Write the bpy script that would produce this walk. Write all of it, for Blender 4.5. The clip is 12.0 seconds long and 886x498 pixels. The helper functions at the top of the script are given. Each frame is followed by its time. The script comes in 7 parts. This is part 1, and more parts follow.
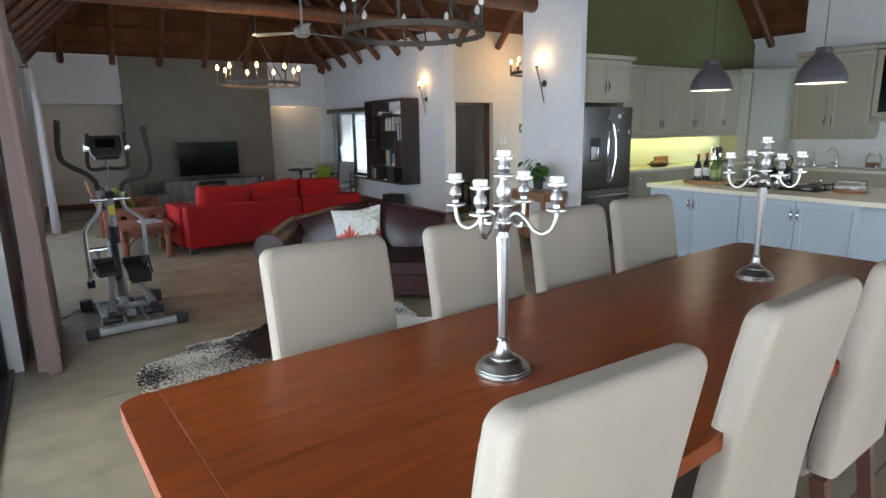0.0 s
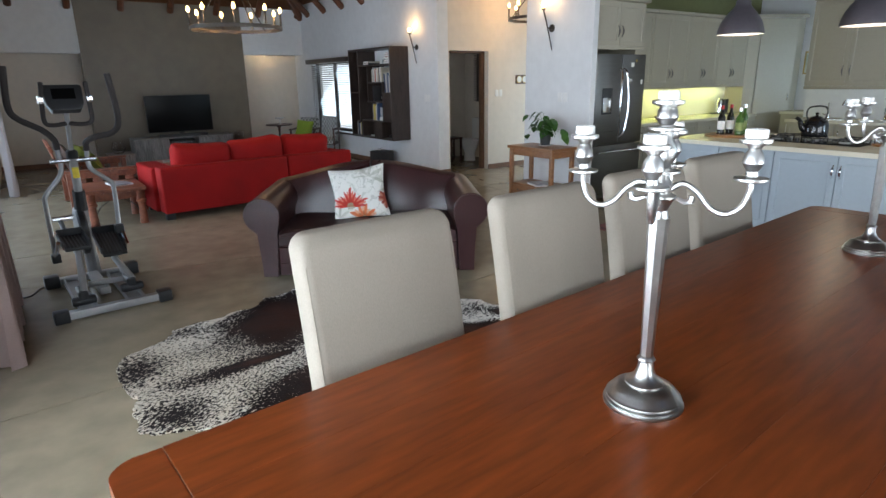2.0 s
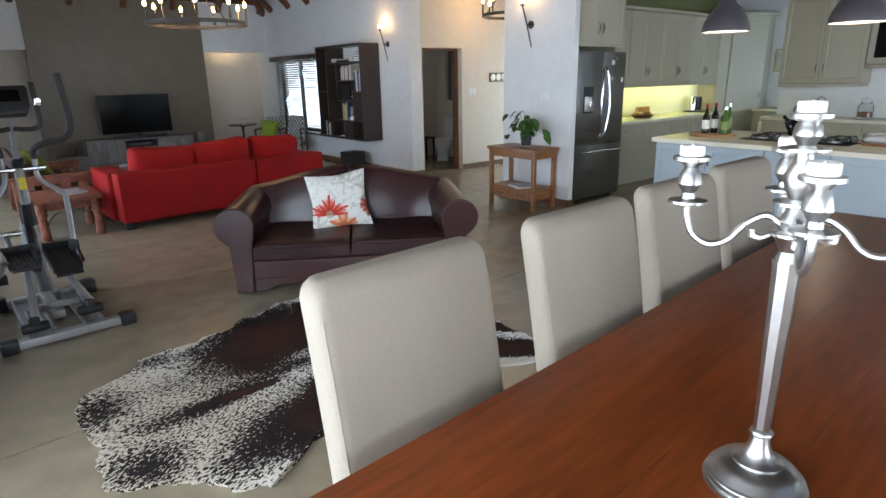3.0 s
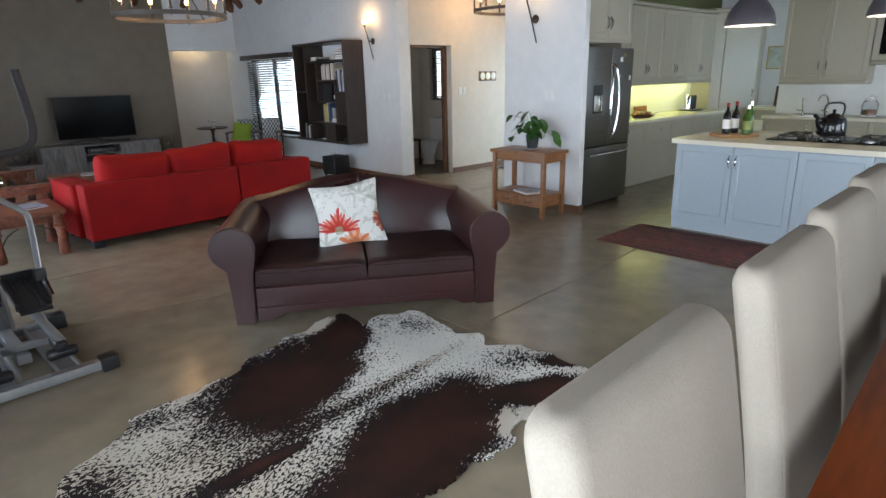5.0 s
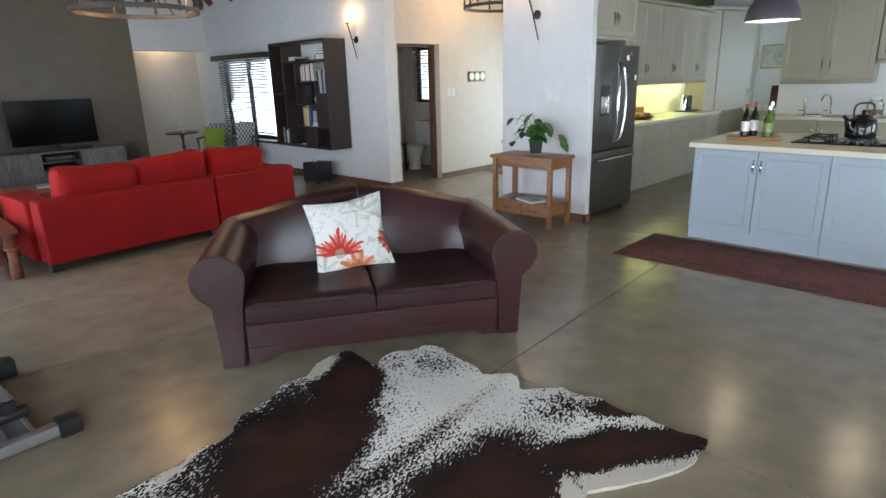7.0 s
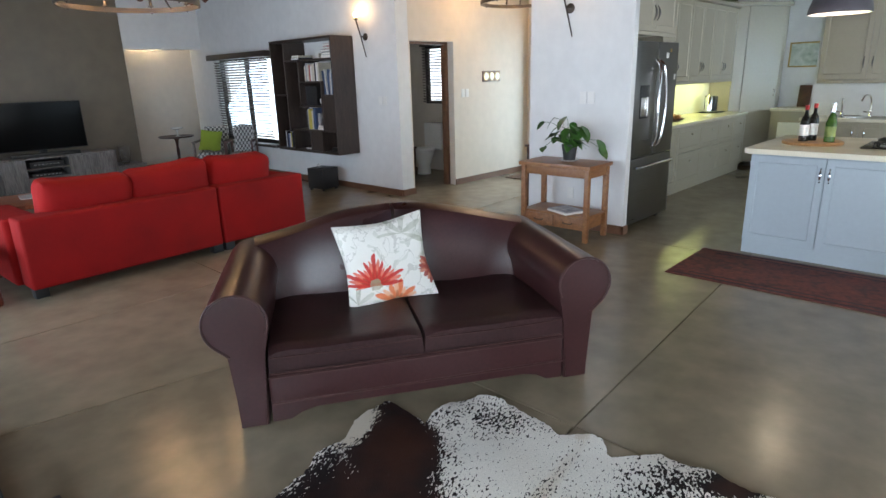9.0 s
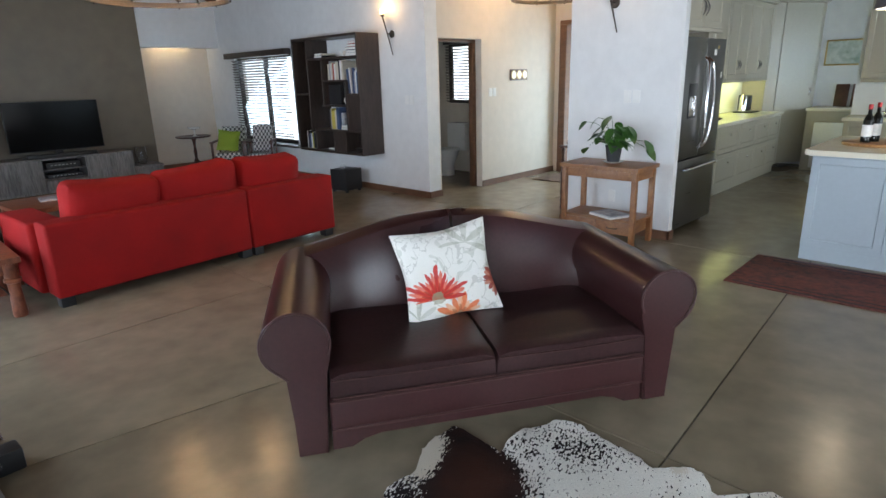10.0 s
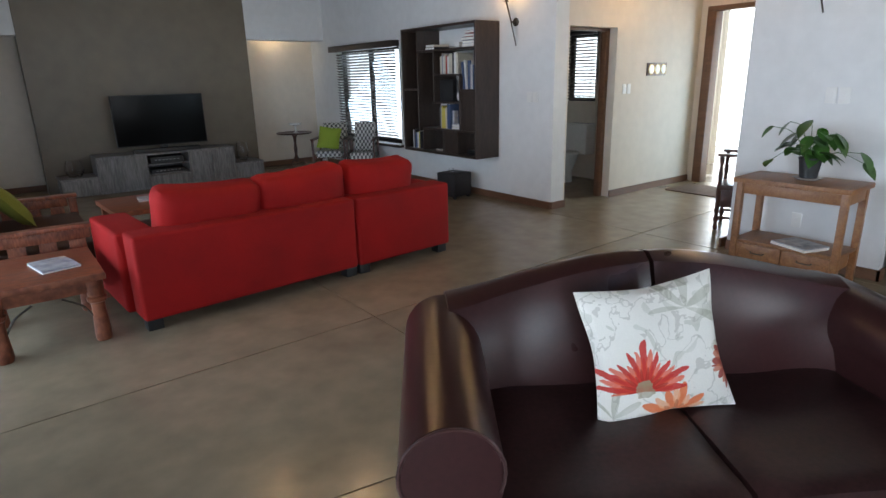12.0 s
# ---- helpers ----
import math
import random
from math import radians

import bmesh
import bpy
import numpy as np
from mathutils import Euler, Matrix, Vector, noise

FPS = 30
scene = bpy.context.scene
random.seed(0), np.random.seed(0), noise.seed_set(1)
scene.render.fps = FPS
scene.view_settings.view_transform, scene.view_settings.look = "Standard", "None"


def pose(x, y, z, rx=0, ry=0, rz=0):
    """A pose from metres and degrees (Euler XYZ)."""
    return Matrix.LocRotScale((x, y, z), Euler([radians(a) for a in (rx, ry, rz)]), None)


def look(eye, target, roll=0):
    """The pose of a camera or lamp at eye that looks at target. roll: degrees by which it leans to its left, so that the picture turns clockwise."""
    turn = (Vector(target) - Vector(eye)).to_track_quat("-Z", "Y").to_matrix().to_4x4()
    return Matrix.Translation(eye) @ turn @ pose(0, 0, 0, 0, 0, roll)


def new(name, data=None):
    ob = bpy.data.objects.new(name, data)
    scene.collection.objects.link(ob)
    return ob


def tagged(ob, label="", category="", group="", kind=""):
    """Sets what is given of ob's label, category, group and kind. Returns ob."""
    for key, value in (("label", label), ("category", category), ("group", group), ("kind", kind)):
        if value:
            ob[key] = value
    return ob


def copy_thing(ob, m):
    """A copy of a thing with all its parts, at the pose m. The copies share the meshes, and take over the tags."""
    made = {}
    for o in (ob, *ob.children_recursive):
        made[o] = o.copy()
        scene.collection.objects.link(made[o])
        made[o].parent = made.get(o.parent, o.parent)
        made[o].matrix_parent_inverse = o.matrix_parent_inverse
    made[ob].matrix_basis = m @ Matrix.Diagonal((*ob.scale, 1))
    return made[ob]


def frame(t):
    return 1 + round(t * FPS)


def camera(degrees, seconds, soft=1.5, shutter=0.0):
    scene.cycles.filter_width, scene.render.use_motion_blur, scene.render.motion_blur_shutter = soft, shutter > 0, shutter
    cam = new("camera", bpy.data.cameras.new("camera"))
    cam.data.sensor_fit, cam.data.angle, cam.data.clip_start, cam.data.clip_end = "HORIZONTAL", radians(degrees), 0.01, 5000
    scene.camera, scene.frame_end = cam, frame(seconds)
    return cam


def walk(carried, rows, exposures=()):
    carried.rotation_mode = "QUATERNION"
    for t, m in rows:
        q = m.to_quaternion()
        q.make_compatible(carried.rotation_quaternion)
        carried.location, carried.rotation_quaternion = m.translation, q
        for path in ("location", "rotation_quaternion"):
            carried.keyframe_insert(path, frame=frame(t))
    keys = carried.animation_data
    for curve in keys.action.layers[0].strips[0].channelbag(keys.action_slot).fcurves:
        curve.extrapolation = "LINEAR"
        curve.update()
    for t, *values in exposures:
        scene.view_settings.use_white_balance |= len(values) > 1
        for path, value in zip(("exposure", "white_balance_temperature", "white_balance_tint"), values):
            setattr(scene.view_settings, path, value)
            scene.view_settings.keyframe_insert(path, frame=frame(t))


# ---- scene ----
cam = camera(74.4, 12.0)
EXPOSURES = [(0.0, -0.08), (2.5, 0.10), (5.0, 0.17), (7.0, 0.34), (9.5, 0.36), (12.0, 0.10)]
PATH = [
    (0, (0.122, 0.14, 1.527), (1.183, 1.786, 1.117), -0.9),
    (0.5, (0.142, 0.314, 1.514), (1.213, 1.947, 1.081), -0.9),
    (1, (0.161, 0.486, 1.504), (1.237, 2.106, 1.037), -0.9),
    (1.5, (0.163, 0.62, 1.484), (1.234, 2.227, 0.964), -0.9),
    (2, (0.155, 0.755, 1.486), (1.263, 2.324, 0.93), -1.0),
    (2.5, (0.146, 0.889, 1.491), (1.324, 2.404, 0.927), -1.1),
    (3, (0.191, 1.093, 1.504), (1.392, 2.588, 0.937), -1.1),
    (4, (0.13, 1.43, 1.497), (1.385, 2.893, 0.929), -1.2),
    (5, (0.202, 1.764, 1.488), (1.497, 3.184, 0.919), -1.3),
    (5.5, (0.319, 1.922, 1.475), (1.619, 3.332, 0.908), -1.4),
    (6, (0.38, 2.037, 1.478), (1.697, 3.431, 0.91), -1.4),
    (6.5, (0.378, 2.151, 1.479), (1.71, 3.532, 0.912), -1.5),
    (7, (0.362, 2.321, 1.483), (1.722, 3.674, 0.917), -1.5),
    (9, (0.531, 2.926, 1.486), (1.91, 4.259, 0.92), -1.6),
    (9.5, (0.497, 3.1, 1.485), (1.869, 4.44, 0.919), -1.6),
    (10, (0.498, 3.302, 1.476), (1.866, 4.647, 0.91), -1.6),
    (10.5, (0.587, 3.538, 1.49), (1.908, 4.93, 0.924), -1.5),
    (11, (0.669, 3.745, 1.483), (1.887, 5.226, 0.915), -1.5),
    (11.5, (0.72, 3.957, 1.47), (1.886, 5.48, 0.903), -1.3),
    (12, (0.807, 4.179, 1.447), (1.964, 5.709, 0.88), -1.3),
]
walk(cam, [(t, look(eye, target, roll)) for t, eye, target, roll in PATH], EXPOSURES)

# ---- world and daylight ----
world = bpy.data.worlds.new("sky")
scene.world = world
world.use_nodes = True
sky = world.node_tree.nodes.new("ShaderNodeTexSky")
sky.sky_type, sky.sun_disc = "NISHITA", False
sky.sun_elevation, sky.sun_rotation = radians(58), radians(-12)
world.node_tree.links.new(sky.outputs[0], world.node_tree.nodes["Background"].inputs[0])
world.node_tree.nodes["Background"].inputs[1].default_value = 0.12
sun = new("sun", bpy.data.lights.new("sun", "SUN"))
sun.data.energy, sun.data.angle, sun.data.color = 3.0, radians(0.6), (1.0, 0.95, 0.88)
sun.matrix_world = look((8, 26, 30), (4, 8, 0))


def window_light(name, eye, target, width, height, watts, colour=(0.62, 0.82, 1.0)):
    """Daylight that enters through an opening."""
    lamp = new(name, bpy.data.lights.new(name, "AREA"))
    lamp.data.shape, lamp.data.size, lamp.data.size_y = "RECTANGLE", width, height
    lamp.data.energy, lamp.data.color = watts, colour
    lamp.matrix_world = look(eye, target)
    return lamp


window_light("daylight_terrace_near", (-0.42, 1.6, 1.15), (5, 1.6, 1.0), 4.2, 2.0, 185, (0.76, 0.87, 1.0))
window_light("daylight_terrace_far", (-0.42, 8.6, 1.15), (5, 8.6, 1.0), 4.0, 2.0, 95, (0.66, 0.81, 1.0))
window_light("daylight_behind", (3.0, -2.55, 1.3), (3.0, 5, 1.0), 4.6, 2.0, 185, (0.84, 0.91, 1.0))
window_light("daylight_kitchen", (7.9, -2.55, 1.4), (7.9, 5, 1.0), 2.2, 1.6, 110)
window_light("daylight_entrance", (8.55, 7.4, 1.15), (3, 7.0, 0.6), 1.5, 2.1, 42)
# scullery opening is unseen; this lamp is added to brighten the larder
window_light("added_daylight_scullery", (11.12, 2.6, 1.5), (9.6, 6.2, 1.2), 1.8, 1.0, 60)
window_light("daylight_study", (5.75, 12.4, 1.2), (2, 12.0, 0.6), 1.6, 1.2, 16)


def lamp_point(name, x, y, z, watts, colour, radius=0.03):
    lamp = new(name, bpy.data.lights.new(name, "POINT"))
    lamp.data.energy, lamp.data.color, lamp.data.shadow_soft_size = watts, colour, radius
    lamp.location = (x, y, z)
    return lamp


WARM = (1.0, 0.62, 0.30)

# ---- materials ----


def material(name, colour, rough=0.6, metal=0.0, vary=0.15, grain=30.0, bump=0.1, stretch=(1, 1, 1), coarse=2.0, second=None,
             spec=0.5, coat=0.0, rough_vary=0.1, depth=0.01):
    """A procedural surface: colour broken up at a coarse and a fine scale, uneven gloss and a fine relief."""
    m = bpy.data.materials.new(name)
    m.use_nodes = True
    t, ns = m.node_tree, m.node_tree.nodes
    b = ns["Principled BSDF"]
    co = ns.new("ShaderNodeTexCoord")
    mp = ns.new("ShaderNodeMapping")
    mp.inputs["Scale"].default_value = stretch
    info = ns.new("ShaderNodeObjectInfo")
    off = ns.new("ShaderNodeVectorMath")
    off.operation = "MULTIPLY_ADD"
    off.inputs[1].default_value = (7, 7, 7)
    t.links.new(info.outputs["Random"], off.inputs[0])
    t.links.new(co.outputs["Object"], off.inputs[2])
    t.links.new(off.outputs[0], mp.inputs[0])
    n1, n2 = ns.new("ShaderNodeTexNoise"), ns.new("ShaderNodeTexNoise")
    n1.inputs["Scale"].default_value, n1.inputs["Detail"].default_value = coarse, 4
    n2.inputs["Scale"].default_value, n2.inputs["Detail"].default_value = grain, 3
    t.links.new(mp.outputs[0], n1.inputs[0])
    t.links.new(mp.outputs[0], n2.inputs[0])
    add = ns.new("ShaderNodeMath")
    add.operation = "ADD"
    t.links.new(n1.outputs[0], add.inputs[0])
    t.links.new(n2.outputs[0], add.inputs[1])
    ramp = ns.new("ShaderNodeMapRange")
    ramp.inputs["From Min"].default_value, ramp.inputs["From Max"].default_value = 0.7, 1.3
    t.links.new(add.outputs[0], ramp.inputs[0])
    mix = ns.new("ShaderNodeMix")
    mix.data_type = "RGBA"
    dark = second or tuple(c * (1 - 2 * vary) for c in colour)
    light = colour if second else tuple(min(1, c * (1 + vary)) for c in colour)
    mix.inputs["A"].default_value, mix.inputs["B"].default_value = (*dark, 1), (*light, 1)
    t.links.new(ramp.outputs[0], mix.inputs["Factor"])
    t.links.new(mix.outputs["Result"], b.inputs["Base Color"])
    rr = ns.new("ShaderNodeMapRange")
    rr.inputs["To Min"].default_value, rr.inputs["To Max"].default_value = max(0.02, rough - rough_vary), min(1, rough + rough_vary)
    t.links.new(n1.outputs[0], rr.inputs[0])
    t.links.new(rr.outputs[0], b.inputs["Roughness"])
    b.inputs["Metallic"].default_value = metal
    b.inputs["Specular IOR Level"].default_value = spec
    b.inputs["Coat Weight"].default_value = coat
    b.inputs["Coat Roughness"].default_value = 0.12
    if bump:
        bp = ns.new("ShaderNodeBump")
        bp.inputs["Strength"].default_value, bp.inputs["Distance"].default_value = bump, depth
        t.links.new(n2.outputs[0], bp.inputs["Height"])
        t.links.new(bp.outputs[0], b.inputs["Normal"])
    return m


def glow(name, colour, strength):
    m = bpy.data.materials.new(name)
    m.use_nodes = True
    b = m.node_tree.nodes["Principled BSDF"]
    b.inputs["Base Color"].default_value = (*colour, 1)
    b.inputs["Emission Color"].default_value, b.inputs["Emission Strength"].default_value = (*colour, 1), strength
    return m


def glass(name, colour=(1, 1, 1), rough=0.0, ior=1.45):
    m = bpy.data.materials.new(name)
    m.use_nodes = True
    b = m.node_tree.nodes["Principled BSDF"]
    b.inputs["Base Color"].default_value = (*colour, 1)
    b.inputs["Transmission Weight"].default_value, b.inputs["Roughness"].default_value, b.inputs["IOR"].default_value = 1.0, rough, ior
    return m


def check_material(name, a, c, size):
    m = material(name, (1, 1, 1), 0.85, grain=300, bump=0.2)
    t, ns = m.node_tree, m.node_tree.nodes
    co, ck, ck2, mx = ns.new("ShaderNodeTexCoord"), ns.new("ShaderNodeTexChecker"), ns.new("ShaderNodeTexChecker"), ns.new("ShaderNodeMix")
    mx.data_type = "RGBA"
    for k, s in ((ck, 1.0), (ck2, 3.0)):
        k.inputs["Scale"].default_value = s / size
        t.links.new(co.outputs["Object"], k.inputs["Vector"])
    ck.inputs["Color1"].default_value, ck.inputs["Color2"].default_value = (*a, 1), (*c, 1)
    mid = [(p + q) / 2 for p, q in zip(a, c)]
    mx.inputs["B"].default_value = (*mid, 1)
    mx.inputs["Factor"].default_value = 0.25
    t.links.new(ck.outputs[0], mx.inputs["A"])
    t.links.new(mx.outputs["Result"], ns["Principled BSDF"].inputs["Base Color"])
    return m


WALL = material("white_plaster", (0.74, 0.74, 0.73), 0.8, vary=0.03, grain=9, coarse=1.2, bump=0.12, depth=0.01)
WALL_WARM = material("cream_plaster", (0.70, 0.63, 0.54), 0.8, vary=0.03, grain=9, coarse=1.2, bump=0.12)
GREYWALL = material("grey_screed_plaster", (0.165, 0.134, 0.094), 0.42, vary=0.07, grain=5, coarse=0.8, bump=0.05, rough_vary=0.1)
GREEN = material("olive_green_paint", (0.145, 0.150, 0.060), 0.7, vary=0.05, grain=12, bump=0.08)
SCREED = material("polished_cement_screed", (0.274, 0.227, 0.156), 0.24, vary=0.12, grain=6, coarse=0.7, bump=0.02, rough_vary=0.08, spec=0.7)
JOINT = material("dark_joint_filler", (0.10, 0.085, 0.07), 0.7)
SKIRT = material("brown_stained_skirting", (0.16, 0.075, 0.04), 0.45, stretch=(3, 3, 12), grain=14)
THATCH = material("brown_thatch_grass", (0.20, 0.092, 0.037), 0.9, second=(0.08, 0.035, 0.015), stretch=(1, 1, 0.25), grain=60, coarse=3, bump=0.6, depth=0.02)
POLE = material("dark_stained_gum_pole", (0.18, 0.062, 0.025), 0.5, second=(0.05, 0.02, 0.01), stretch=(1, 1, 1), grain=12, bump=0.3)
TABLEWOOD = material("oiled_rosewood_planks", (0.225, 0.050, 0.011), 0.30, second=(0.115, 0.025, 0.007), stretch=(0.9, 7, 7), grain=7, coarse=1.3, bump=0.0, rough_vary=0.02, spec=0.25)
SHEESHAM = material("red_brown_sheesham_wood", (0.30, 0.10, 0.05), 0.35, second=(0.12, 0.035, 0.02), stretch=(3, 10, 3), grain=8, bump=0.08)
OAK = material("golden_brown_pine", (0.34, 0.155, 0.06), 0.38, second=(0.19, 0.075, 0.028), stretch=(12, 2, 12), grain=7, bump=0.06)
DARKWOOD = material("dark_brown_veneer", (0.06, 0.042, 0.034), 0.36, second=(0.028, 0.02, 0.016), stretch=(12, 12, 1.5), grain=9, bump=0.05)
GREYOAK = material("grey_limed_oak_veneer", (0.30, 0.28, 0.265), 0.5, second=(0.13, 0.12, 0.115), stretch=(9, 9, 1.0), grain=8, bump=0.08)
MAHOGANY = material("dark_mahogany", (0.10, 0.035, 0.02), 0.35, second=(0.04, 0.015, 0.01), grain=20)
REDCLOTH = material("red_woven_upholstery", (0.31, 0.007, 0.006), 0.85, vary=0.15, grain=350, coarse=3, bump=0.25, depth=0.003, spec=0.25)
LEATHER = material("oxblood_brown_leather", (0.042, 0.0148, 0.0150), 0.29, vary=0.12, grain=60, coarse=2, bump=0.06, depth=0.002, rough_vary=0.05)
# seat cushions and feet: slightly darker and rougher than LEATHER
LEATHERDARK = material("dull_dark_leather", (0.036, 0.014, 0.014), 0.42, vary=0.25, grain=60, coarse=4, bump=0.15, depth=0.003)
PIPING = material("leather_piping", (0.062, 0.028, 0.026), 0.4, bump=0)
BROWNCLOTH = material("dark_brown_seat_cloth", (0.085, 0.045, 0.03), 0.85, vary=0.1, grain=220, bump=0.2, depth=0.003)
LINEN = material("taupe_linen_upholstery", (0.325, 0.278, 0.222), 0.8, vary=0.06, grain=260, coarse=3, bump=0.25, stretch=(1.6, 1.6, 0.5), depth=0.003)
SILVER = material("polished_pewter", (0.56, 0.55, 0.53), 0.33, metal=1, vary=0.08, grain=40, bump=0.03)
WAX = material("white_candle_wax", (0.85, 0.83, 0.78), 0.5, vary=0.02)
STEEL = material("brushed_stainless_steel", (0.22, 0.215, 0.21), 0.32, metal=1, vary=0.05, stretch=(1, 1, 40), grain=14, bump=0.02)
CHROME = material("bright_chrome", (0.75, 0.75, 0.76), 0.14, metal=1, vary=0.02, bump=0)
BLACKPLASTIC = material("black_plastic", (0.018, 0.018, 0.019), 0.4, vary=0.1, bump=0.05)
GREYMETAL = material("silver_grey_painted_steel", (0.36, 0.36, 0.355), 0.35, metal=0.6, vary=0.05)
FOAM = material("dark_foam_grip", (0.035, 0.028, 0.026), 0.75, vary=0.1, grain=200, bump=0.2)
IRON = material("dark_wrought_iron", (0.09, 0.075, 0.062), 0.45, metal=0.75, vary=0.15, grain=60, bump=0.2)
CABINET = material("greige_satin_cabinet_paint", (0.40, 0.36, 0.275), 0.38, vary=0.02, bump=0.02, coarse=1)
ISLAND = material("dove_blue_grey_cabinet_paint", (0.36, 0.415, 0.45), 0.38, vary=0.02, bump=0.02, coarse=1)
STONE = material("cream_engineered_stone", (0.72, 0.67, 0.53), 0.22, vary=0.04, grain=120, bump=0)
SPLASH = material("cream_splashback_paint", (0.74, 0.72, 0.60), 0.5, vary=0.02)
BLACKGLASS = material("black_glossy_screen", (0.004, 0.004, 0.004), 0.16, vary=0.05, bump=0, spec=0.07)
ENAMEL = material("black_enamel", (0.012, 0.012, 0.013), 0.08, vary=0.05, bump=0)
CURTAIN = material("mushroom_pink_curtain_cloth", (0.56, 0.42, 0.37), 0.85, vary=0.05, grain=200, bump=0.15, depth=0.003)
SHEER = material("white_voile_curtain", (0.68, 0.62, 0.60), 0.8, vary=0.03, grain=200, bump=0.1)
ALU = material("dark_bronze_aluminium", (0.03, 0.027, 0.025), 0.4, metal=0.5, bump=0)
BRASS = material("aged_brass", (0.55, 0.40, 0.16), 0.3, metal=1, vary=0.1)
WHITEPLASTIC = material("white_plastic", (0.78, 0.77, 0.74), 0.35, vary=0.02, bump=0)
CERAMIC = material("white_glazed_ceramic", (0.8, 0.79, 0.76), 0.12, vary=0.02, bump=0)
LIME = material("lime_green_cushion_cloth", (0.33, 0.46, 0.05), 0.85, vary=0.08, grain=220, bump=0.2)
HOUNDS = check_material("black_and_white_checked_cloth", (0.02, 0.02, 0.025), (0.75, 0.75, 0.72), 0.045)
BLIND = material("dark_wood_blind_slat", (0.045, 0.03, 0.024), 0.45, bump=0.03)
PAPER = material("printed_paper", (0.62, 0.62, 0.63), 0.5, second=(0.25, 0.27, 0.33), grain=25, coarse=14, bump=0)
DAYLIGHT = glow("bright_daylight_outside", (0.92, 0.97, 1.0), 3.6)
SHADE_OUT = glow("shaded_daylight_outside", (0.90, 0.96, 1.0), 1.25)
PEWTER = material("dark_pewter", (0.20, 0.19, 0.18), 0.35, metal=1, bump=0)
BULB = glow("warm_lit_bulb", (1.0, 0.62, 0.24), 11.0)
GLASS = glass("clear_glass")

# ---- mesh helpers ----


def box(bm, x0, x1, y0, y1, z0, z1):
    v = [bm.verts.new((x, y, z)) for x in (x0, x1) for y in (y0, y1) for z in (z0, z1)]
    for f in ((0, 1, 3, 2), (4, 6, 7, 5), (0, 4, 5, 1), (2, 3, 7, 6), (0, 2, 6, 4), (1, 5, 7, 3)):
        bm.faces.new([v[i] for i in f])
    return v


def prism(bm, poly, axis, a, b):
    """Pushes a flat outline from a to b along an axis; the outline's two numbers are the other axes in order."""
    def p(u, v, w):
        return {"x": (w, u, v), "y": (u, w, v), "z": (u, v, w)}[axis]
    lo, hi = [bm.verts.new(p(u, v, a)) for u, v in poly], [bm.verts.new(p(u, v, b)) for u, v in poly]
    n = len(poly)
    for i in range(n):
        bm.faces.new((lo[i], lo[(i + 1) % n], hi[(i + 1) % n], hi[i]))
    bm.faces.new(lo[::-1])
    bm.faces.new(hi)
    return lo + hi


def lathe(bm, profile, seg=20, at=(0, 0, 0), cap=True):
    rings = []
    for r, z in profile:
        if r < 1e-5:
            rings.append([bm.verts.new((at[0], at[1], at[2] + z))])
        else:
            rings.append([bm.verts.new((at[0] + r * math.cos(2 * math.pi * i / seg), at[1] + r * math.sin(2 * math.pi * i / seg), at[2] + z)) for i in range(seg)])
    for a, b in zip(rings, rings[1:]):
        for i in range(seg):
            j = (i + 1) % seg
            if len(a) == 1 and len(b) == 1:
                continue
            if len(a) == 1:
                bm.faces.new((a[0], b[j], b[i]))
            elif len(b) == 1:
                bm.faces.new((a[i], a[j], b[0]))
            else:
                bm.faces.new((a[i], a[j], b[j], b[i]))
    for ring, flip in ((rings[0], True), (rings[-1], False)):
        if cap and len(ring) > 1:
            bm.faces.new(ring[::-1] if flip else ring)


def tube(bm, pts, r, seg=8, closed=False):
    """A round bar along points; r is one radius or one for each point."""
    pts = [Vector(p) for p in pts]
    n = len(pts)
    rs = [r] * n if isinstance(r, (int, float)) else r
    rings, up = [], None
    for i, p in enumerate(pts):
        a = pts[(i - 1) % n] if closed or i > 0 else p
        c = pts[(i + 1) % n] if closed or i < n - 1 else p
        d = (c - a).normalized()
        if up is None:
            up = d.orthogonal().normalized()
        up = (up - d * up.dot(d)).normalized()
        side = d.cross(up)
        rings.append([bm.verts.new(p + (up * math.cos(2 * math.pi * k / seg) + side * math.sin(2 * math.pi * k / seg)) * rs[i]) for k in range(seg)])
    for i in range(n if closed else n - 1):
        a, b = rings[i], rings[(i + 1) % n]
        for k in range(seg):
            bm.faces.new((a[k], a[(k + 1) % seg], b[(k + 1) % seg], b[k]))
    if not closed:
        bm.faces.new(rings[0][::-1])
        bm.faces.new(rings[-1])


def bent(points, steps=6):
    """A smooth line through points."""
    p = [Vector(q) for q in points]
    p = [p[0] * 2 - p[1]] + p + [p[-1] * 2 - p[-2]]
    out = []
    for i in range(1, len(p) - 2):
        for k in range(steps):
            t = k / steps
            out.append(0.5 * ((2 * p[i]) + (p[i + 1] - p[i - 1]) * t + (2 * p[i - 1] - 5 * p[i] + 4 * p[i + 1] - p[i + 2]) * t * t
                              + (3 * p[i] - p[i - 1] - 3 * p[i + 1] + p[i + 2]) * t ** 3))
    return out + [p[-2]]


def soften(bm, width, segments=2):
    bmesh.ops.bevel(bm, geom=bm.edges[:], offset=width, segments=segments, profile=0.6, affect="EDGES", clamp_overlap=True)


def finish(name, bm, mat, smooth=True):
    bmesh.ops.recalc_face_normals(bm, faces=bm.faces[:])
    me = bpy.data.meshes.new(name)
    bm.to_mesh(me)
    bm.free()
    me.materials.append(mat)
    if smooth:
        for p in me.polygons:
            p.use_smooth = True
        me.set_sharp_from_angle(angle=radians(35))
    return me


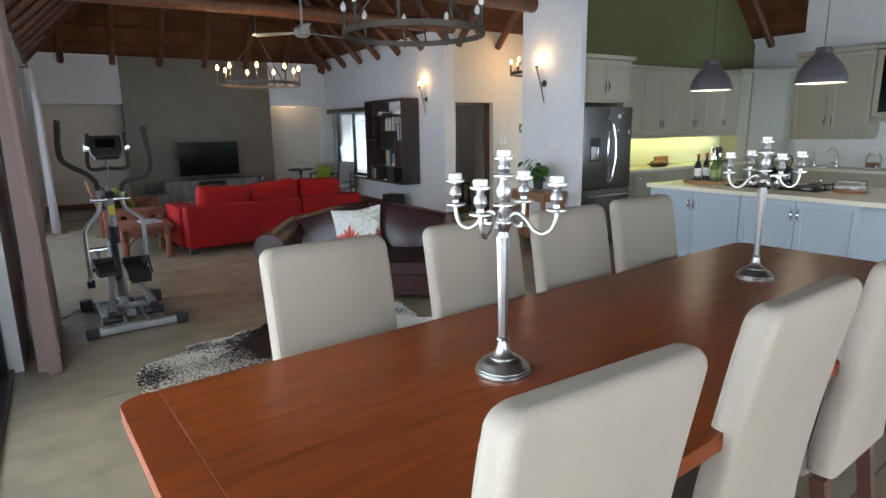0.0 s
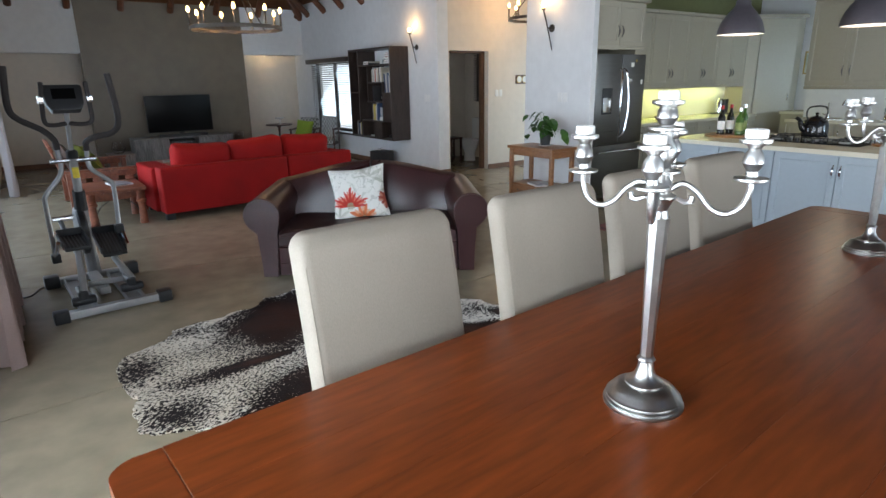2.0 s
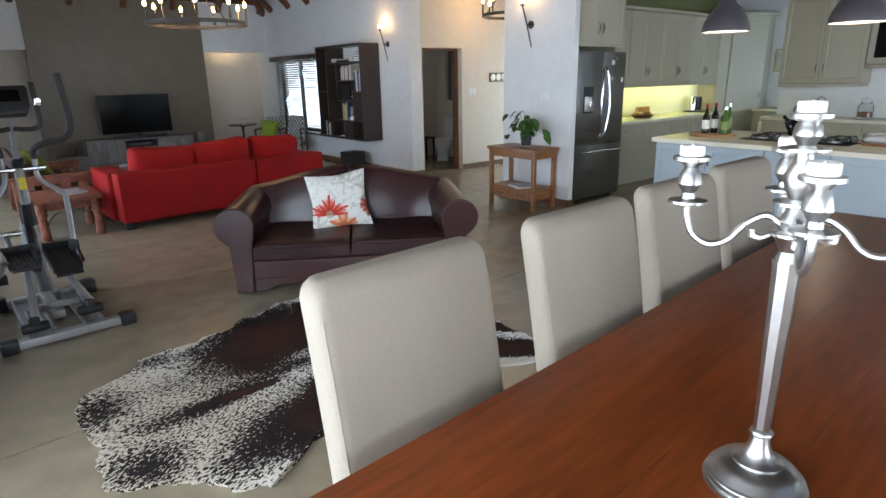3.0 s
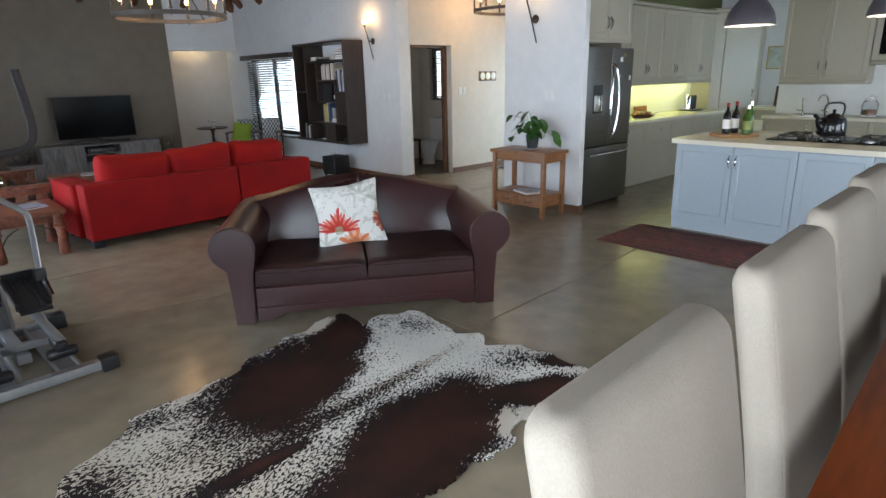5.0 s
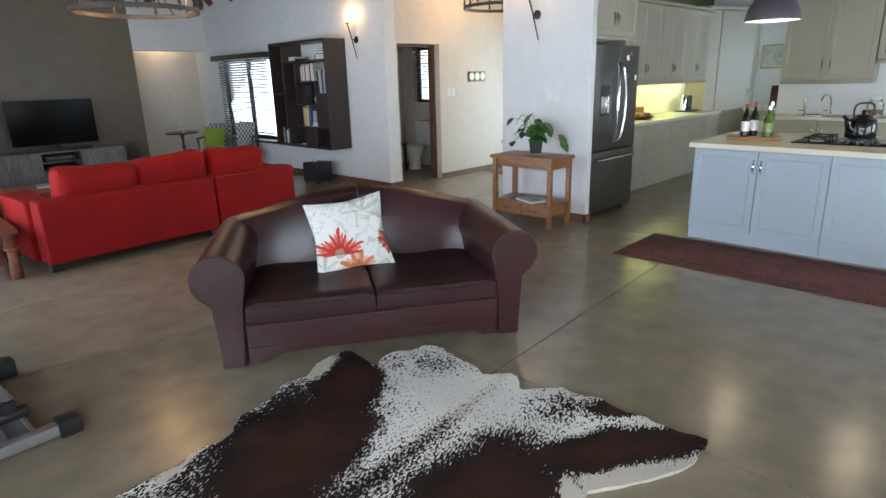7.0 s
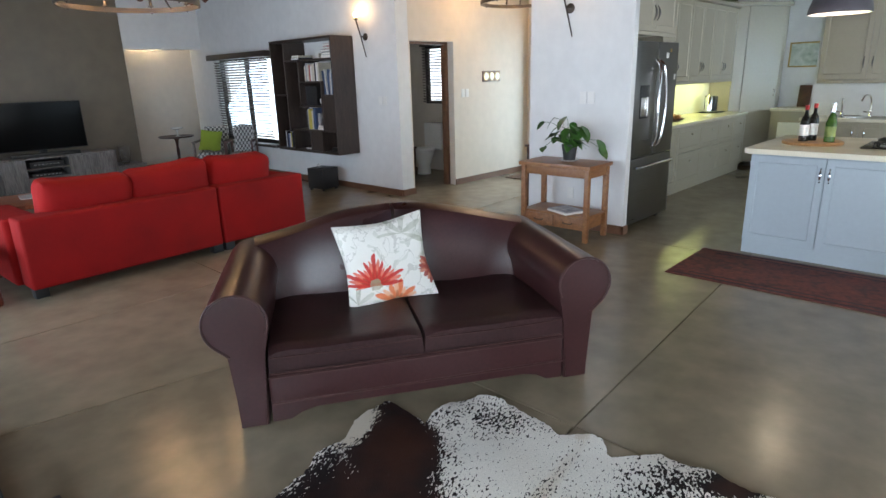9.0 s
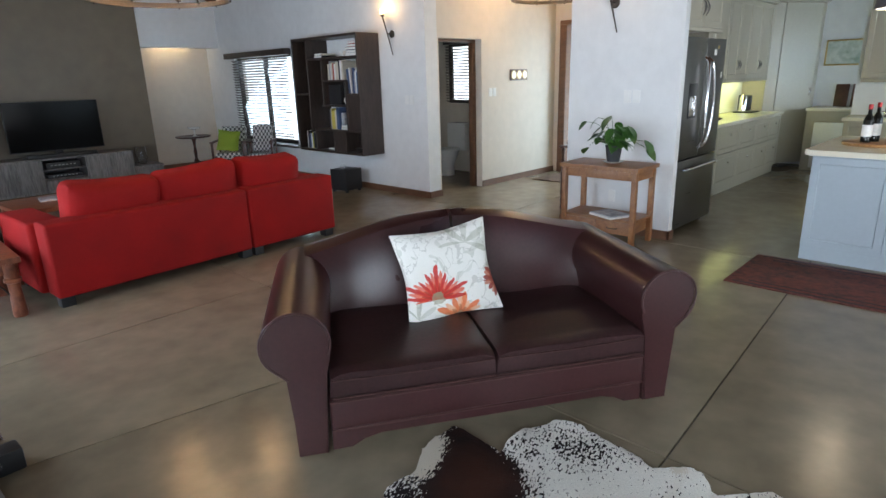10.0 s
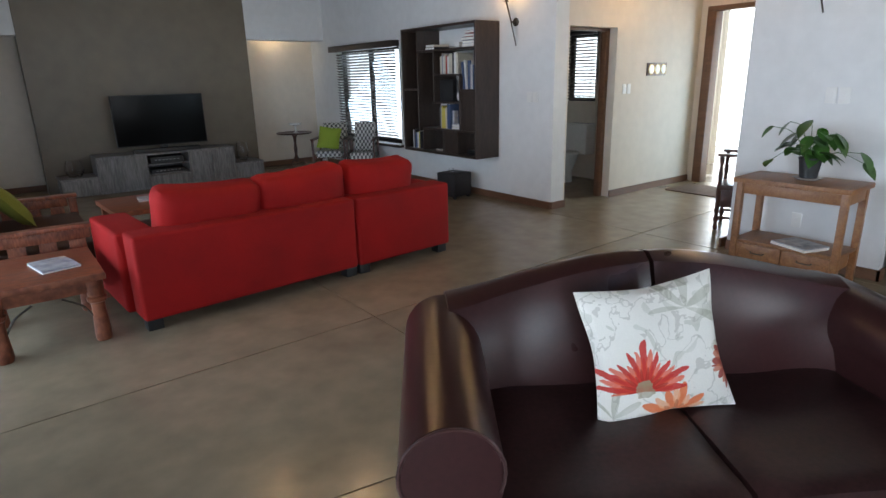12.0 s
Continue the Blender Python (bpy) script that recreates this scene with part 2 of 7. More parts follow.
def part(name, bm, mat, parent, label=""):
    ob = new(name, finish(name, bm, mat))
    ob.parent = parent
    return tagged(ob, label)


def thing(name, m, label, category, group="", kind=""):
    ob = new(name)
    ob.matrix_world = m
    return tagged(ob, label, category, group, kind)


def solid(name, bm, mat, label, category, kind="structure", m=None):
    ob = new(name, finish(name, bm, mat))
    if m is not None:
        ob.matrix_world = m
    return tagged(ob, label, category, "", kind)


def slab(x0, x1, y0, y1, z0, z1, bevel=0.0, segments=2):
    bm = bmesh.new()
    box(bm, x0, x1, y0, y1, z0, z1)
    if bevel:
        soften(bm, bevel, segments)
    return bm


def pillow(w, h, d, n=10, corner=1.0):
    """A stuffed cushion in its x-z plane, thickness along y, with pinched corners."""
    bm = bmesh.new()
    grid = {}
    for s in (-1, 1):
        for i in range(n + 1):
            for j in range(n + 1):
                u, v = 2 * i / n - 1, 2 * j / n - 1
                f = max(0.0, (1 - u * u) * (1 - v * v)) ** 0.42
                pinch = 1 - 0.07 * corner * (1 - abs(u * v) ** 1.5) * max(abs(u), abs(v)) ** 2
                key = (s if f > 0 else 0, i, j)
                if key not in grid:
                    wob = 0.012 * noise.noise((u * 2, v * 2, s * 3.0))
                    grid[key] = bm.verts.new((u * w / 2 * pinch, s * f * d / 2 + wob, v * h / 2 * pinch))
    for s in (-1, 1):
        for i in range(n):
            for j in range(n):
                ks = [(i, j), (i + 1, j), (i + 1, j + 1), (i, j + 1)]
                vs = [grid.get((s, a, b)) or grid.get((0, a, b)) for a, b in ks]
                bm.faces.new(vs if s < 0 else vs[::-1])
    return bm


# ---- the building: floor, walls, roof ----
EAVE, PITCH = 2.9, 1.0
X0, X1, YB, XK, YS, YW = -0.25, 5.6, 13.75, 11.0, -2.6, 8.52   # terrace wall, book wall, far wall, kitchen end, garden wall, lobby wall


def roof(x, y):
    """Height of the thatch: a hipped wing over the lounge, and a larger one across it over dining room and kitchen."""
    a = min(x - X0, X1 - x, YB - y)
    b = min(x - X0, XK - x, YW - y, y - YS)
    return EAVE + PITCH * max(a, b, 0.0 if (x > X1 + 0.01 and y > YW) else -0.4)


floor = solid("floor", slab(X0 - 0.3, XK + 0.3, YS - 0.3, 14.6, -0.16, -0.012), JOINT, "dark bedding under the polished cement floor slabs", "floor")


def joint_y(k, x):
    """The cross joints of the screed run slightly askew."""
    return (YS - 0.3, 0.85 + 0.07 * x, 3.9 + 0.07 * x, 7.1 + 0.03 * x, 10.2, 13.3, 14.6)[k]


xs = (X0 - 0.3, 2.52, 5.48, 8.45, XK + 0.3)
for i in range(4):
    for k in range(6):
        g = 0.004
        a, b = xs[i] + g, xs[i + 1] - g
        lines = [joint_y(k, 0), joint_y(k + 1, 0)]
        cuts = [(lambda x, kk=k: joint_y(kk, x)), (lambda x, kk=k: joint_y(kk + 1, x))]
        if i == 0 and k == 2:
            cuts.insert(1, lambda x: 6.08 - 0.16 * x)
        for lo, hi in zip(cuts, cuts[1:]):
            bm = bmesh.new()
            prism(bm, [(a, lo(a) + g), (b, lo(b) + g), (b, hi(b) - g), (a, hi(a) - g)], "z", -0.012, 0.0)
            part("slab", bm, SCREED, floor)


def pierced(name, axis, p0, p1, a0, a1, z0, z1, holes, mat, label):
    """One wall with its openings cut through: it stands between p0 and p1 across its axis, runs from a0 to a1; a hole is (a, b, low, high)."""
    us = sorted({a0, a1, *[h[0] for h in holes], *[h[1] for h in holes]})
    vs = sorted({z0, z1, *[h[2] for h in holes], *[h[3] for h in holes]})
    bm, made = bmesh.new(), {}

    def vert(i, j, side):
        if (i, j, side) not in made:
            p = p1 if side else p0
            made[i, j, side] = bm.verts.new((us[i], p, vs[j]) if axis == "x" else (p, us[i], vs[j]))
        return made[i, j, side]

    def full(i, j):
        if not (0 <= i < len(us) - 1 and 0 <= j < len(vs) - 1):
            return False
        u, v = (us[i] + us[i + 1]) / 2, (vs[j] + vs[j + 1]) / 2
        return not any(h[0] < u < h[1] and h[2] < v < h[3] for h in holes)

    for i in range(len(us) - 1):
        for j in range(len(vs) - 1):
            if not full(i, j):
                continue
            for side in (0, 1):
                bm.faces.new([vert(i, j, side), vert(i + 1, j, side), vert(i + 1, j + 1, side), vert(i, j + 1, side)])
            for di, dj, e in ((-1, 0, ((i, j), (i, j + 1))), (1, 0, ((i + 1, j), (i + 1, j + 1))), (0, -1, ((i, j), (i + 1, j))), (0, 1, ((i, j + 1), (i + 1, j + 1)))):
                if not full(i + di, j + dj):
                    bm.faces.new([vert(*e[0], 0), vert(*e[1], 0), vert(*e[1], 1), vert(*e[0], 1)])
    return solid(name, bm, mat, label, "wall")


def wall(name, pieces, mat, label):
    bm = bmesh.new()
    for p in pieces:
        box(bm, *p)
    return solid(name, bm, mat, label, "wall")


# terrace wall with two wide sliding-door openings
pierced("wall_terrace", "y", X0 - 0.25, X0, YS - 0.25, 14.4, 0, EAVE + 0.2, [(-1.0, 4.65, 0, 2.2), (5.55, 11.25, 0, 2.2)], WALL, "white plastered wall with sliding-door openings")
# garden wall behind the dining room
pierced("wall_garden", "x", YS - 0.25, YS, X0, XK, 0, EAVE + 0.2, [(0.7, 5.3, 0, 2.3), (6.8, 9.0, 0.6, 2.2)], WALL, "white plastered wall with garden windows")
# opening towards the scullery is unseen, assumed for the added larder light
pierced("wall_kitchen_end", "y", XK, XK + 0.25, YS - 0.25, 6.65, 0, EAVE + 0.2, [(1.7, 3.5, 1.0, 2.0)], WALL, "white plastered end wall of the kitchen")
# sink wall, open to the scullery beyond its end
bm = bmesh.new()
prism(bm, [(YS, 0), (4.9, 0), (4.9, roof(9.7, 4.9)), (1.0, roof(9.7, 1.0)), (YS, EAVE)], "x", 9.7, 9.85)
solid("wall_sink", bm, WALL, "white plastered wall behind the sink", "wall")
# olive wall behind the kitchen cupboards
bm = bmesh.new()
prism(bm, [(6.0, 0), (XK, 0), (XK, EAVE), (XK - 2.12, EAVE + 2.12), (6.0, EAVE + 2.12)], "y", 6.4, 6.55)
solid("wall_kitchen", bm, GREEN, "olive green painted wall above the kitchen cupboards", "wall")
wall("wall_splashback", [(6.0, 10.1, 6.385, 6.4, 0.87, 1.4)], SPLASH, "cream painted splashback below the wall cupboards")
bm = bmesh.new()
box(bm, 5.56, 6.0, 6.0, 6.5, 0, 5.2)
box(bm, 5.56, 5.64, 5.42, 6.0, 0, 5.2)
solid("wall_pillar", bm, WALL, "white plastered pier between hall and kitchen", "wall")
# lobby
pierced("wall_lobby", "x", YW, YW + 0.18, X1 + 0.2, 8.33, 0, EAVE + 0.25, [(5.82, 6.62, 0, 1.93)], WALL_WARM, "cream plastered lobby wall with cloakroom doorway")
pierced("wall_entrance", "y", 8.33, 8.5, 6.55, YW + 0.18, 0, 4.0, [(6.75, 8.42, 0, 2.22)], WALL_WARM, "cream wall round the open entrance door")
# book wall with the blind-covered window
pierced("wall_books", "y", X1, X1 + 0.2, YW, 14.4, 0, EAVE + 0.25, [(11.45, 13.25, 0.5, 1.9)], WALL, "white plastered wall carrying bookcase and window")
wall("wall_feature", [(1.3, 4.27, YB, YB + 0.35, 0, EAVE + 0.1)], GREYWALL, "dark grey cement-plastered feature wall behind the television")
wall("wall_beam", [(X0, 1.3, YB + 0.02, YB + 0.25, 2.07, EAVE + 0.1), (4.27, X1, YB + 0.02, YB + 0.25, 2.07, EAVE + 0.1)], WALL, "white plastered beams beside the feature wall")
wall("wall_alcove", [(X0, X1, 14.25, 14.4, 0, 2.3)], WALL_WARM, "cream back wall of the alcoves")
wall("ceiling_alcove", [(X0, X1, YB + 0.252, 14.4, 2.3, 2.4)], WALL, "white flat ceiling of the alcoves")
# cloakroom behind the lobby wall
pierced("wall_cloakroom", "y", 7.5, 7.62, YW + 0.18, 10.45, 0, 2.6, [(9.48, 9.98, 1.07, 1.97)], WALL_WARM, "cream cloakroom wall with a small window")
wall("wall_cloakroom_back", [(5.8, 7.5, 10.3, 10.45, 0, 2.6)], WALL_WARM, "cream back wall of the cloakroom")
wall("ceiling_cloakroom", [(5.8, 7.62, YW + 0.18, 10.45, 2.6, 2.7)], WALL, "white flat ceiling of the cloakroom")

# skirting
bm = bmesh.new()
for p in ((X1 - 0.018, X1, YW, 13.9, 0.001, 0.08), (X1, 5.82, YW - 0.018, YW, 0.001, 0.08), (6.62, 8.33, YW - 0.018, YW, 0.001, 0.08), (5.542, 5.56, 5.40, 6.5, 0.001, 0.08),
          (5.542, 5.64, 5.402, 5.42, 0.001, 0.08), (X0, X1, 14.232, 14.25, 0.001, 0.08), (5.56, 8.33, 6.55, 6.568, 0.001, 0.08)):
    box(bm, *p)
solid("baseboard", bm, SKIRT, "brown stained timber skirting along the walls", "skirting")

# thatch sheet
bm = bmesh.new()
step, vs = 0.45, {}
gx = [X0 - 0.3 + i * step for i in range(27)]
gy = [YS - 0.3 + i * step for i in range(38)]
for i, x in enumerate(gx):
    for j, y in enumerate(gy):
        vs[i, j] = bm.verts.new((x, y, roof(x, y) + 0.10))
for i in range(len(gx) - 1):
    for j in range(len(gy) - 1):
        bm.faces.new((vs[i, j], vs[i + 1, j], vs[i + 1, j + 1], vs[i, j + 1]))
bmesh.ops.solidify(bm, geom=bm.faces[:], thickness=-0.2)
# laths and gum-pole rafters
def along(x, y, dx, dy, length):
    """Points up a slope until another slope lies higher."""
    pts, k = [], 0.0
    start = roof(x, y)
    while k <= length:
        z = EAVE + PITCH * k
        if roof(x + dx * k, y + dy * k) > z + 0.06 + (0.1 if k < 0.3 else 0):
            break
        pts.append((x + dx * k, y + dy * k, z))
        k += 0.4
    return pts


poles = bmesh.new()
for i in range(16):
    y = 13.3 - i * 0.82
    for x, d in ((X0, 1), (X1, -1)):
        p = along(x, y, d, 0, 2.9)
        if len(p) > 1:
            tube(poles, [(a, b, c - 0.05) for a, b, c in p], 0.06, 8)
for i in range(7):
    p = along(0.35 + i * 0.86, YB, 0, -1, 2.9)
    if len(p) > 1:
        tube(poles, [(a, b, c - 0.05) for a, b, c in p], 0.06, 8)
for i in range(14):
    p = along(X0 + 0.4 + i * 0.82, YW, 0, -1, 5.5)
    if len(p) > 1:
        tube(poles, [(a, b, c - 0.05) for a, b, c in p], 0.06, 8)
for i in range(11):
    p = along(XK, 8.0 - i * 0.95, -1, 0, 5.0)
    if len(p) > 1:
        tube(poles, [(a, b, c - 0.05) for a, b, c in p], 0.06, 8)
for x, d in ((X0, 1), (X1, -1)):
    tube(poles, [(x + d * k, YB - k, EAVE + k - 0.06) for k in (0, 1, 2, 2.9)], 0.08, 8)
for y, z in ((8.25, 3.07), (6.3, 3.07), (4.12, 3.13)):
    tube(poles, [(X0, y, z), (2.6, y, z + 0.02), (X1, y, z)], 0.10, 12)
for k in range(1, 12):
    h = k * 0.27
    tube(poles, [(X0 + h, 2, EAVE + h + 0.02), (X0 + h, YB - h, EAVE + h + 0.02), (X1 - h, YB - h, EAVE + h + 0.02), (X1 - h, YW - h, EAVE + h + 0.02)] if h < 2.8 else [(2, 2, 7), (2, 3, 7)], 0.014, 4)
    tube(poles, [(X1, YW - h, EAVE + h + 0.02), (XK - h, YW - h, EAVE + h + 0.02), (XK - h, 0, EAVE + h + 0.02)], 0.014, 4)
ceiling = solid("ceiling", bm, THATCH, "brown thatch underside of the pitched roof", "ceiling")
part("roof_poles", poles, POLE, ceiling, "dark stained gum-pole rafters and laths")

# ---- dining ----
TZ = 0.80
table_m = pose(0.17, 1.89, 0, 0, 0, 4.0)      # far left corner of the top; x along the table, -y across it


def build_dining_table():
    t = thing("dining_table", table_m, "long red-brown polished hardwood dining table with breadboard ends", "table")
    w, d, e = 3.43, 1.12, 0.105
    n = 6
    for i in range(n):
        a, b = -d + i * d / n, -d + (i + 1) * d / n
        bm = slab(e + 0.0004, w - e - 0.0004, a + 0.0001, b - 0.0001, TZ - 0.045, TZ, 0.0004, 1)
        part("plank", bm, TABLEWOOD, t)
    for x0, x1 in ((0.0, e), (w - e, w)):
        bm = bmesh.new()
        r = 0.05
        sgn = x0 == 0.0
        poly = []
        for cx, cy, a0 in ((x0 + r, -d + r, 180), (x1 - r, -d + r, 270), (x1 - r, -r, 0), (x0 + r, -r, 90)):
            outer = (a0 in (180, 90)) == sgn
            for k in range(6):
                a = radians(a0 + k * 18)
                if outer:
                    poly.append((cx + r * math.cos(a), cy + r * math.sin(a)))
                elif k == 0:
                    poly.append((x1 if cx > (x0 + x1) / 2 else x0, -d if cy < -d / 2 else 0.0))
        prism(bm, poly, "z", TZ - 0.045, TZ)
        bmesh.ops.bevel(bm, geom=[q for q in bm.edges if abs(q.verts[0].co.z - q.verts[1].co.z) < 1e-5], offset=0.003, segments=2, affect="EDGES")
        part("breadboard_end", bm, TABLEWOOD, t)
    for y0, y1, x0, x1 in ((-0.14, -0.115, 0.2, w - 0.2), (-d + 0.115, -d + 0.14, 0.2, w - 0.2), (-d + 0.14, -0.14, 0.2, 0.225), (-d + 0.14, -0.14, w - 0.225, w - 0.2)):
        part("apron", slab(x0, x1, y0, y1, TZ - 0.15, TZ - 0.046, 0.003), TABLEWOOD, t)
    for x in (0.13, w - 0.23):
        for y in (-0.2, -d + 0.1):
            bm = slab(x, x + 0.1, y, y + 0.1, 0, TZ - 0.046, 0.006)
            part("leg", bm, TABLEWOOD, t)
    return t


build_dining_table()


def build_chair(m):
    """A slip-covered dining chair; its back leans away from the table. Front is -y."""
    c = thing("dining_chair", m, "high-backed dining chair in taupe linen upholstery", "chair", "chairs round the dining table")
    w, h = 0.485, 1.125
    bm = bmesh.new()
    th, rc = 0.085, 0.030
    levels = [(0.40, 0, 0), (0.47, 0, 0), (0.6, 0, 0), (0.75, 0, 0), (0.9, 0, 0), (1.0, 0, 0), (1.065, 0, 0)]
    for k in range(1, 8):
        q = radians(90 * k / 7)
        levels.append((h - 0.05 + 0.05 * math.sin(q), 0.036 * (1 - math.cos(q)) ** 1.3, 0.030 * (1 - math.cos(q))))
    rows = []
    for z, inx, iny in levels:
        lean = 0.105 * (max(0.0, z - 0.45) / 0.66) ** 1.3
        hx, hy = w / 2 - inx, th / 2 - iny
        r = min(rc, hy * 0.95)
        ring = []
        for cx, cy, a0 in ((hx - r, -hy + r, -90), (hx - r, hy - r, 0), (-hx + r, hy - r, 90), (-hx + r, -hy + r, 180)):
            for k in range(5):
                q = radians(a0 + 22.5 * k)
                ring.append((cx + r * math.cos(q), cy + r * math.sin(q)))
            if a0 in (-90, 90):
                continue
        rows.append([bm.verts.new((x, y + lean, z + 0.016 * (1 - (x / hx) ** 2) * (1 if z > 1.05 else 0))) for x, y in ring])
    for p, q in zip(rows, rows[1:]):
        for i in range(len(p)):
            j = (i + 1) % len(p)
            bm.faces.new((p[i], p[j], q[j], q[i]))
    bm.faces.new(rows[0][::-1])
    bm.faces.new(rows[-1])
    part("backrest", bm, LINEN, c)
    for sx in (-1, 1):
        bm = bmesh.new()
        tube(bm, [(sx * (w / 2 - 0.012), -th / 2 + 0.007 + 0.105 * (max(0.0, z - 0.45) / 0.66) ** 1.3, z) for z in (0.45, 0.6, 0.75, 0.9, 1.0, 1.05)], 0.003, 5)
        part("seam", bm, LINEN, c)
    bm = slab(-w / 2, w / 2, -0.50, -0.035, 0.36, 0.50, 0.03, 3)
    part("seat", bm, LINEN, c)
    for x in (-w / 2 + 0.02, w / 2 - 0.065):
        for y, lean in ((-0.48, 0.0), (-0.03, 0.05)):
            bm = bmesh.new()
            v = box(bm, x, x + 0.045, y, y + 0.045, 0, 0.37)
            for q in v:
                if q.co.z < 0.1:
                    q.co.y += lean
                    q.co.x += 0.004 if q.co.x < x + 0.02 else -0.004
            part("leg", bm, MAHOGANY, c)
    return c


first = build_chair(pose(0.895, 2.012, 0, 0, 0, 3.5))
for i, (x, y, a) in enumerate(((1.335, 2.048, 3), (1.955, 2.10, 2), (2.575, 2.155, 2))):
    copy_thing(first, pose(x + 0.235, y, 0, 0, 0, a))
for x, y, a in ((0.592, 0.858, 180), (1.36, 0.91, 183), (2.05, 0.935, 184), (2.72, 0.96, 184)):
    copy_thing(first, pose(x + 0.25, y, 0, 0, 0, a))


def build_candelabrum(m):
    c = thing("candelabrum", m, "tall five-armed pewter candelabrum with white tealight candles", "candle holder", "candelabra on the dining table")
    bm = bmesh.new()
    lathe(bm, [(0.084, 0), (0.085, 0.006), (0.080, 0.008), (0.082, 0.013), (0.077, 0.016), (0.079, 0.021), (0.073, 0.024), (0.066, 0.036), (0.050, 0.044), (0.040, 0.047),
               (0.041, 0.052), (0.026, 0.062), (0.018, 0.08), (0.015, 0.10)], 32)
    part("base", bm, SILVER, c)
    bm = bmesh.new()
    lathe(bm, [(0.018, 0.10), (0.020, 0.104), (0.018, 0.108), (0.0135, 0.112), (0.021, 0.40), (0.023, 0.415)], 8)
    part("stem", bm, SILVER, c)
    bm = bmesh.new()
    lathe(bm, [(0.019, 0.415), (0.015, 0.43), (0.024, 0.45), (0.030, 0.456), (0.030, 0.46), (0.018, 0.465), (0.022, 0.478), (0.017, 0.49), (0.012, 0.50), (0.034, 0.506), (0.034, 0.51),
               (0.012, 0.514), (0.021, 0.53), (0.024, 0.55), (0.014, 0.57), (0.012, 0.582), (0.034, 0.588), (0.034, 0.592), (0.012, 0.596), (0.020, 0.61), (0.018, 0.625), (0.014, 0.63), (0.030, 0.636), (0.030, 0.642)], 20)
    part("finial", bm, SILVER, c)
    for k in range(4):
        a = radians(45 + 90 * k)
        ca, sa = math.cos(a), math.sin(a)
        bm = bmesh.new()
        pts = bent([(0.020, 0.472), (0.05, 0.486), (0.085, 0.470), (0.115, 0.442), (0.150, 0.432), (0.182, 0.447), (0.196, 0.475), (0.197, 0.495)], 4)
        tube(bm, [(0.787 * p[0] * ca, 0.787 * p[0] * sa, p[1]) for p in [(q.x, q.y) for q in [Vector((w[0], w[1])) for w in pts]]], 0.0058, 7)
        tube(bm, [(p[0] * ca, p[0] * sa, p[1]) for p in ((0.03, 0.455), (0.045, 0.449), (0.056, 0.452), (0.058, 0.462))], [0.004, 0.006, 0.008, 0.006], 6)
        arm = part("arm", bm, SILVER, c)
        bm = bmesh.new()
        lathe(bm, [(0.010, 0.493), (0.030, 0.499), (0.030, 0.503), (0.011, 0.506), (0.010, 0.515), (0.019, 0.53), (0.016, 0.546), (0.010, 0.556), (0.014, 0.562), (0.028, 0.568), (0.028, 0.574)], 18, (0.155 * ca, 0.155 * sa, 0))
        part("cup", bm, SILVER, arm)
        bm = bmesh.new()
        lathe(bm, [(0.0185, 0.575), (0.0195, 0.577), (0.0195, 0.590), (0.018, 0.592), (0.004, 0.589), (0.001, 0.594)], 18, (0.155 * ca, 0.155 * sa, 0))
        part("candle", bm, WAX, arm, "white tealight candle")
    bm = bmesh.new()
    lathe(bm, [(0.0185, 0.643), (0.0195, 0.645), (0.0195, 0.658), (0.018, 0.66), (0.004, 0.657), (0.001, 0.662)], 18)
    part("candle", bm, WAX, c, "white tealight candle")
    return c


stick = build_candelabrum(pose(1.165, 1.435, TZ, 0, 0, -17))
copy_thing(stick, pose(2.825, 1.60, TZ, 0, 0, 7))


# ---- leather sofa, cushion, hide ----
sofa_m = pose(2.235, 4.715, 0, 0, 0, -32)


def arm_outline(side, r=0.135, cz=0.505, n=20):
    """Front view of a rolled arm: a scroll over an upright panel, leaning out."""
    pts = [(0.055, 0.008), (0.075, 0.36)]
    for k in range(n + 1):
        a = radians(-25 + (250) * k / n)
        pts.append((-0.035 + r * math.cos(a), cz + r * math.sin(a) * 0.98))
    pts += [(-0.072, 0.36), (-0.062, 0.008)]
    return [(-x * side, z) for x, z in pts] if side > 0 else [(x, z) for x, z in pts][::-1]


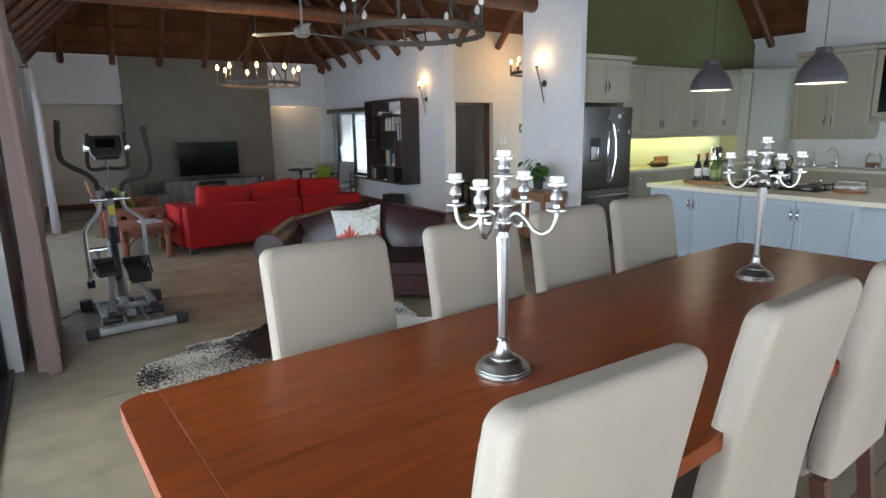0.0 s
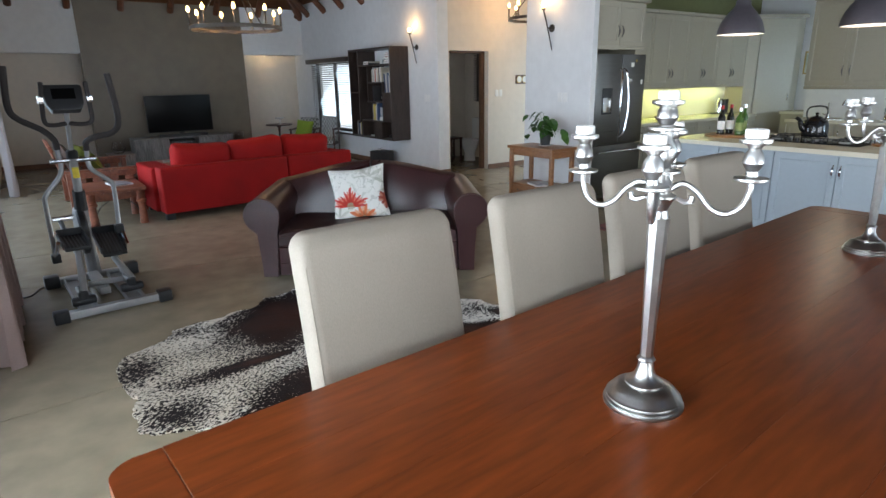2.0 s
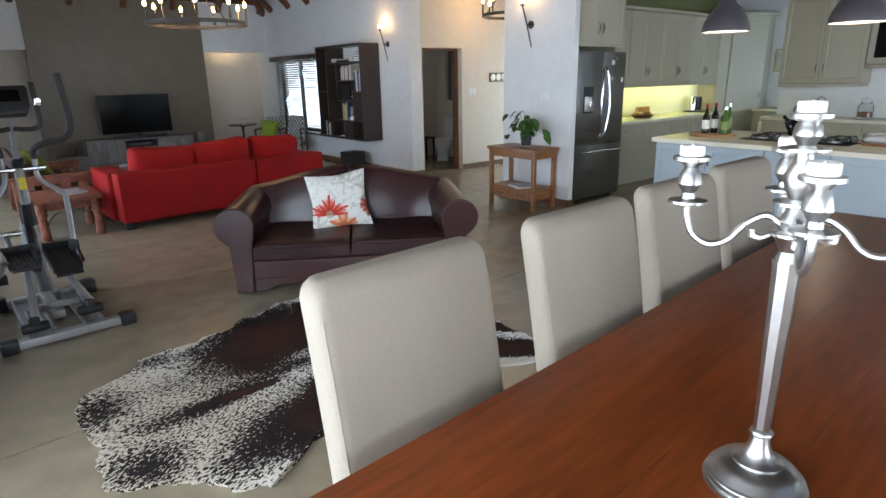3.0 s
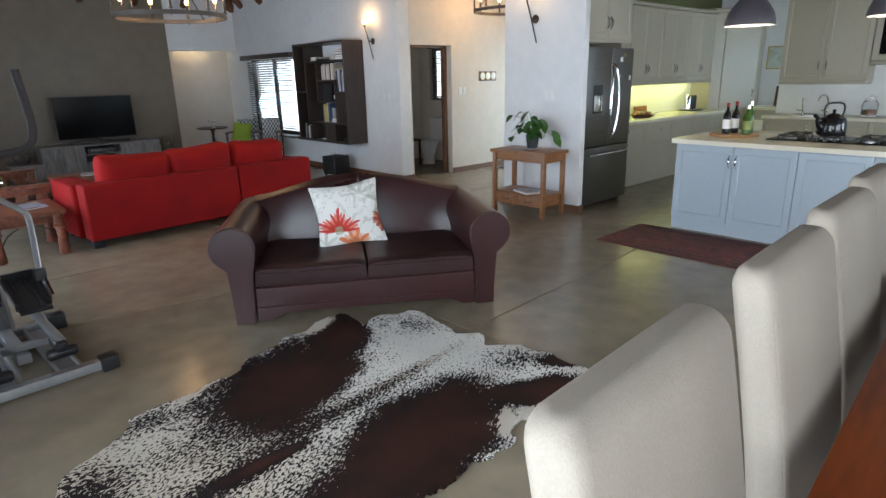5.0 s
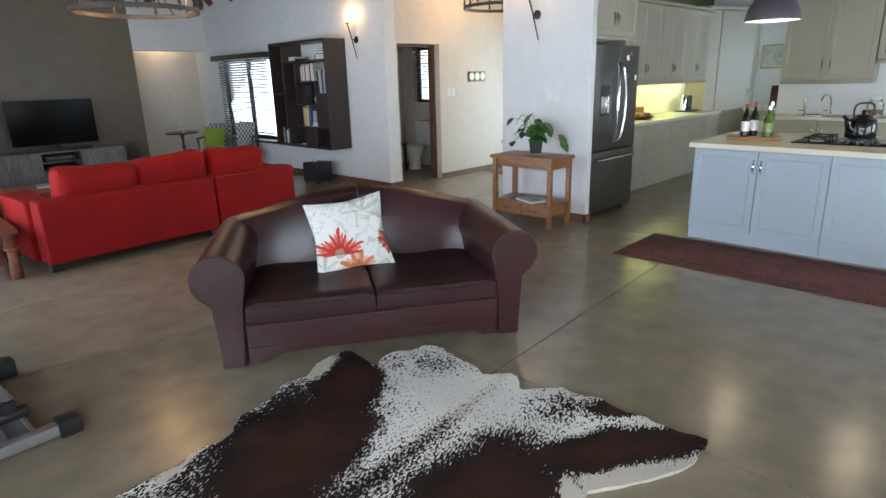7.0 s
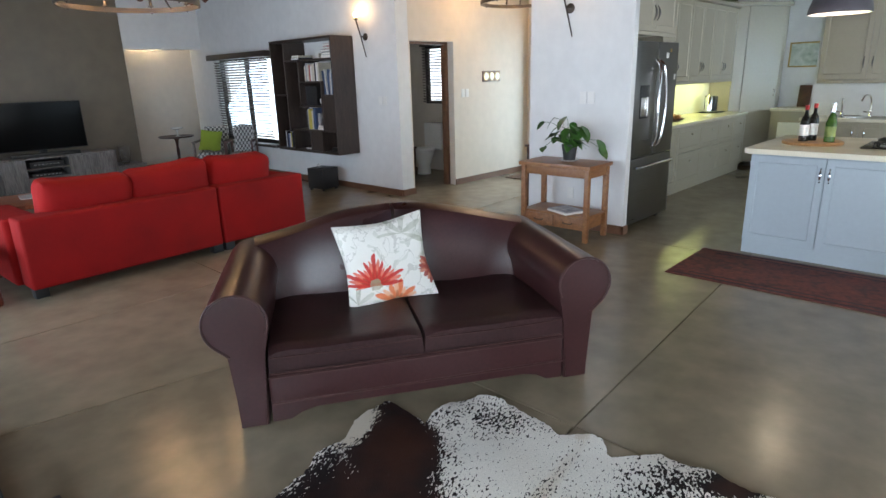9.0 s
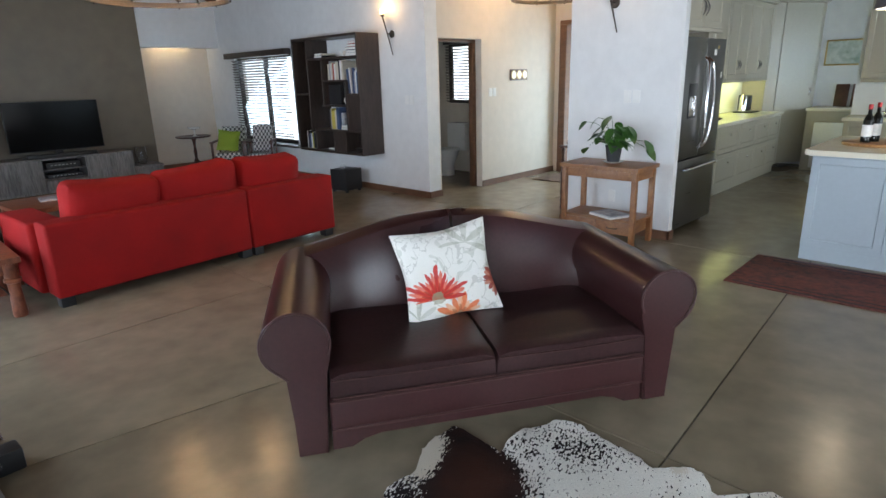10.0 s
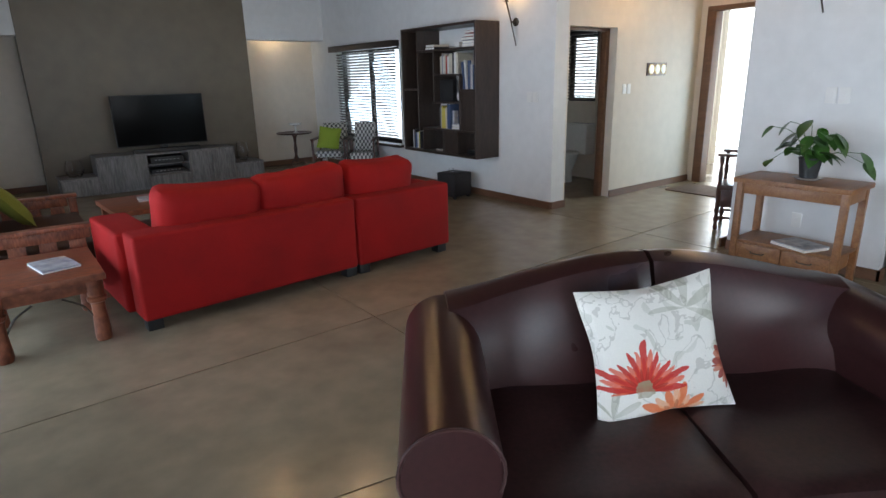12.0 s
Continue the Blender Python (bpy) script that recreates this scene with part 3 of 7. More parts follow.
def build_leather_sofa():
    s = thing("sofa", sofa_m, "oxblood leather two-seater sofa with rolled arms and humped back", "sofa")
    for sx in (-1, 1):
        bm = bmesh.new()
        outline = arm_outline(1)
        prism(bm, [((x if sx > 0 else -x) + sx * 0.775, z) for x, z in outline], "y", 0.0, 0.80)
        for v in bm.verts:
            if v.co.y > 0.4:
                v.co.z *= 1.06
                v.co.x -= sx * 0.05
        bmesh.ops.bevel(bm, geom=[e for e in bm.edges if abs(e.verts[0].co.y - e.verts[1].co.y) < 1e-4 and e.verts[0].co.y < 0.1], offset=0.008, segments=2, affect="EDGES")
        arm = part("arm", bm, LEATHER, s)
        bm = bmesh.new()
        tube(bm, [((x if sx > 0 else -x) * 0.99 + sx * 0.775, -0.004, z) for x, z in outline[2:-1]], 0.005, 6)
        part("piping", bm, PIPING, arm)
        for y in (0.08, 0.74):
            part("foot", slab(sx * 0.775 - 0.05, sx * 0.775 + 0.05, y - 0.04, y + 0.04, 0, 0.03), LEATHERDARK, s)
    # base rail over a skirt that is cut up between its ends
    part("base", slab(-0.70, 0.70, -0.014, 0.72, 0.115, 0.252, 0.014, 3), LEATHER, s)
    low = [(-0.70, 0.02), (-0.62, 0.022), (-0.57, 0.05), (-0.50, 0.066), (0.50, 0.066), (0.57, 0.05), (0.62, 0.022), (0.70, 0.02)]
    bm = bmesh.new()
    prism(bm, low + [(0.70, 0.113), (-0.70, 0.113)], "y", 0.002, 0.70)
    part("skirt", bm, LEATHER, s)
    bm = bmesh.new()
    tube(bm, [(-0.70, -0.012, 0.116), (0.70, -0.012, 0.116)], 0.006, 6)
    tube(bm, [(-0.70, -0.014, 0.243), (0.70, -0.014, 0.243)], 0.006, 6)
    part("piping", bm, PIPING, s)
    # seat cushions
    for x0, x1 in ((-0.695, -0.002), (0.002, 0.695)):
        bm = bmesh.new()
        n = 16
        top, bot = {}, {}
        for i in range(n + 1):
            for j in range(n + 1):
                u, v = i / n, j / n
                sag = -0.018 * math.sin(math.pi * u) * math.sin(math.pi * v) + 0.012 * noise.noise((u * 3 + x0, v * 3, 1))
                eu, ev = min(u, 1 - u) * n, min(v, 1 - v) * n
                rim = 0.020 * (max(0, 1 - eu / 2) ** 2 + max(0, 1 - ev / 2) ** 2)
                inx = 0.006 * max(0, 1 - eu) * (1 if u < 0.5 else -1)
                top[i, j] = bm.verts.new((x0 + (x1 - x0) * u + inx, -0.03 + 0.685 * v + 0.014 * max(0, 1 - ev) * (1 if v < 0.5 else -1), 0.385 + 0.012 * v + sag - rim))
                bot[i, j] = bm.verts.new((x0 + (x1 - x0) * u, -0.008 + 0.66 * v, 0.262))
        for i in range(n):
            for j in range(n):
                bm.faces.new((top[i, j], top[i + 1, j], top[i + 1, j + 1], top[i, j + 1]))
                bm.faces.new((bot[i, j], bot[i, j + 1], bot[i + 1, j + 1], bot[i + 1, j]))
        for i in range(n):
            bm.faces.new((bot[i, 0], bot[i + 1, 0], top[i + 1, 0], top[i, 0]))
            bm.faces.new((bot[i + 1, n], bot[i, n], top[i, n], top[i + 1, n]))
            bm.faces.new((bot[0, i + 1], bot[0, i], top[0, i], top[0, i + 1]))
            bm.faces.new((bot[n, i], bot[n, i + 1], top[n, i + 1], top[n, i]))
        cu = part("seat_cushion", bm, LEATHERDARK, s)
        bm = bmesh.new()
        tube(bm, [(x0 + 0.01, -0.022, 0.342), ((x0 + x1) / 2, -0.026, 0.338), (x1 - 0.01, -0.022, 0.342)], 0.004, 6)
        tube(bm, [(x0 + 0.01, -0.027, 0.268), ((x0 + x1) / 2, -0.029, 0.266), (x1 - 0.01, -0.027, 0.268)], 0.004, 6)
        part("piping", bm, PIPING, cu)
    # back: three soft panels with a camel hump, rolled over the top
    def top_z(x):
        return 0.665 + 0.150 * math.exp(-abs(x / 0.58) ** 2.4)
    for x0, x1 in ((-0.745, -0.008), (0.008, 0.745)):
        bm = bmesh.new()
        n, rows = 12, []
        for i in range(n + 1):
            x = x0 + (x1 - x0) * i / n
            tz = top_z(x)
            u = i / n
            puff = 0.035 * math.sin(math.pi * min(1, max(0, u))) ** 0.5
            wrap = 0.22 * max(0, abs(x) - 0.5) ** 1.5 * 3
            row = [(x, 0.62 - puff - wrap, 0.30), (x, 0.64 - puff - wrap, 0.45), (x, 0.69 - puff - wrap, tz - 0.10), (x, 0.72 - puff * 0.7 - wrap * 0.8, tz - 0.025), (x, 0.77 - wrap * 0.6, tz), (x, 0.83, tz - 0.012),
                   (x, 0.87, tz - 0.06), (x, 0.87, 0.05), (x, 0.64, 0.05)]
            rows.append([bm.verts.new(p) for p in row])
        for a, b in zip(rows, rows[1:]):
            for k in range(len(a)):
                j = (k + 1) % len(a)
                bm.faces.new((a[k], a[j], b[j], b[k]))
        bm.faces.new(rows[0])
        bm.faces.new(rows[-1][::-1])
        part("backrest", bm, LEATHER, s)
    bm = bmesh.new()
    tube(bm, [(-0.74 + 1.48 * k / 30, 0.868, top_z(-0.74 + 1.48 * k / 30) - 0.05) for k in range(31)], 0.006, 6)
    part("piping", bm, PIPING, s)
    return s


build_leather_sofa()


def floral_material():
    """White cloth with a large coral protea, a smaller one and grey-green leaves."""
    m = material("floral_printed_linen", (0.84, 0.82, 0.76), 0.85, vary=0.03, grain=260, bump=0.2, depth=0.003)
    t, ns = m.node_tree, m.node_tree.nodes
    b = ns["Principled BSDF"]
    base = b.inputs["Base Color"].links[0].from_socket
    co = ns.new("ShaderNodeTexCoord")
    sep = ns.new("ShaderNodeSeparateXYZ")
    t.links.new(co.outputs["Object"], sep.inputs[0])

    def math_node(op, a, c=None):
        n = ns.new("ShaderNodeMath")
        n.operation = op
        for k, v in enumerate((a, c)):
            if v is None:
                continue
            if isinstance(v, (int, float)):
                n.inputs[k].default_value = v
            else:
                t.links.new(v, n.inputs[k])
        return n.outputs[0]

    def lay(mask, colour):
        mx = ns.new("ShaderNodeMix")
        mx.data_type = "RGBA"
        t.links.new(mask, mx.inputs["Factor"])
        t.links.new(lay.now, mx.inputs["A"])
        mx.inputs["B"].default_value = (*colour, 1)
        lay.now = mx.outputs["Result"]

    lay.now = base
    # pale leaves and stems
    nz = ns.new("ShaderNodeTexNoise")
    nz.inputs["Scale"].default_value, nz.inputs["Detail"].default_value, nz.inputs["Distortion"].default_value = 7.0, 1.5, 1.8
    t.links.new(co.outputs["Object"], nz.inputs[0])
    vein = ns.new("ShaderNodeTexNoise")
    vein.inputs["Scale"].default_value, vein.inputs["Detail"].default_value, vein.inputs["Distortion"].default_value = 10.0, 3.0, 0.6
    t.links.new(co.outputs["Object"], vein.inputs[0])
    leaf = math_node("GREATER_THAN", nz.outputs[0], 0.56)
    lay(math_node("MULTIPLY", math_node("MULTIPLY", leaf, vein.outputs[0]), 0.62), (0.36, 0.38, 0.29))
    line = math_node("LESS_THAN", math_node("ABSOLUTE", math_node("SUBTRACT", vein.outputs[0], 0.5)), 0.012)
    lay(math_node("MULTIPLY", line, 0.38), (0.34, 0.32, 0.27))

    speck = ns.new("ShaderNodeTexNoise")
    speck.inputs["Scale"].default_value = 26.0
    t.links.new(co.outputs["Object"], speck.inputs[0])

    def flower(cx, cz, radius, petals, colour, other, low, high, turn, slim):
        """Pointed petals in a fan, some in a second tint, darker at their roots, round a speckled heart."""
        x = math_node("SUBTRACT", sep.outputs["X"], cx)
        z = math_node("SUBTRACT", sep.outputs["Z"], cz)
        r = math_node("SQRT", math_node("ADD", math_node("MULTIPLY", x, x), math_node("MULTIPLY", z, z)))
        a = math_node("ADD", math_node("ARCTAN2", z, x), math_node("MULTIPLY", math_node("SUBTRACT", speck.outputs[0], 0.5), 0.16))
        fan = math_node("MULTIPLY", math_node("GREATER_THAN", a, low), math_node("LESS_THAN", a, high))

        def ring(shift, size, tint, share):
            saw = math_node("ABSOLUTE", math_node("SINE", math_node("MULTIPLY", math_node("ADD", a, turn + shift), petals / 2)))
            uneven = math_node("ADD", 0.86, math_node("MULTIPLY", math_node("SINE", math_node("MULTIPLY", a, 5.3 + shift)), 0.14))
            reach = math_node("MULTIPLY", math_node("MULTIPLY", math_node("ADD", math_node("MULTIPLY", math_node("POWER", saw, slim), 0.62), 0.38), radius * size), uneven)
            lay(math_node("MULTIPLY", math_node("MULTIPLY", math_node("LESS_THAN", r, reach), fan), share), tint)

        ring(0.0, 1.0, colour, 0.95)
        ring(math.pi / petals, 0.86, other, 0.85)
        ring(0.0, 0.66, colour, 0.8)
        ring(math.pi / petals, 0.5, tuple(c * 0.7 for c in colour), 0.7)
        heart = math_node("LESS_THAN", r, math_node("MULTIPLY", math_node("ADD", speck.outputs[0], 0.1), radius * 0.30))
        lay(math_node("MULTIPLY", heart, math_node("ADD", math_node("MULTIPLY", speck.outputs[0], 0.9), 0.25)), (0.34, 0.31, 0.19))

    # grey-green sprays: upper edge, lower corner
    for cx, cz, rad, low, high in ((0.10, 0.12, 0.13, -0.6, 3.4), (-0.19, -0.19, 0.10, -0.4, 2.2), (0.16, -0.02, 0.11, -1.2, 1.0)):
        x, z = math_node("SUBTRACT", sep.outputs["X"], cx), math_node("SUBTRACT", sep.outputs["Z"], cz)
        r = math_node("SQRT", math_node("ADD", math_node("MULTIPLY", x, x), math_node("MULTIPLY", z, z)))
        a = math_node("ARCTAN2", z, x)
        blade = math_node("POWER", math_node("ABSOLUTE", math_node("SINE", math_node("MULTIPLY", a, 3.5))), 2.0)
        fan = math_node("MULTIPLY", math_node("GREATER_THAN", a, low), math_node("LESS_THAN", a, high))
        lay(math_node("MULTIPLY", math_node("MULTIPLY", math_node("LESS_THAN", r, math_node("MULTIPLY", blade, rad)), fan), math_node("MULTIPLY", vein.outputs[0], 0.85)), (0.30, 0.31, 0.20))
    flower(0.235, -0.075, 0.10, 9, (0.34, 0.05, 0.03), (0.55, 0.16, 0.08), -3.2, 3.2, 0.1, 1.1)
    flower(0.015, -0.215, 0.125, 9, (0.78, 0.20, 0.07), (0.84, 0.42, 0.24), 0.1, 2.9, 0.5, 1.5)
    flower(-0.085, -0.115, 0.165, 17, (0.60, 0.03, 0.022), (0.74, 0.11, 0.05), -0.15, 3.2, 0.2, 1.7)
    t.links.new(lay.now, b.inputs["Base Color"])
    return m


FLORAL = floral_material()
ob = new("scatter_cushion", finish("scatter_cushion", pillow(0.475, 0.455, 0.15, 18, 1.7), FLORAL))
ob.matrix_world = sofa_m @ pose(-0.09, 0.455, 0.578, -20, -6, 3)
tagged(ob, "white scatter cushion printed with coral flowers on the leather sofa", "cushion")


def hide_material():
    m = material("spotted_cow_hide", (0.74, 0.71, 0.64), 0.7, vary=0.08, grain=180, bump=0.5, depth=0.006, spec=0.2)
    t, ns = m.node_tree, m.node_tree.nodes
    b = ns["Principled BSDF"]
    base = b.inputs["Base Color"].links[0].from_socket
    co = ns.new("ShaderNodeTexCoord")
    sep = ns.new("ShaderNodeSeparateXYZ")
    t.links.new(co.outputs["Object"], sep.inputs[0])

    def nz(scale, detail, stretch=(1, 1, 1), shift=0.0):
        mp = ns.new("ShaderNodeMapping")
        mp.inputs["Scale"].default_value, mp.inputs["Location"].default_value = stretch, (shift, shift, 0)
        t.links.new(co.outputs["Object"], mp.inputs[0])
        n = ns.new("ShaderNodeTexNoise")
        n.inputs["Scale"].default_value, n.inputs["Detail"].default_value = scale, detail
        t.links.new(mp.outputs[0], n.inputs[0])
        return n.outputs[0]

    def op(kind, a, c=None):
        n = ns.new("ShaderNodeMath")
        n.operation = kind
        for k, v in enumerate((a, c)):
            if v is None:
                continue
            if isinstance(v, (int, float)):
                n.inputs[k].default_value = v
            else:
                t.links.new(v, n.inputs[k])
        return n.outputs[0]

    def blob(cx, cy, rx, ry, turn=0.0):
        """1 inside a soft oval patch, falling to below 0 outside."""
        c0, s0 = math.cos(turn), math.sin(turn)
        dx, dy = op("SUBTRACT", sep.outputs["X"], cx), op("SUBTRACT", sep.outputs["Y"], cy)
        u = op("DIVIDE", op("ADD", op("MULTIPLY", dx, c0), op("MULTIPLY", dy, s0)), rx)
        v = op("DIVIDE", op("SUBTRACT", op("MULTIPLY", dy, c0), op("MULTIPLY", dx, s0)), ry)
        return op("SUBTRACT", 1.0, op("SQRT", op("ADD", op("MULTIPLY", u, u), op("MULTIPLY", v, v))))

    def highest(group):
        best = blob(*group[0])
        for p in group[1:]:
            best = op("MAXIMUM", best, blob(*p))
        return best

    best, weak = highest(HIDE_PATCHES), highest(HIDE_SPECKLED)
    dense = op("MULTIPLY", op("MAXIMUM", blob(-0.85, 0.15, 0.95, 1.1), 0.0), 0.15)
    spots = nz(80, 4, (0.7, 1.3, 1))
    spots2 = nz(85, 4, (0.5, 1.5, 1), 3)
    wave = nz(3.4, 4)
    level = op("ADD", op("MULTIPLY", best, 1.5), op("MULTIPLY", op("SUBTRACT", wave, 0.5), 1.1))
    body = op("GREATER_THAN", op("ADD", level, op("MULTIPLY", op("SUBTRACT", spots2, 0.5), 1.6)), 0.06)
    near = op("ADD", op("MULTIPLY", op("MAXIMUM", level, -0.8), 0.13), op("MULTIPLY", op("MAXIMUM", weak, 0.0), 0.21))
    speck = op("GREATER_THAN", op("ADD", op("ADD", spots, dense), near), 0.558)
    mask = op("MAXIMUM", body, speck)
    mx = ns.new("ShaderNodeMix")
    mx.data_type = "RGBA"
    t.links.new(mask, mx.inputs["Factor"])
    # the white coat turns tan towards the rump and along the spine
    tan = ns.new("ShaderNodeMix")
    tan.data_type = "RGBA"
    tan.inputs["B"].default_value = (0.54, 0.46, 0.35, 1)
    t.links.new(base, tan.inputs["A"])
    t.links.new(op("MINIMUM", op("MULTIPLY", op("MAXIMUM", highest(((-0.95, 0.2, 1.0, 1.2, 0.0), (0.05, 0.0, 0.95, 0.05, -0.26))), 0.0), 1.3), 0.85), tan.inputs["Factor"])
    t.links.new(tan.outputs["Result"], mx.inputs["A"])
    dk = ns.new("ShaderNodeMix")
    dk.data_type = "RGBA"
    dk.inputs["A"].default_value, dk.inputs["B"].default_value = (0.010, 0.006, 0.006, 1), (0.040, 0.0135, 0.0085, 1)
    mr = ns.new("ShaderNodeMapRange")
    mr.inputs["From Min"].default_value, mr.inputs["From Max"].default_value = 0.0, 1.2
    t.links.new(op("ADD", level, op("MULTIPLY", op("SUBTRACT", nz(7, 5, (1, 1, 1), 8), 0.5), 2.2)), mr.inputs[0])
    t.links.new(mr.outputs[0], dk.inputs["Factor"])
    t.links.new(dk.outputs["Result"], mx.inputs["B"])
    # bare pale skin where the edge is trimmed or turned over
    bare = op("GREATER_THAN", op("ADD", op("ADD", highest(HIDE_BARE), op("MULTIPLY", op("SUBTRACT", nz(12, 4), 0.5), 0.6)), op("MULTIPLY", op("SUBTRACT", spots2, 0.5), 1.8)), 0.16)
    pale = ns.new("ShaderNodeMix")
    pale.data_type = "RGBA"
    pale.inputs["B"].default_value = (0.62, 0.56, 0.46, 1)
    t.links.new(bare, pale.inputs["Factor"])
    t.links.new(mx.outputs["Result"], pale.inputs["A"])
    t.links.new(pale.outputs["Result"], b.inputs["Base Color"])
    return m


# dark patches of the hide: centre, half lengths, turn
HIDE_PATCHES = ((0.06, 0.43, 0.52, 0.33, 0.05), (0.58, 0.50, 0.44, 0.20, 0.50), (-0.10, -0.43, 0.60, 0.33, -0.12), (0.50, -0.82, 0.46, 0.13, -1.0), (-0.50, 0.09, 0.20, 0.04, -0.35), (0.80, -0.80, 0.12, 0.07, -1.0))
HIDE_SPECKLED = ((-0.95, 0.56, 0.26, 0.20, 0.5), (-0.78, -0.34, 0.38, 0.20, 0.2), (-1.10, -0.03, 0.22, 0.22, 0.0), (-0.50, 0.80, 0.24, 0.13, 0.2), (-0.66, 0.14, 0.44, 0.10, -0.35),
                 (0.93, 0.18, 0.20, 0.32, 0.05), (0.76, -0.60, 0.19, 0.32, 0.30), (0.20, 0.72, 0.9, 0.12, 0.0), (-0.60, -0.42, 0.4, 0.25, 0.0), (0.05, 0.0, 1.0, 0.10, -0.26))
HIDE_BARE = ((0.68, 0.73, 0.20, 0.07, 0.1), (0.31, -0.88, 0.30, 0.09, -0.86), (0.96, -0.21, 0.08, 0.04, 0.0), (-0.22, 0.79, 0.16, 0.04, 0.1), (0.15, -0.70, 0.14, 0.05, 0.3))
HIDE = hide_material()


def build_hide():
    bm = bmesh.new()
    # reach of the skin at even turns: shoulder, neck, a stretched foreleg, belly, rump and tail
    reach = (0.98, 1.05, 1.13, 1.06, 0.92, 1.14, 1.07, 0.93, 0.88, 0.84, 0.80, 0.77, 0.74, 0.79, 0.82, 0.91, 1.02, 0.99, 1.07, 1.16, 1.20, 1.17, 1.15, 1.19,
             1.26, 1.16, 1.09, 1.11, 1.09, 0.79, 0.76, 0.73, 0.72, 0.70, 0.69, 0.74, 0.76, 0.75, 0.79, 1.14, 1.35, 1.22, 1.13, 1.08, 1.03, 0.90, 0.97, 0.92)
    n, rings = 480, 14
    centre = bm.verts.new((0, 0, 0.008))
    prev = None
    for k in range(1, rings + 1):
        ring = []
        for i in range(n):
            a = 2 * math.pi * i / n
            f = i / n * len(reach)
            k0, k1, w1 = int(f) % len(reach), (int(f) + 1) % len(reach), f % 1.0
            r = reach[k0] * (1 - w1) + reach[k1] * w1
            r += 0.025 * noise.noise((math.cos(a) * 9, math.sin(a) * 9, 0.3)) + 0.016 * noise.noise((math.cos(a) * 24, math.sin(a) * 24, 1.3)) + 0.014 * noise.noise((math.cos(a) * 60, math.sin(a) * 60, 2.3))
            q = k / rings
            x, y = r * q * math.cos(a), r * q * math.sin(a)
            lift = 0.006 + (0.008 * (1 + noise.noise((x * 3, y * 3, 2))) + 0.035 * max(0, noise.noise((x * 5, y * 5, 5)) + 0.1) * max(0.0, q - 0.80) / 0.2)
            ring.append(bm.verts.new((x, y, lift)))
        for i in range(n):
            j = (i + 1) % n
            if prev is None:
                bm.faces.new((centre, ring[i], ring[j]))
            else:
                bm.faces.new((prev[i], ring[i], ring[j], prev[j]))
        prev = ring
    low = [bm.verts.new((v.co.x * 0.995, v.co.y * 0.995, 0.0008)) for v in prev]
    for i in range(n):
        j = (i + 1) % n
        bm.faces.new((prev[i], low[i], low[j], prev[j]))
    return solid("cow_hide", bm, HIDE, "brown and white speckled cow hide lying on the floor", "rug", " ", pose(1.52, 3.85, 0.001, 0, 0, 22))


hide = build_hide()
del hide["kind"]


# ---- red sofa ----
def build_red_sofa():
    s = thing("sectional_sofa", pose(1.33, 7.82, 0, 0, 0, 4.0), "bright red fabric corner sofa with loose back cushions", "sofa")
    split, w, d = 1.52, 2.44, 0.92
    # local x along the back, y away from the back towards the television
    for x0, x1 in ((0.0, split - 0.008), (split + 0.008, w)):
        part("backrest", slab(x0, x1, 0, 0.22, 0.075, 0.60, 0.025, 3), REDCLOTH, s)
        part("seat_base", slab(x0 + 0.02, x1 - 0.02, 0.225, d if x0 == 0 else 1.55, 0.075, 0.30, 0.02, 2), REDCLOTH, s)
    part("armrest", slab(-0.04, 0.20, 0.225, d, 0.075, 0.585, 0.03, 3), REDCLOTH, s)
    part("armrest", slab(w - 0.20, w, 0.225, 0.62, 0.075, 0.585, 0.03, 3), REDCLOTH, s)
    for x0, x1, y1 in ((0.205, 0.86, d + 0.02), (0.87, split - 0.02, d + 0.02), (split + 0.02, w - 0.205, 1.56)):
        part("seat_cushion", slab(x0, x1, 0.23, y1, 0.302, 0.45, 0.035, 3), REDCLOTH, s)
    for x, width, a, z in ((0.54, 0.67, 3, 0.63), (1.21, 0.68, -4, 0.645), (1.88, 0.62, 2, 0.645)):
        bm = bmesh.new()
        half, rad = (width / 2, 0.125, 0.20), 0.075
        bmesh.ops.create_cube(bm, size=2)
        bmesh.ops.subdivide_edges(bm, edges=bm.edges[:], cuts=9, use_grid_fill=True)
        for v in bm.verts:
            u0, v0, w0 = v.co
            p = Vector((u0 * half[0], v0 * half[1], w0 * half[2]))
            core = Vector([max(-h + rad, min(h - rad, c)) for c, h in zip(p, half)])
            out = p - core
            p = core + out.normalized() * rad if out.length > 1e-6 else p
            p.y *= 1 + 0.22 * (1 - u0 * u0) * (1 - w0 * w0)
            p.z += 0.018 * u0 * u0 * (1 if w0 > 0 else -0.3)
            crease = 0.010 * noise.noise((u0 * 2.2 + x * 3, w0 * 2.2, v0)) + 0.006 * noise.noise((u0 * 6 + x, w0 * 5, v0 * 2))
            v.co = p * (1 + crease * 1.5)
        ob = part("back_cushion", bm, REDCLOTH, s)
        ob.matrix_basis = pose(x, 0.27, z - 0.02, 8, a, 0)
    for x, y in ((0.02, 0.04), (split - 0.09, 0.04), (split + 0.03, 0.04), (w - 0.1, 0.04), (0.02, d - 0.12), (split - 0.09, d - 0.12), (w - 0.12, 1.4)):
        part("foot", slab(x, x + 0.09, y, y + 0.09, 0, 0.076, 0.004), BLACKPLASTIC, s)
    return s


build_red_sofa()

# ---- kitchen ----


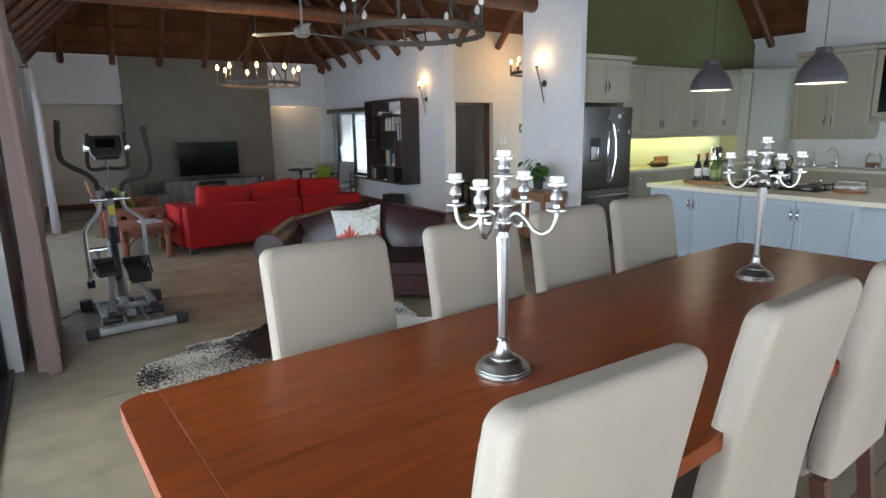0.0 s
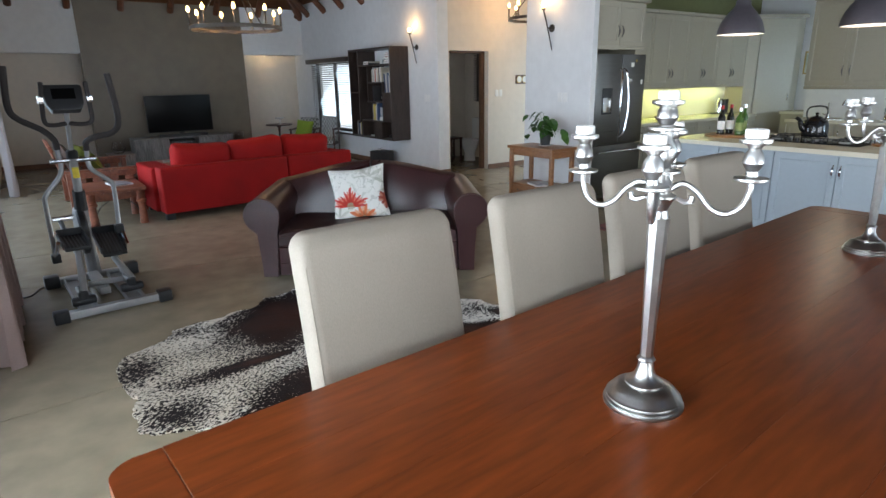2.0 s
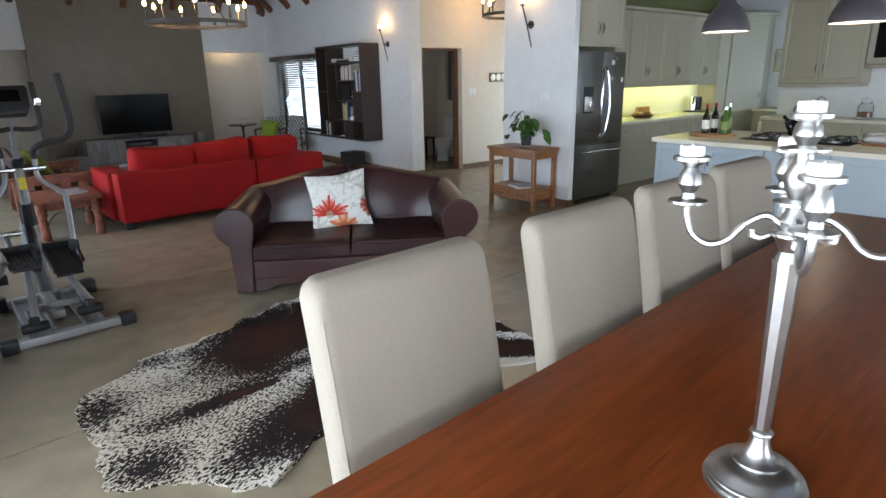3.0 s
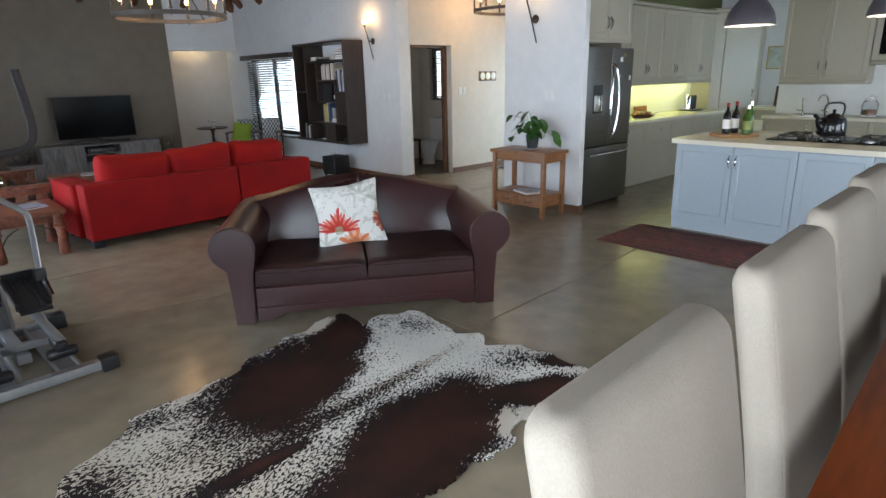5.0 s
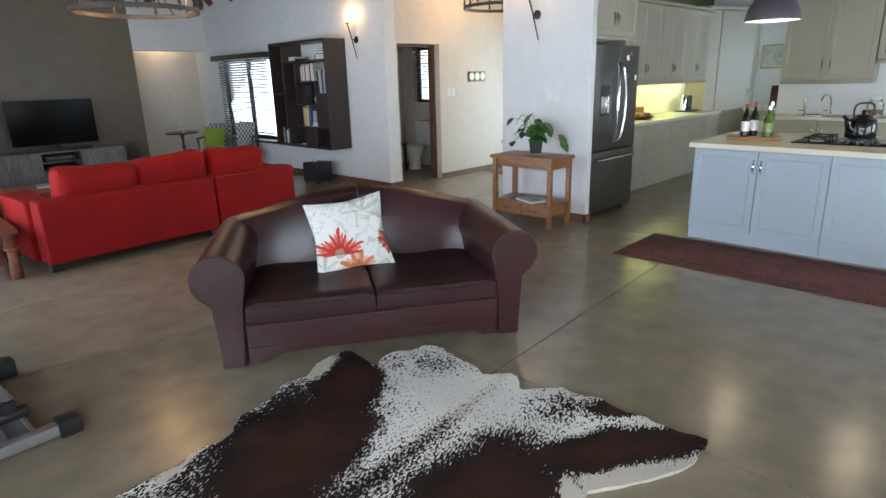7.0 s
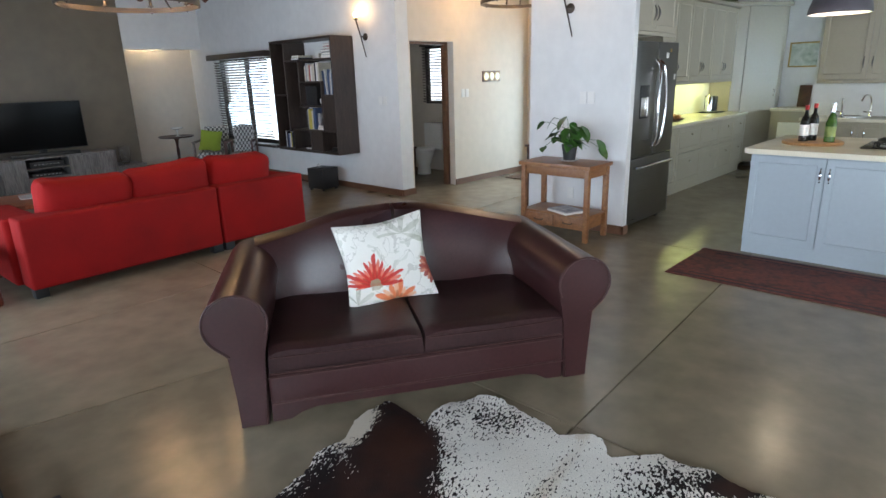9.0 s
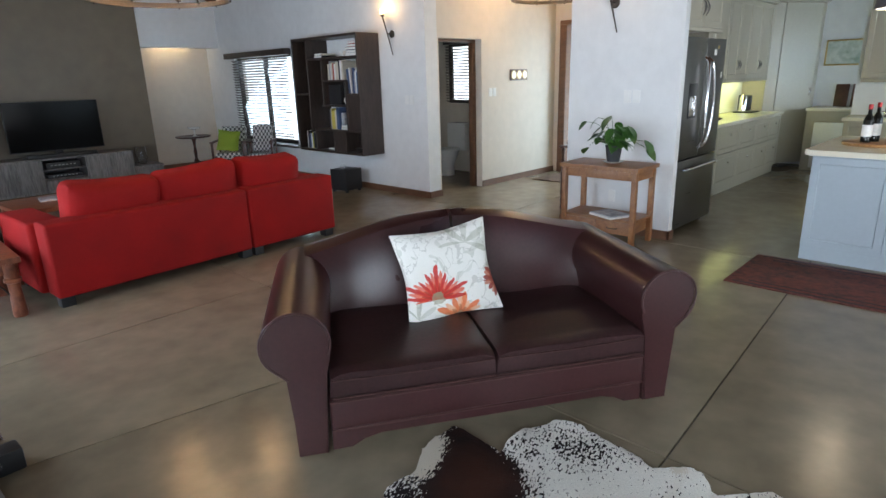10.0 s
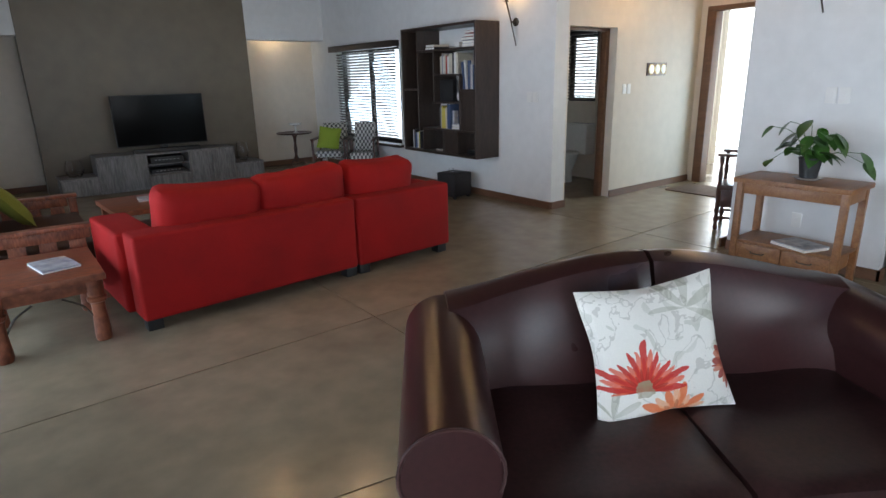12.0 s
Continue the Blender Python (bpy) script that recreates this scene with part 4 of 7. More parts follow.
def door_panel(name, axis, a0, a1, z0, z1, face, out, mat, parent, shaker=True):
    """A framed cupboard front lying on a plane: axis is the way along it, face where it lies, out the side it faces."""
    lo, hi = sorted((face, face + out * 0.02))
    bm = bmesh.new()
    if axis == "x":
        box(bm, a0, a1, lo, hi, z0, z1)
    else:
        box(bm, lo, hi, a0, a1, z0, z1)
    bmesh.ops.recalc_face_normals(bm, faces=bm.faces[:])
    k = 1 if axis == "x" else 0
    front = [f for f in bm.faces if f.normal[k] * out > 0.9]
    f = min(0.075, (a1 - a0) * 0.2, (z1 - z0) * 0.25)
    if shaker:
        bmesh.ops.inset_region(bm, faces=front, thickness=f, depth=0)
        bmesh.ops.inset_region(bm, faces=front, thickness=0.008, depth=-0.007)
    return part(name, bm, mat, parent)


def bow_handle(axis, a, z, face, out, parent, length=0.10, mat=None):
    bm = bmesh.new()
    pts = []
    for k in range(9):
        u = 2 * k / 8 - 1
        d = face + out * (0.022 + 0.022 * (1 - u * u))
        pts.append((a, d, z + u * length / 2) if axis == "x" else (d, a, z + u * length / 2))
    tube(bm, pts, [0.004, 0.005, 0.007, 0.009, 0.010, 0.009, 0.007, 0.005, 0.004], 7)
    for s in (-1, 1):
        d0, d1 = face + out * 0.018, face + out * 0.026
        zz = z + s * length / 2
        tube(bm, [(a, d0, zz), (a, d1, zz)] if axis == "x" else [(d0, a, zz), (d1, a, zz)], 0.006, 7)
    return part("handle", bm, mat or CHROME, parent, "small pewter bow handle")


def knob(axis, a, z, face, out, parent):
    bm = bmesh.new()
    d = face + out * 0.03
    bmesh.ops.create_uvsphere(bm, u_segments=8, v_segments=6, radius=0.012, matrix=Matrix.Translation((a, d, z) if axis == "x" else (d, a, z)))
    tube(bm, [(a, face + out * 0.018, z), (a, d, z)] if axis == "x" else [(face + out * 0.018, a, z), (d, a, z)], 0.005, 6)
    return part("knob", bm, CHROME, parent, "small round metal knob")


IY0, IY1 = 1.95, 4.42
edges = (4.40, 3.87, 3.345, 2.82, 2.30)
for k in range(2):
    ya, yb = edges[2 * k + 2], edges[2 * k]
    u = thing("island_unit", pose(0, 0, 0), "dove-grey painted kitchen island cupboard with panelled doors", "cabinet", "island cupboards")
    part("body", slab(5.69, 6.75, ya + 0.001, yb - 0.001, 0.10, 0.825), ISLAND, u)
    part("plinth", slab(5.69, 6.72, ya + 0.002, yb - 0.002, 0, 0.10), ISLAND, u)
    mid = edges[2 * k + 1]
    for a0, a1, ha in ((ya + 0.004, mid - 0.003, mid - 0.03), (mid + 0.003, yb - 0.004, mid + 0.03)):
        d = door_panel("door", "y", a0, a1, 0.115, 0.815, 5.69, -1, ISLAND, u)
        bow_handle("y", ha, 0.69, 5.69, -1, d, 0.10)
bm = bmesh.new()
prism(bm, [(5.63, IY0), (6.86, IY0), (6.86, 4.45), (5.63, 4.45)], "z", 0.828, 0.868)
bmesh.ops.bevel(bm, geom=[e for e in bm.edges if abs(e.verts[0].co.z - e.verts[1].co.z) > 0.01], offset=0.03, segments=4, affect="EDGES")
solid("island_worktop", bm, STONE, "cream engineered stone worktop on the kitchen island", "worktop", "thing")
CT = 0.868

# base run along the olive wall
stops = (6.62, 7.14, 7.66, 8.42, 9.05, 9.6, 10.08)
for i in range(6):
    a, b = stops[i], stops[i + 1]
    u = thing("base_cabinet", pose(0, 0, 0), "greige painted base cupboard below the cream worktop", "cabinet", "base cupboards")
    part("body", slab(a + 0.001, b - 0.001, 5.82, 6.38, 0.10, 0.825), CABINET, u)
    part("plinth", slab(a + 0.002, b - 0.002, 5.84, 6.38, 0, 0.10), CABINET, u)
    if i < 2:
        d = door_panel("door", "x", a + 0.004, b - 0.004, 0.115, 0.815, 5.82, -1, CABINET, u)
        knob("x", b - 0.07 if i == 0 else a + 0.07, 0.74, 5.82, -1, d)
    else:
        for z0, z1 in ((0.115, 0.495), (0.505, 0.815)):
            d = door_panel("drawer", "x", a + 0.004, b - 0.004, z0, z1, 5.82, -1, CABINET, u)
            knob("x", (a + b) / 2, z1 - 0.1 if z0 > 0.3 else 0.38, 5.82, -1, d)
solid("kitchen_worktop", slab(6.62, 10.085, 5.78, 6.384, 0.828, CT, 0.004), STONE, "cream stone worktop along the kitchen wall", "worktop", "thing")

# wall cupboards
stops = (6.62, 7.55, 8.42, 9.2, 10.05)
for i in range(4):
    a, b = stops[i], stops[i + 1]
    u = thing("wall_cabinet", pose(0, 0, 0), "greige painted wall cupboard with panelled doors", "cabinet", "wall cupboards")
    part("body", slab(a + 0.001, b - 0.001, 6.07, 6.38, 1.34, 2.32), CABINET, u)
    part("pelmet", slab(a + 0.001, b - 0.001, 6.04, 6.075, 1.305, 1.345, 0.006), CABINET, u)
    part("cornice", slab(a + 0.0005, b - 0.0005, 6.0, 6.38, 2.322, 2.365, 0.012), CABINET, u)
    m = (a + b) / 2
    for a0, a1, ha in ((a + 0.004, m - 0.002, m - 0.035), (m + 0.002, b - 0.004, m + 0.035)):
        d = door_panel("door", "x", a0, a1, 1.35, 2.31, 6.07, -1, CABINET, u)
        bow_handle("x", ha, 1.52, 6.07, -1, d, 0.11, PEWTER)
u = thing("fridge_cabinet", pose(0, 0, 0), "greige painted double-door cupboard above the refrigerator", "cabinet")
part("body", slab(5.65, 6.56, 5.50, 6.38, 1.83, 2.33), CABINET, u)
part("cornice", slab(5.65, 6.60, 5.44, 6.38, 2.332, 2.385, 0.014), CABINET, u)
part("rail", slab(5.65, 6.56, 5.47, 5.50, 1.80, 1.83, 0.005), CABINET, u)
for a0, a1, ha in ((5.655, 6.09, 6.06), (6.096, 6.555, 6.13)):
    d = door_panel("door", "x", a0, a1, 1.84, 2.32, 5.50, -1, CABINET, u)
    bow_handle("x", ha, 2.0, 5.50, -1, d, 0.12, PEWTER)
part("side_panel", slab(6.562, 6.60, 5.60, 6.38, 0, 1.82), CABINET, u)

# corner larder
u = thing("larder_cabinet", pose(0, 0, 0), "tall greige corner larder cupboard beside the worktop", "cabinet")
bm = bmesh.new()
prism(bm, [(10.1, 6.39), (10.1, 6.09), (10.78, 5.63), (10.99, 5.63), (10.99, 6.39)], "z", 0.08, 2.36)
part("body", bm, CABINET, u)
bm = bmesh.new()
prism(bm, [(10.06, 6.39), (10.06, 6.07), (10.77, 5.58), (10.99, 5.58), (10.99, 6.39)], "z", 2.362, 2.42)
soften(bm, 0.012)
part("cornice", bm, CABINET, u)
dv = Vector((0.68, -0.46, 0)).normalized()
nv = Vector((-0.46, -0.68, 0)).normalized()


def on_larder(s, d, z):
    p = Vector((10.1, 6.09, 0)) + dv * s + nv * d
    return (p.x, p.y, z)


for s0, s1 in ((0.0, 0.19), (0.20, 0.81)):
    bm = bmesh.new()
    poly = [on_larder(s0, 0.001, 0), on_larder(s1, 0.001, 0), on_larder(s1, 0.022, 0), on_larder(s0, 0.022, 0)]
    prism(bm, [(p[0], p[1]) for p in poly], "z", 0.10, 2.35)
    soften(bm, 0.003, 1)
    d = part("door" if s0 else "filler_panel", bm, CABINET, u)
    if s0:
        bm = bmesh.new()
        tube(bm, [on_larder(0.76, 0.022 + 0.03 * (1 - (k / 3 - 1) ** 2), 1.12 + 0.05 * (k / 3 - 1)) for k in range(7)], 0.007, 6)
        part("handle", bm, CHROME, d)

# sink run
for k in range(4):
    y1 = 4.86 - k * 0.62
    u = thing("sink_cabinet", pose(0, 0, 0), "greige painted base cupboard below the sink worktop", "cabinet", "sink cupboards")
    part("body", slab(9.15, 9.69, y1 - 0.618, y1, 0.10, 0.825), CABINET, u)
    part("plinth", slab(9.18, 9.69, y1 - 0.617, y1 - 0.001, 0, 0.10), CABINET, u)
    d = door_panel("door", "y", y1 - 0.614, y1 - 0.004, 0.115, 0.815, 9.15, -1, CABINET, u)
    bow_handle("y", y1 - 0.06 if k % 2 else y1 - 0.56, 0.70, 9.15, -1, d)
solid("sink_worktop", slab(9.1, 9.695, 1.5, 4.88, 0.828, CT, 0.004), STONE, "cream stone worktop holding the round sink", "worktop", "thing")
for y0, y1, gl in ((3.78, 4.80, False), (2.75, 3.77, True)):
    u = thing("sink_wall_cabinet", pose(0, 0, 0), "greige wall cupboard with glazed door" if gl else "greige painted double-door wall cupboard above the sink", "cabinet")
    z0 = 1.32 if not gl else 1.55
    part("body", slab(9.37 if not gl else 9.45, 9.69, y0, y1, z0, 2.44), CABINET, u)
    part("cornice", slab(9.30, 9.69, y0, y1, 2.442, 2.50, 0.014), CABINET, u)
    part("pelmet", slab(9.34, 9.66, y0 + 0.002, y1 - 0.002, z0 - 0.045, z0 - 0.001, 0.010), CABINET, u)
    m = (y0 + y1) / 2
    for a0, a1, ha in ((y0 + 0.004, m - 0.002, m - 0.045), (m + 0.002, y1 - 0.004, m + 0.045)):
        d = door_panel("door", "y", a0, a1, z0 + 0.01, 2.43, 9.37, -1, CABINET, u)
        bow_handle("y", ha, z0 + 0.20, 9.37, -1, d, 0.12, PEWTER)
        if gl:
            part("pane", slab(9.352, 9.356, a0 + 0.07, a1 - 0.07, z0 + 0.08, 2.36), BLACKGLASS, d, "dark glass pane")

# scullery counter, box and tiles beyond the sink wall
u = thing("scullery_counter", pose(0, 0, 0), "greige counter with a white machine below it", "counter")
part("top", slab(10.4, 10.99, 3.6, 5.58, 0.86, 0.90, 0.004), STONE, u)
part("carcass", slab(10.45, 10.99, 3.6, 5.57, 0, 0.858), CABINET, u)
part("machine_front", slab(10.40, 10.449, 4.85, 5.45, 0.05, 0.70, 0.012), WHITEPLASTIC, u, "white appliance front")
for y in (5.06, 5.27):
    b = solid("serving_board", slab(-0.006, 0.006, -0.085, 0.085, 0, 0.32, 0.004), MAHOGANY, "dark wooden board leaning on the scullery wall", "board", "thing", pose(10.93, y, 0.90, 0, 8, 0))
u = thing("framed_picture", pose(10.985, 5.23, 1.66, 0, -90, 0), "pale landscape picture in a thin gilt frame", "picture")
for y0, y1, z0, z1 in ((-0.33, 0.33, -0.18, -0.16), (-0.33, 0.33, 0.16, 0.18), (-0.33, -0.31, -0.16, 0.16), (0.31, 0.33, -0.16, 0.16)):
    part("frame_rail", slab(z0, z1, y0, y1, 0, 0.02, 0.003), BRASS, u)
part("print", slab(-0.16, 0.16, -0.31, 0.31, 0.002, 0.008), material("pale_watercolour", (0.62, 0.66, 0.60), 0.3, second=(0.33, 0.40, 0.33), coarse=6, grain=14, bump=0), u)

# refrigerator
u = thing("refrigerator", pose(5.66, 5.43, 0), "dark stainless steel french-door refrigerator", "refrigerator")
part("body", slab(0, 0.90, 0.06, 0.74, 0.03, 1.745, 0.008), STEEL, u)
for a0, a1, nm in ((0.003, 0.447, "door"), (0.453, 0.897, "door")):
    d = part(nm, slab(a0, a1, 0, 0.058, 0.70, 1.745, 0.010), STEEL, u)
    hx = 0.415 if a0 < 0.1 else 0.485
    bm = bmesh.new()
    sgn = -1 if a0 < 0.1 else 1
    tube(bm, bent([(hx, 0.0, 0.78), (hx + sgn * 0.01, -0.05, 0.86), (hx + sgn * 0.045, -0.065, 1.15), (hx + sgn * 0.01, -0.05, 1.50), (hx, 0.0, 1.58)], 5), 0.013, 8)
    part("handle", bm, CHROME, d, "bowed bright steel handle")
    if a0 < 0.1:
        part("dispenser", slab(0.12, 0.30, -0.004, 0.002, 1.06, 1.36, 0.002), BLACKPLASTIC, d, "dark water dispenser")
        part("dispenser_tray", slab(0.135, 0.285, -0.007, -0.003, 1.08, 1.25, 0.001), CHROME, d)
    else:
        for x, z, w2, h2, mt in ((0.62, 1.60, 0.05, 0.05, WHITEPLASTIC), (0.70, 1.655, 0.03, 0.03, BRASS), (0.82, 1.40, 0.03, 0.05, WHITEPLASTIC), (0.60, 1.43, 0.05, 0.03, PAPER)):
            part("magnet", slab(x, x + w2, -0.005, 0.0, z, z + h2, 0.001), mt, d)
d = part("freezer_drawer", slab(0.003, 0.897, 0, 0.058, 0.06, 0.69, 0.010), STEEL, u)
bm = bmesh.new()
tube(bm, bent([(0.07, 0.0, 0.61), (0.10, -0.05, 0.615), (0.45, -0.062, 0.62), (0.80, -0.05, 0.615), (0.83, 0.0, 0.61)], 5), 0.013, 8)
part("handle", bm, CHROME, d, "bowed bright steel handle")
for x in (0.05, 0.82):
    for y in (0.08, 0.66):
        part("foot", slab(x, x + 0.04, y, y + 0.04, 0, 0.03), BLACKPLASTIC, u)

# hob and things on the island
u = thing("gas_hob", pose(6.3, 3.28, CT), "black glass gas hob set in the island worktop", "hob")
part("plate", slab(-0.27, 0.27, -0.46, 0.46, 0, 0.008, 0.003), BLACKGLASS, u)
for x, y, r in ((-0.12, 0.30, 0.05), (0.13, 0.30, 0.04), (-0.02, 0.0, 0.065), (-0.12, -0.30, 0.05), (0.13, -0.30, 0.04)):
    bm = bmesh.new()
    lathe(bm, [(r, 0.008), (r, 0.018), (r * 0.7, 0.022), (r * 0.7, 0.03), (0, 0.03)], 16, (x, y, 0))
    b = part("burner", bm, GREYMETAL, u)
    bm = bmesh.new()
    for k in range(4):
        a = radians(45 + 90 * k)
        tube(bm, [(x + 0.02 * math.cos(a), y + 0.02 * math.sin(a), 0.042), (x + 0.11 * math.cos(a), y + 0.11 * math.sin(a), 0.042), (x + 0.115 * math.cos(a), y + 0.115 * math.sin(a), 0.008)], 0.006, 5)
    tube(bm, [(x + 0.105 * math.cos(radians(30 * k)), y + 0.105 * math.sin(radians(30 * k)), 0.036) for k in range(12)], 0.005, 5, True)
    part("pan_support", bm, BLACKPLASTIC, b)
for k in range(5):
    bm = bmesh.new()
    lathe(bm, [(0.019, 0.008), (0.017, 0.035), (0, 0.036)], 12, (-0.22, -0.14 + 0.07 * k, 0))
    part("control_knob", bm, BLACKPLASTIC, u)

u = thing("kettle", pose(6.30, 3.30, CT + 0.045, 0, 0, 150), "glossy black enamel stovetop kettle on the hob", "kettle")
bm = bmesh.new()
lathe(bm, [(0, 0), (0.108, 0.0), (0.112, 0.015), (0.114, 0.03), (0.112, 0.10), (0.098, 0.145), (0.06, 0.165), (0.05, 0.168), (0, 0.168)], 24)
part("body", bm, ENAMEL, u)
bm = bmesh.new()
tube(bm, bent([(0.095, 0, 0.06), (0.14, 0, 0.09), (0.165, 0, 0.15), (0.20, 0, 0.175)], 5), [0.030] * 5 + [0.024] * 5 + [0.016] * 6, 10)
part("spout", bm, ENAMEL, u)
bm = bmesh.new()
lathe(bm, [(0.052, 0.169), (0.048, 0.180), (0.015, 0.19), (0.010, 0.20), (0.017, 0.208), (0.012, 0.22), (0, 0.222)], 18)
part("lid", bm, ENAMEL, u)
bm = bmesh.new()
tube(bm, bent([(0.085, 0, 0.15), (0.105, 0, 0.21), (0.085, 0, 0.265), (0, 0, 0.278), (-0.085, 0, 0.265), (-0.105, 0, 0.21), (-0.085, 0, 0.15)], 5), 0.008, 8)
part("handle", bm, BLACKPLASTIC, u)


def bottle(m, h, r, mat, cap, label, wine=True):
    u = thing("bottle", m, label, "bottle", "bottles on the board")
    bm = bmesh.new()
    lathe(bm, [(0, 0), (r, 0.0), (r, h * 0.58), (r * 0.8, h * 0.66), (r * 0.38, h * 0.76), (r * 0.36, h * 0.97), (r * 0.42, h * 0.97), (r * 0.42, h), (0, h)], 18)
    part("bottle_body", bm, mat, u)
    bm = bmesh.new()
    lathe(bm, [(r * 1.01, h * 0.16), (r * 1.012, h * 0.165), (r * 1.012, h * 0.46), (r * 1.01, h * 0.465)], 18)
    part("paper_label", bm, WAX if wine else OIL_LABEL, u)
    bm = bmesh.new()
    lathe(bm, [(r * 0.44, h * 0.88), (r * 0.44, h * 1.005), (0, h * 1.007)], 12)
    part("cap", bm, cap, u)
    return u


DARKGLASS = material("dark_wine_glass", (0.012, 0.012, 0.010), 0.08, bump=0)
GREENGLASS = material("green_bottle_glass", (0.05, 0.11, 0.02), 0.08, bump=0, vary=0.2)
OIL_LABEL = material("pale_green_paper_label", (0.30, 0.36, 0.10), 0.5, second=(0.12, 0.18, 0.04), coarse=18, bump=0)
RED = material("red_foil", (0.35, 0.02, 0.02), 0.35, metal=0.4, bump=0)
u = thing("chopping_board", pose(6.22, 4.10, CT, 0, 0, 25), "round light wooden chopping board on the worktop", "board")
bm = bmesh.new()
lathe(bm, [(0, 0), (0.22, 0.0), (0.225, 0.008), (0.22, 0.022), (0, 0.022)], 32)
BOARD = material("pale_golden_board_wood", (0.46, 0.26, 0.11), 0.45, second=(0.30, 0.15, 0.06), stretch=(2, 12, 2), grain=8, bump=0.05)
part("disc", bm, BOARD, u)
part("grip", slab(0.20, 0.32, -0.03, 0.03, 0.002, 0.021, 0.008), BOARD, u)
bottle(pose(6.17, 4.16, CT + 0.022), 0.29, 0.036, DARKGLASS, RED, "dark red wine bottle standing on the chopping board")
bottle(pose(6.27, 4.12, CT + 0.022), 0.30, 0.036, DARKGLASS, RED, "dark red wine bottle standing on the chopping board")
bottle(pose(6.20, 3.98, CT + 0.022), 0.27, 0.040, GREENGLASS, CHROME, "green glass oil bottle with a metal pourer", False)
bottle(pose(6.32, 4.0, CT + 0.022), 0.30, 0.034, GREENGLASS, CHROME, "green glass oil bottle with a metal pourer", False)
u = thing("cake_dish", pose(6.3, 2.66, CT), "round glass cake dish on a wooden stand", "dish")
bm = bmesh.new()
lathe(bm, [(0, 0), (0.15, 0), (0.155, 0.012), (0.15, 0.02), (0, 0.02)], 28)
part("stand", bm, OAK, u)
bm = bmesh.new()
lathe(bm, [(0.135, 0.021), (0.137, 0.09), (0.13, 0.10), (0.126, 0.098), (0.132, 0.088), (0.130, 0.022), (0.135, 0.021)], 28, (0, 0, 0), False)
part("glass_wall", bm, GLASS, u)

# things on the wall worktop
u = thing("coffee_machine", pose(9.72, 6.2, CT), "small black capsule coffee machine on the worktop", "coffee machine")
part("tray", slab(-0.16, 0.14, -0.16, 0.10, 0, 0.02, 0.005), BLACKPLASTIC, u)
part("column", slab(0.0, 0.11, -0.06, 0.10, 0.02, 0.24, 0.02, 3), BLACKPLASTIC, u)
bm = bmesh.new()
lathe(bm, [(0, 0.02), (0.05, 0.02), (0.052, 0.21), (0.04, 0.23), (0.02, 0.25), (0, 0.25)], 16, (-0.09, 0, 0))
part("milk_frother", bm, CHROME, u)
u = thing("bread_basket", pose(7.95, 6.04, CT), "brown basket of bread rolls on the worktop", "basket")
bm = bmesh.new()
lathe(bm, [(0, 0), (0.10, 0.0), (0.16, 0.035), (0.165, 0.045), (0.155, 0.042), (0.095, 0.012), (0, 0.012)], 24)
part("basket", bm, MAHOGANY, u)
for k in range(7):
    bm = bmesh.new()
    bmesh.ops.create_uvsphere(bm, u_segments=10, v_segments=7, radius=0.042, matrix=Matrix.Translation((0.085 * math.cos(k * 0.9), 0.085 * math.sin(k * 0.9) if k else 0.0, 0.055)) @ Matrix.Diagonal((1.2, 0.95, 0.75, 1)))
    part("bread_roll", bm, OAK, u)
solid("wooden_block", slab(-0.16, 0.16, -0.02, 0.02, 0, 0.13, 0.006), OAK, "light wooden board propped against the splashback", "board", "thing", pose(8.42, 6.33, CT, -6, 0, 0))

# sink, taps, jar
u = thing("sink_bowl", pose(9.42, 4.42, CT), "round stainless steel sink set in the worktop", "sink")
bm = bmesh.new()
lathe(bm, [(0.225, 0.001), (0.225, 0.008), (0.19, 0.010), (0.185, 0.004), (0.06, 0.003), (0, 0.003)], 32)
part("rim", bm, CHROME, u)
for y, pts in ((4.52, [(0, 0, 0), (0, 0, 0.06), (-0.02, 0, 0.09), (-0.04, 0, 0.22)]), (4.22, [(0, 0, 0), (0, 0, 0.16), (-0.04, 0.02, 0.25), (-0.12, 0.06, 0.255), (-0.16, 0.08, 0.19)])):
    t = thing("tap", pose(9.60, y, CT), "polished chrome swan-neck kitchen tap", "tap")
    bm = bmesh.new()
    tube(bm, bent(pts, 5), 0.011, 8)
    part("spout", bm, CHROME, t)
    bm = bmesh.new()
    lathe(bm, [(0.024, 0), (0.022, 0.02), (0.016, 0.05), (0, 0.05)], 14)
    part("base", bm, CHROME, t)
    bm = bmesh.new()
    tube(bm, [(0, 0, 0.045), (-0.03, 0.07, 0.06)], 0.006, 6)
    part("lever", bm, CHROME, t)
u = thing("storage_jar", pose(9.5, 3.72, CT), "clear glass storage jar half full of grain", "jar")
bm = bmesh.new()
lathe(bm, [(0, 0), (0.085, 0.0), (0.09, 0.02), (0.09, 0.16), (0.06, 0.20), (0.06, 0.23), (0.057, 0.23), (0.057, 0.2), (0.086, 0.158), (0.086, 0.022), (0, 0.012)], 24)
part("glass_jar", bm, GLASS, u)
bm = bmesh.new()
lathe(bm, [(0, 0.014), (0.083, 0.024), (0.083, 0.09), (0, 0.10)], 20)
part("grain", bm, OAK, u)
bm = bmesh.new()
lathe(bm, [(0.064, 0.231), (0.064, 0.25), (0.02, 0.255), (0.02, 0.275), (0, 0.277)], 18)
part("lid", bm, GLASS, u)

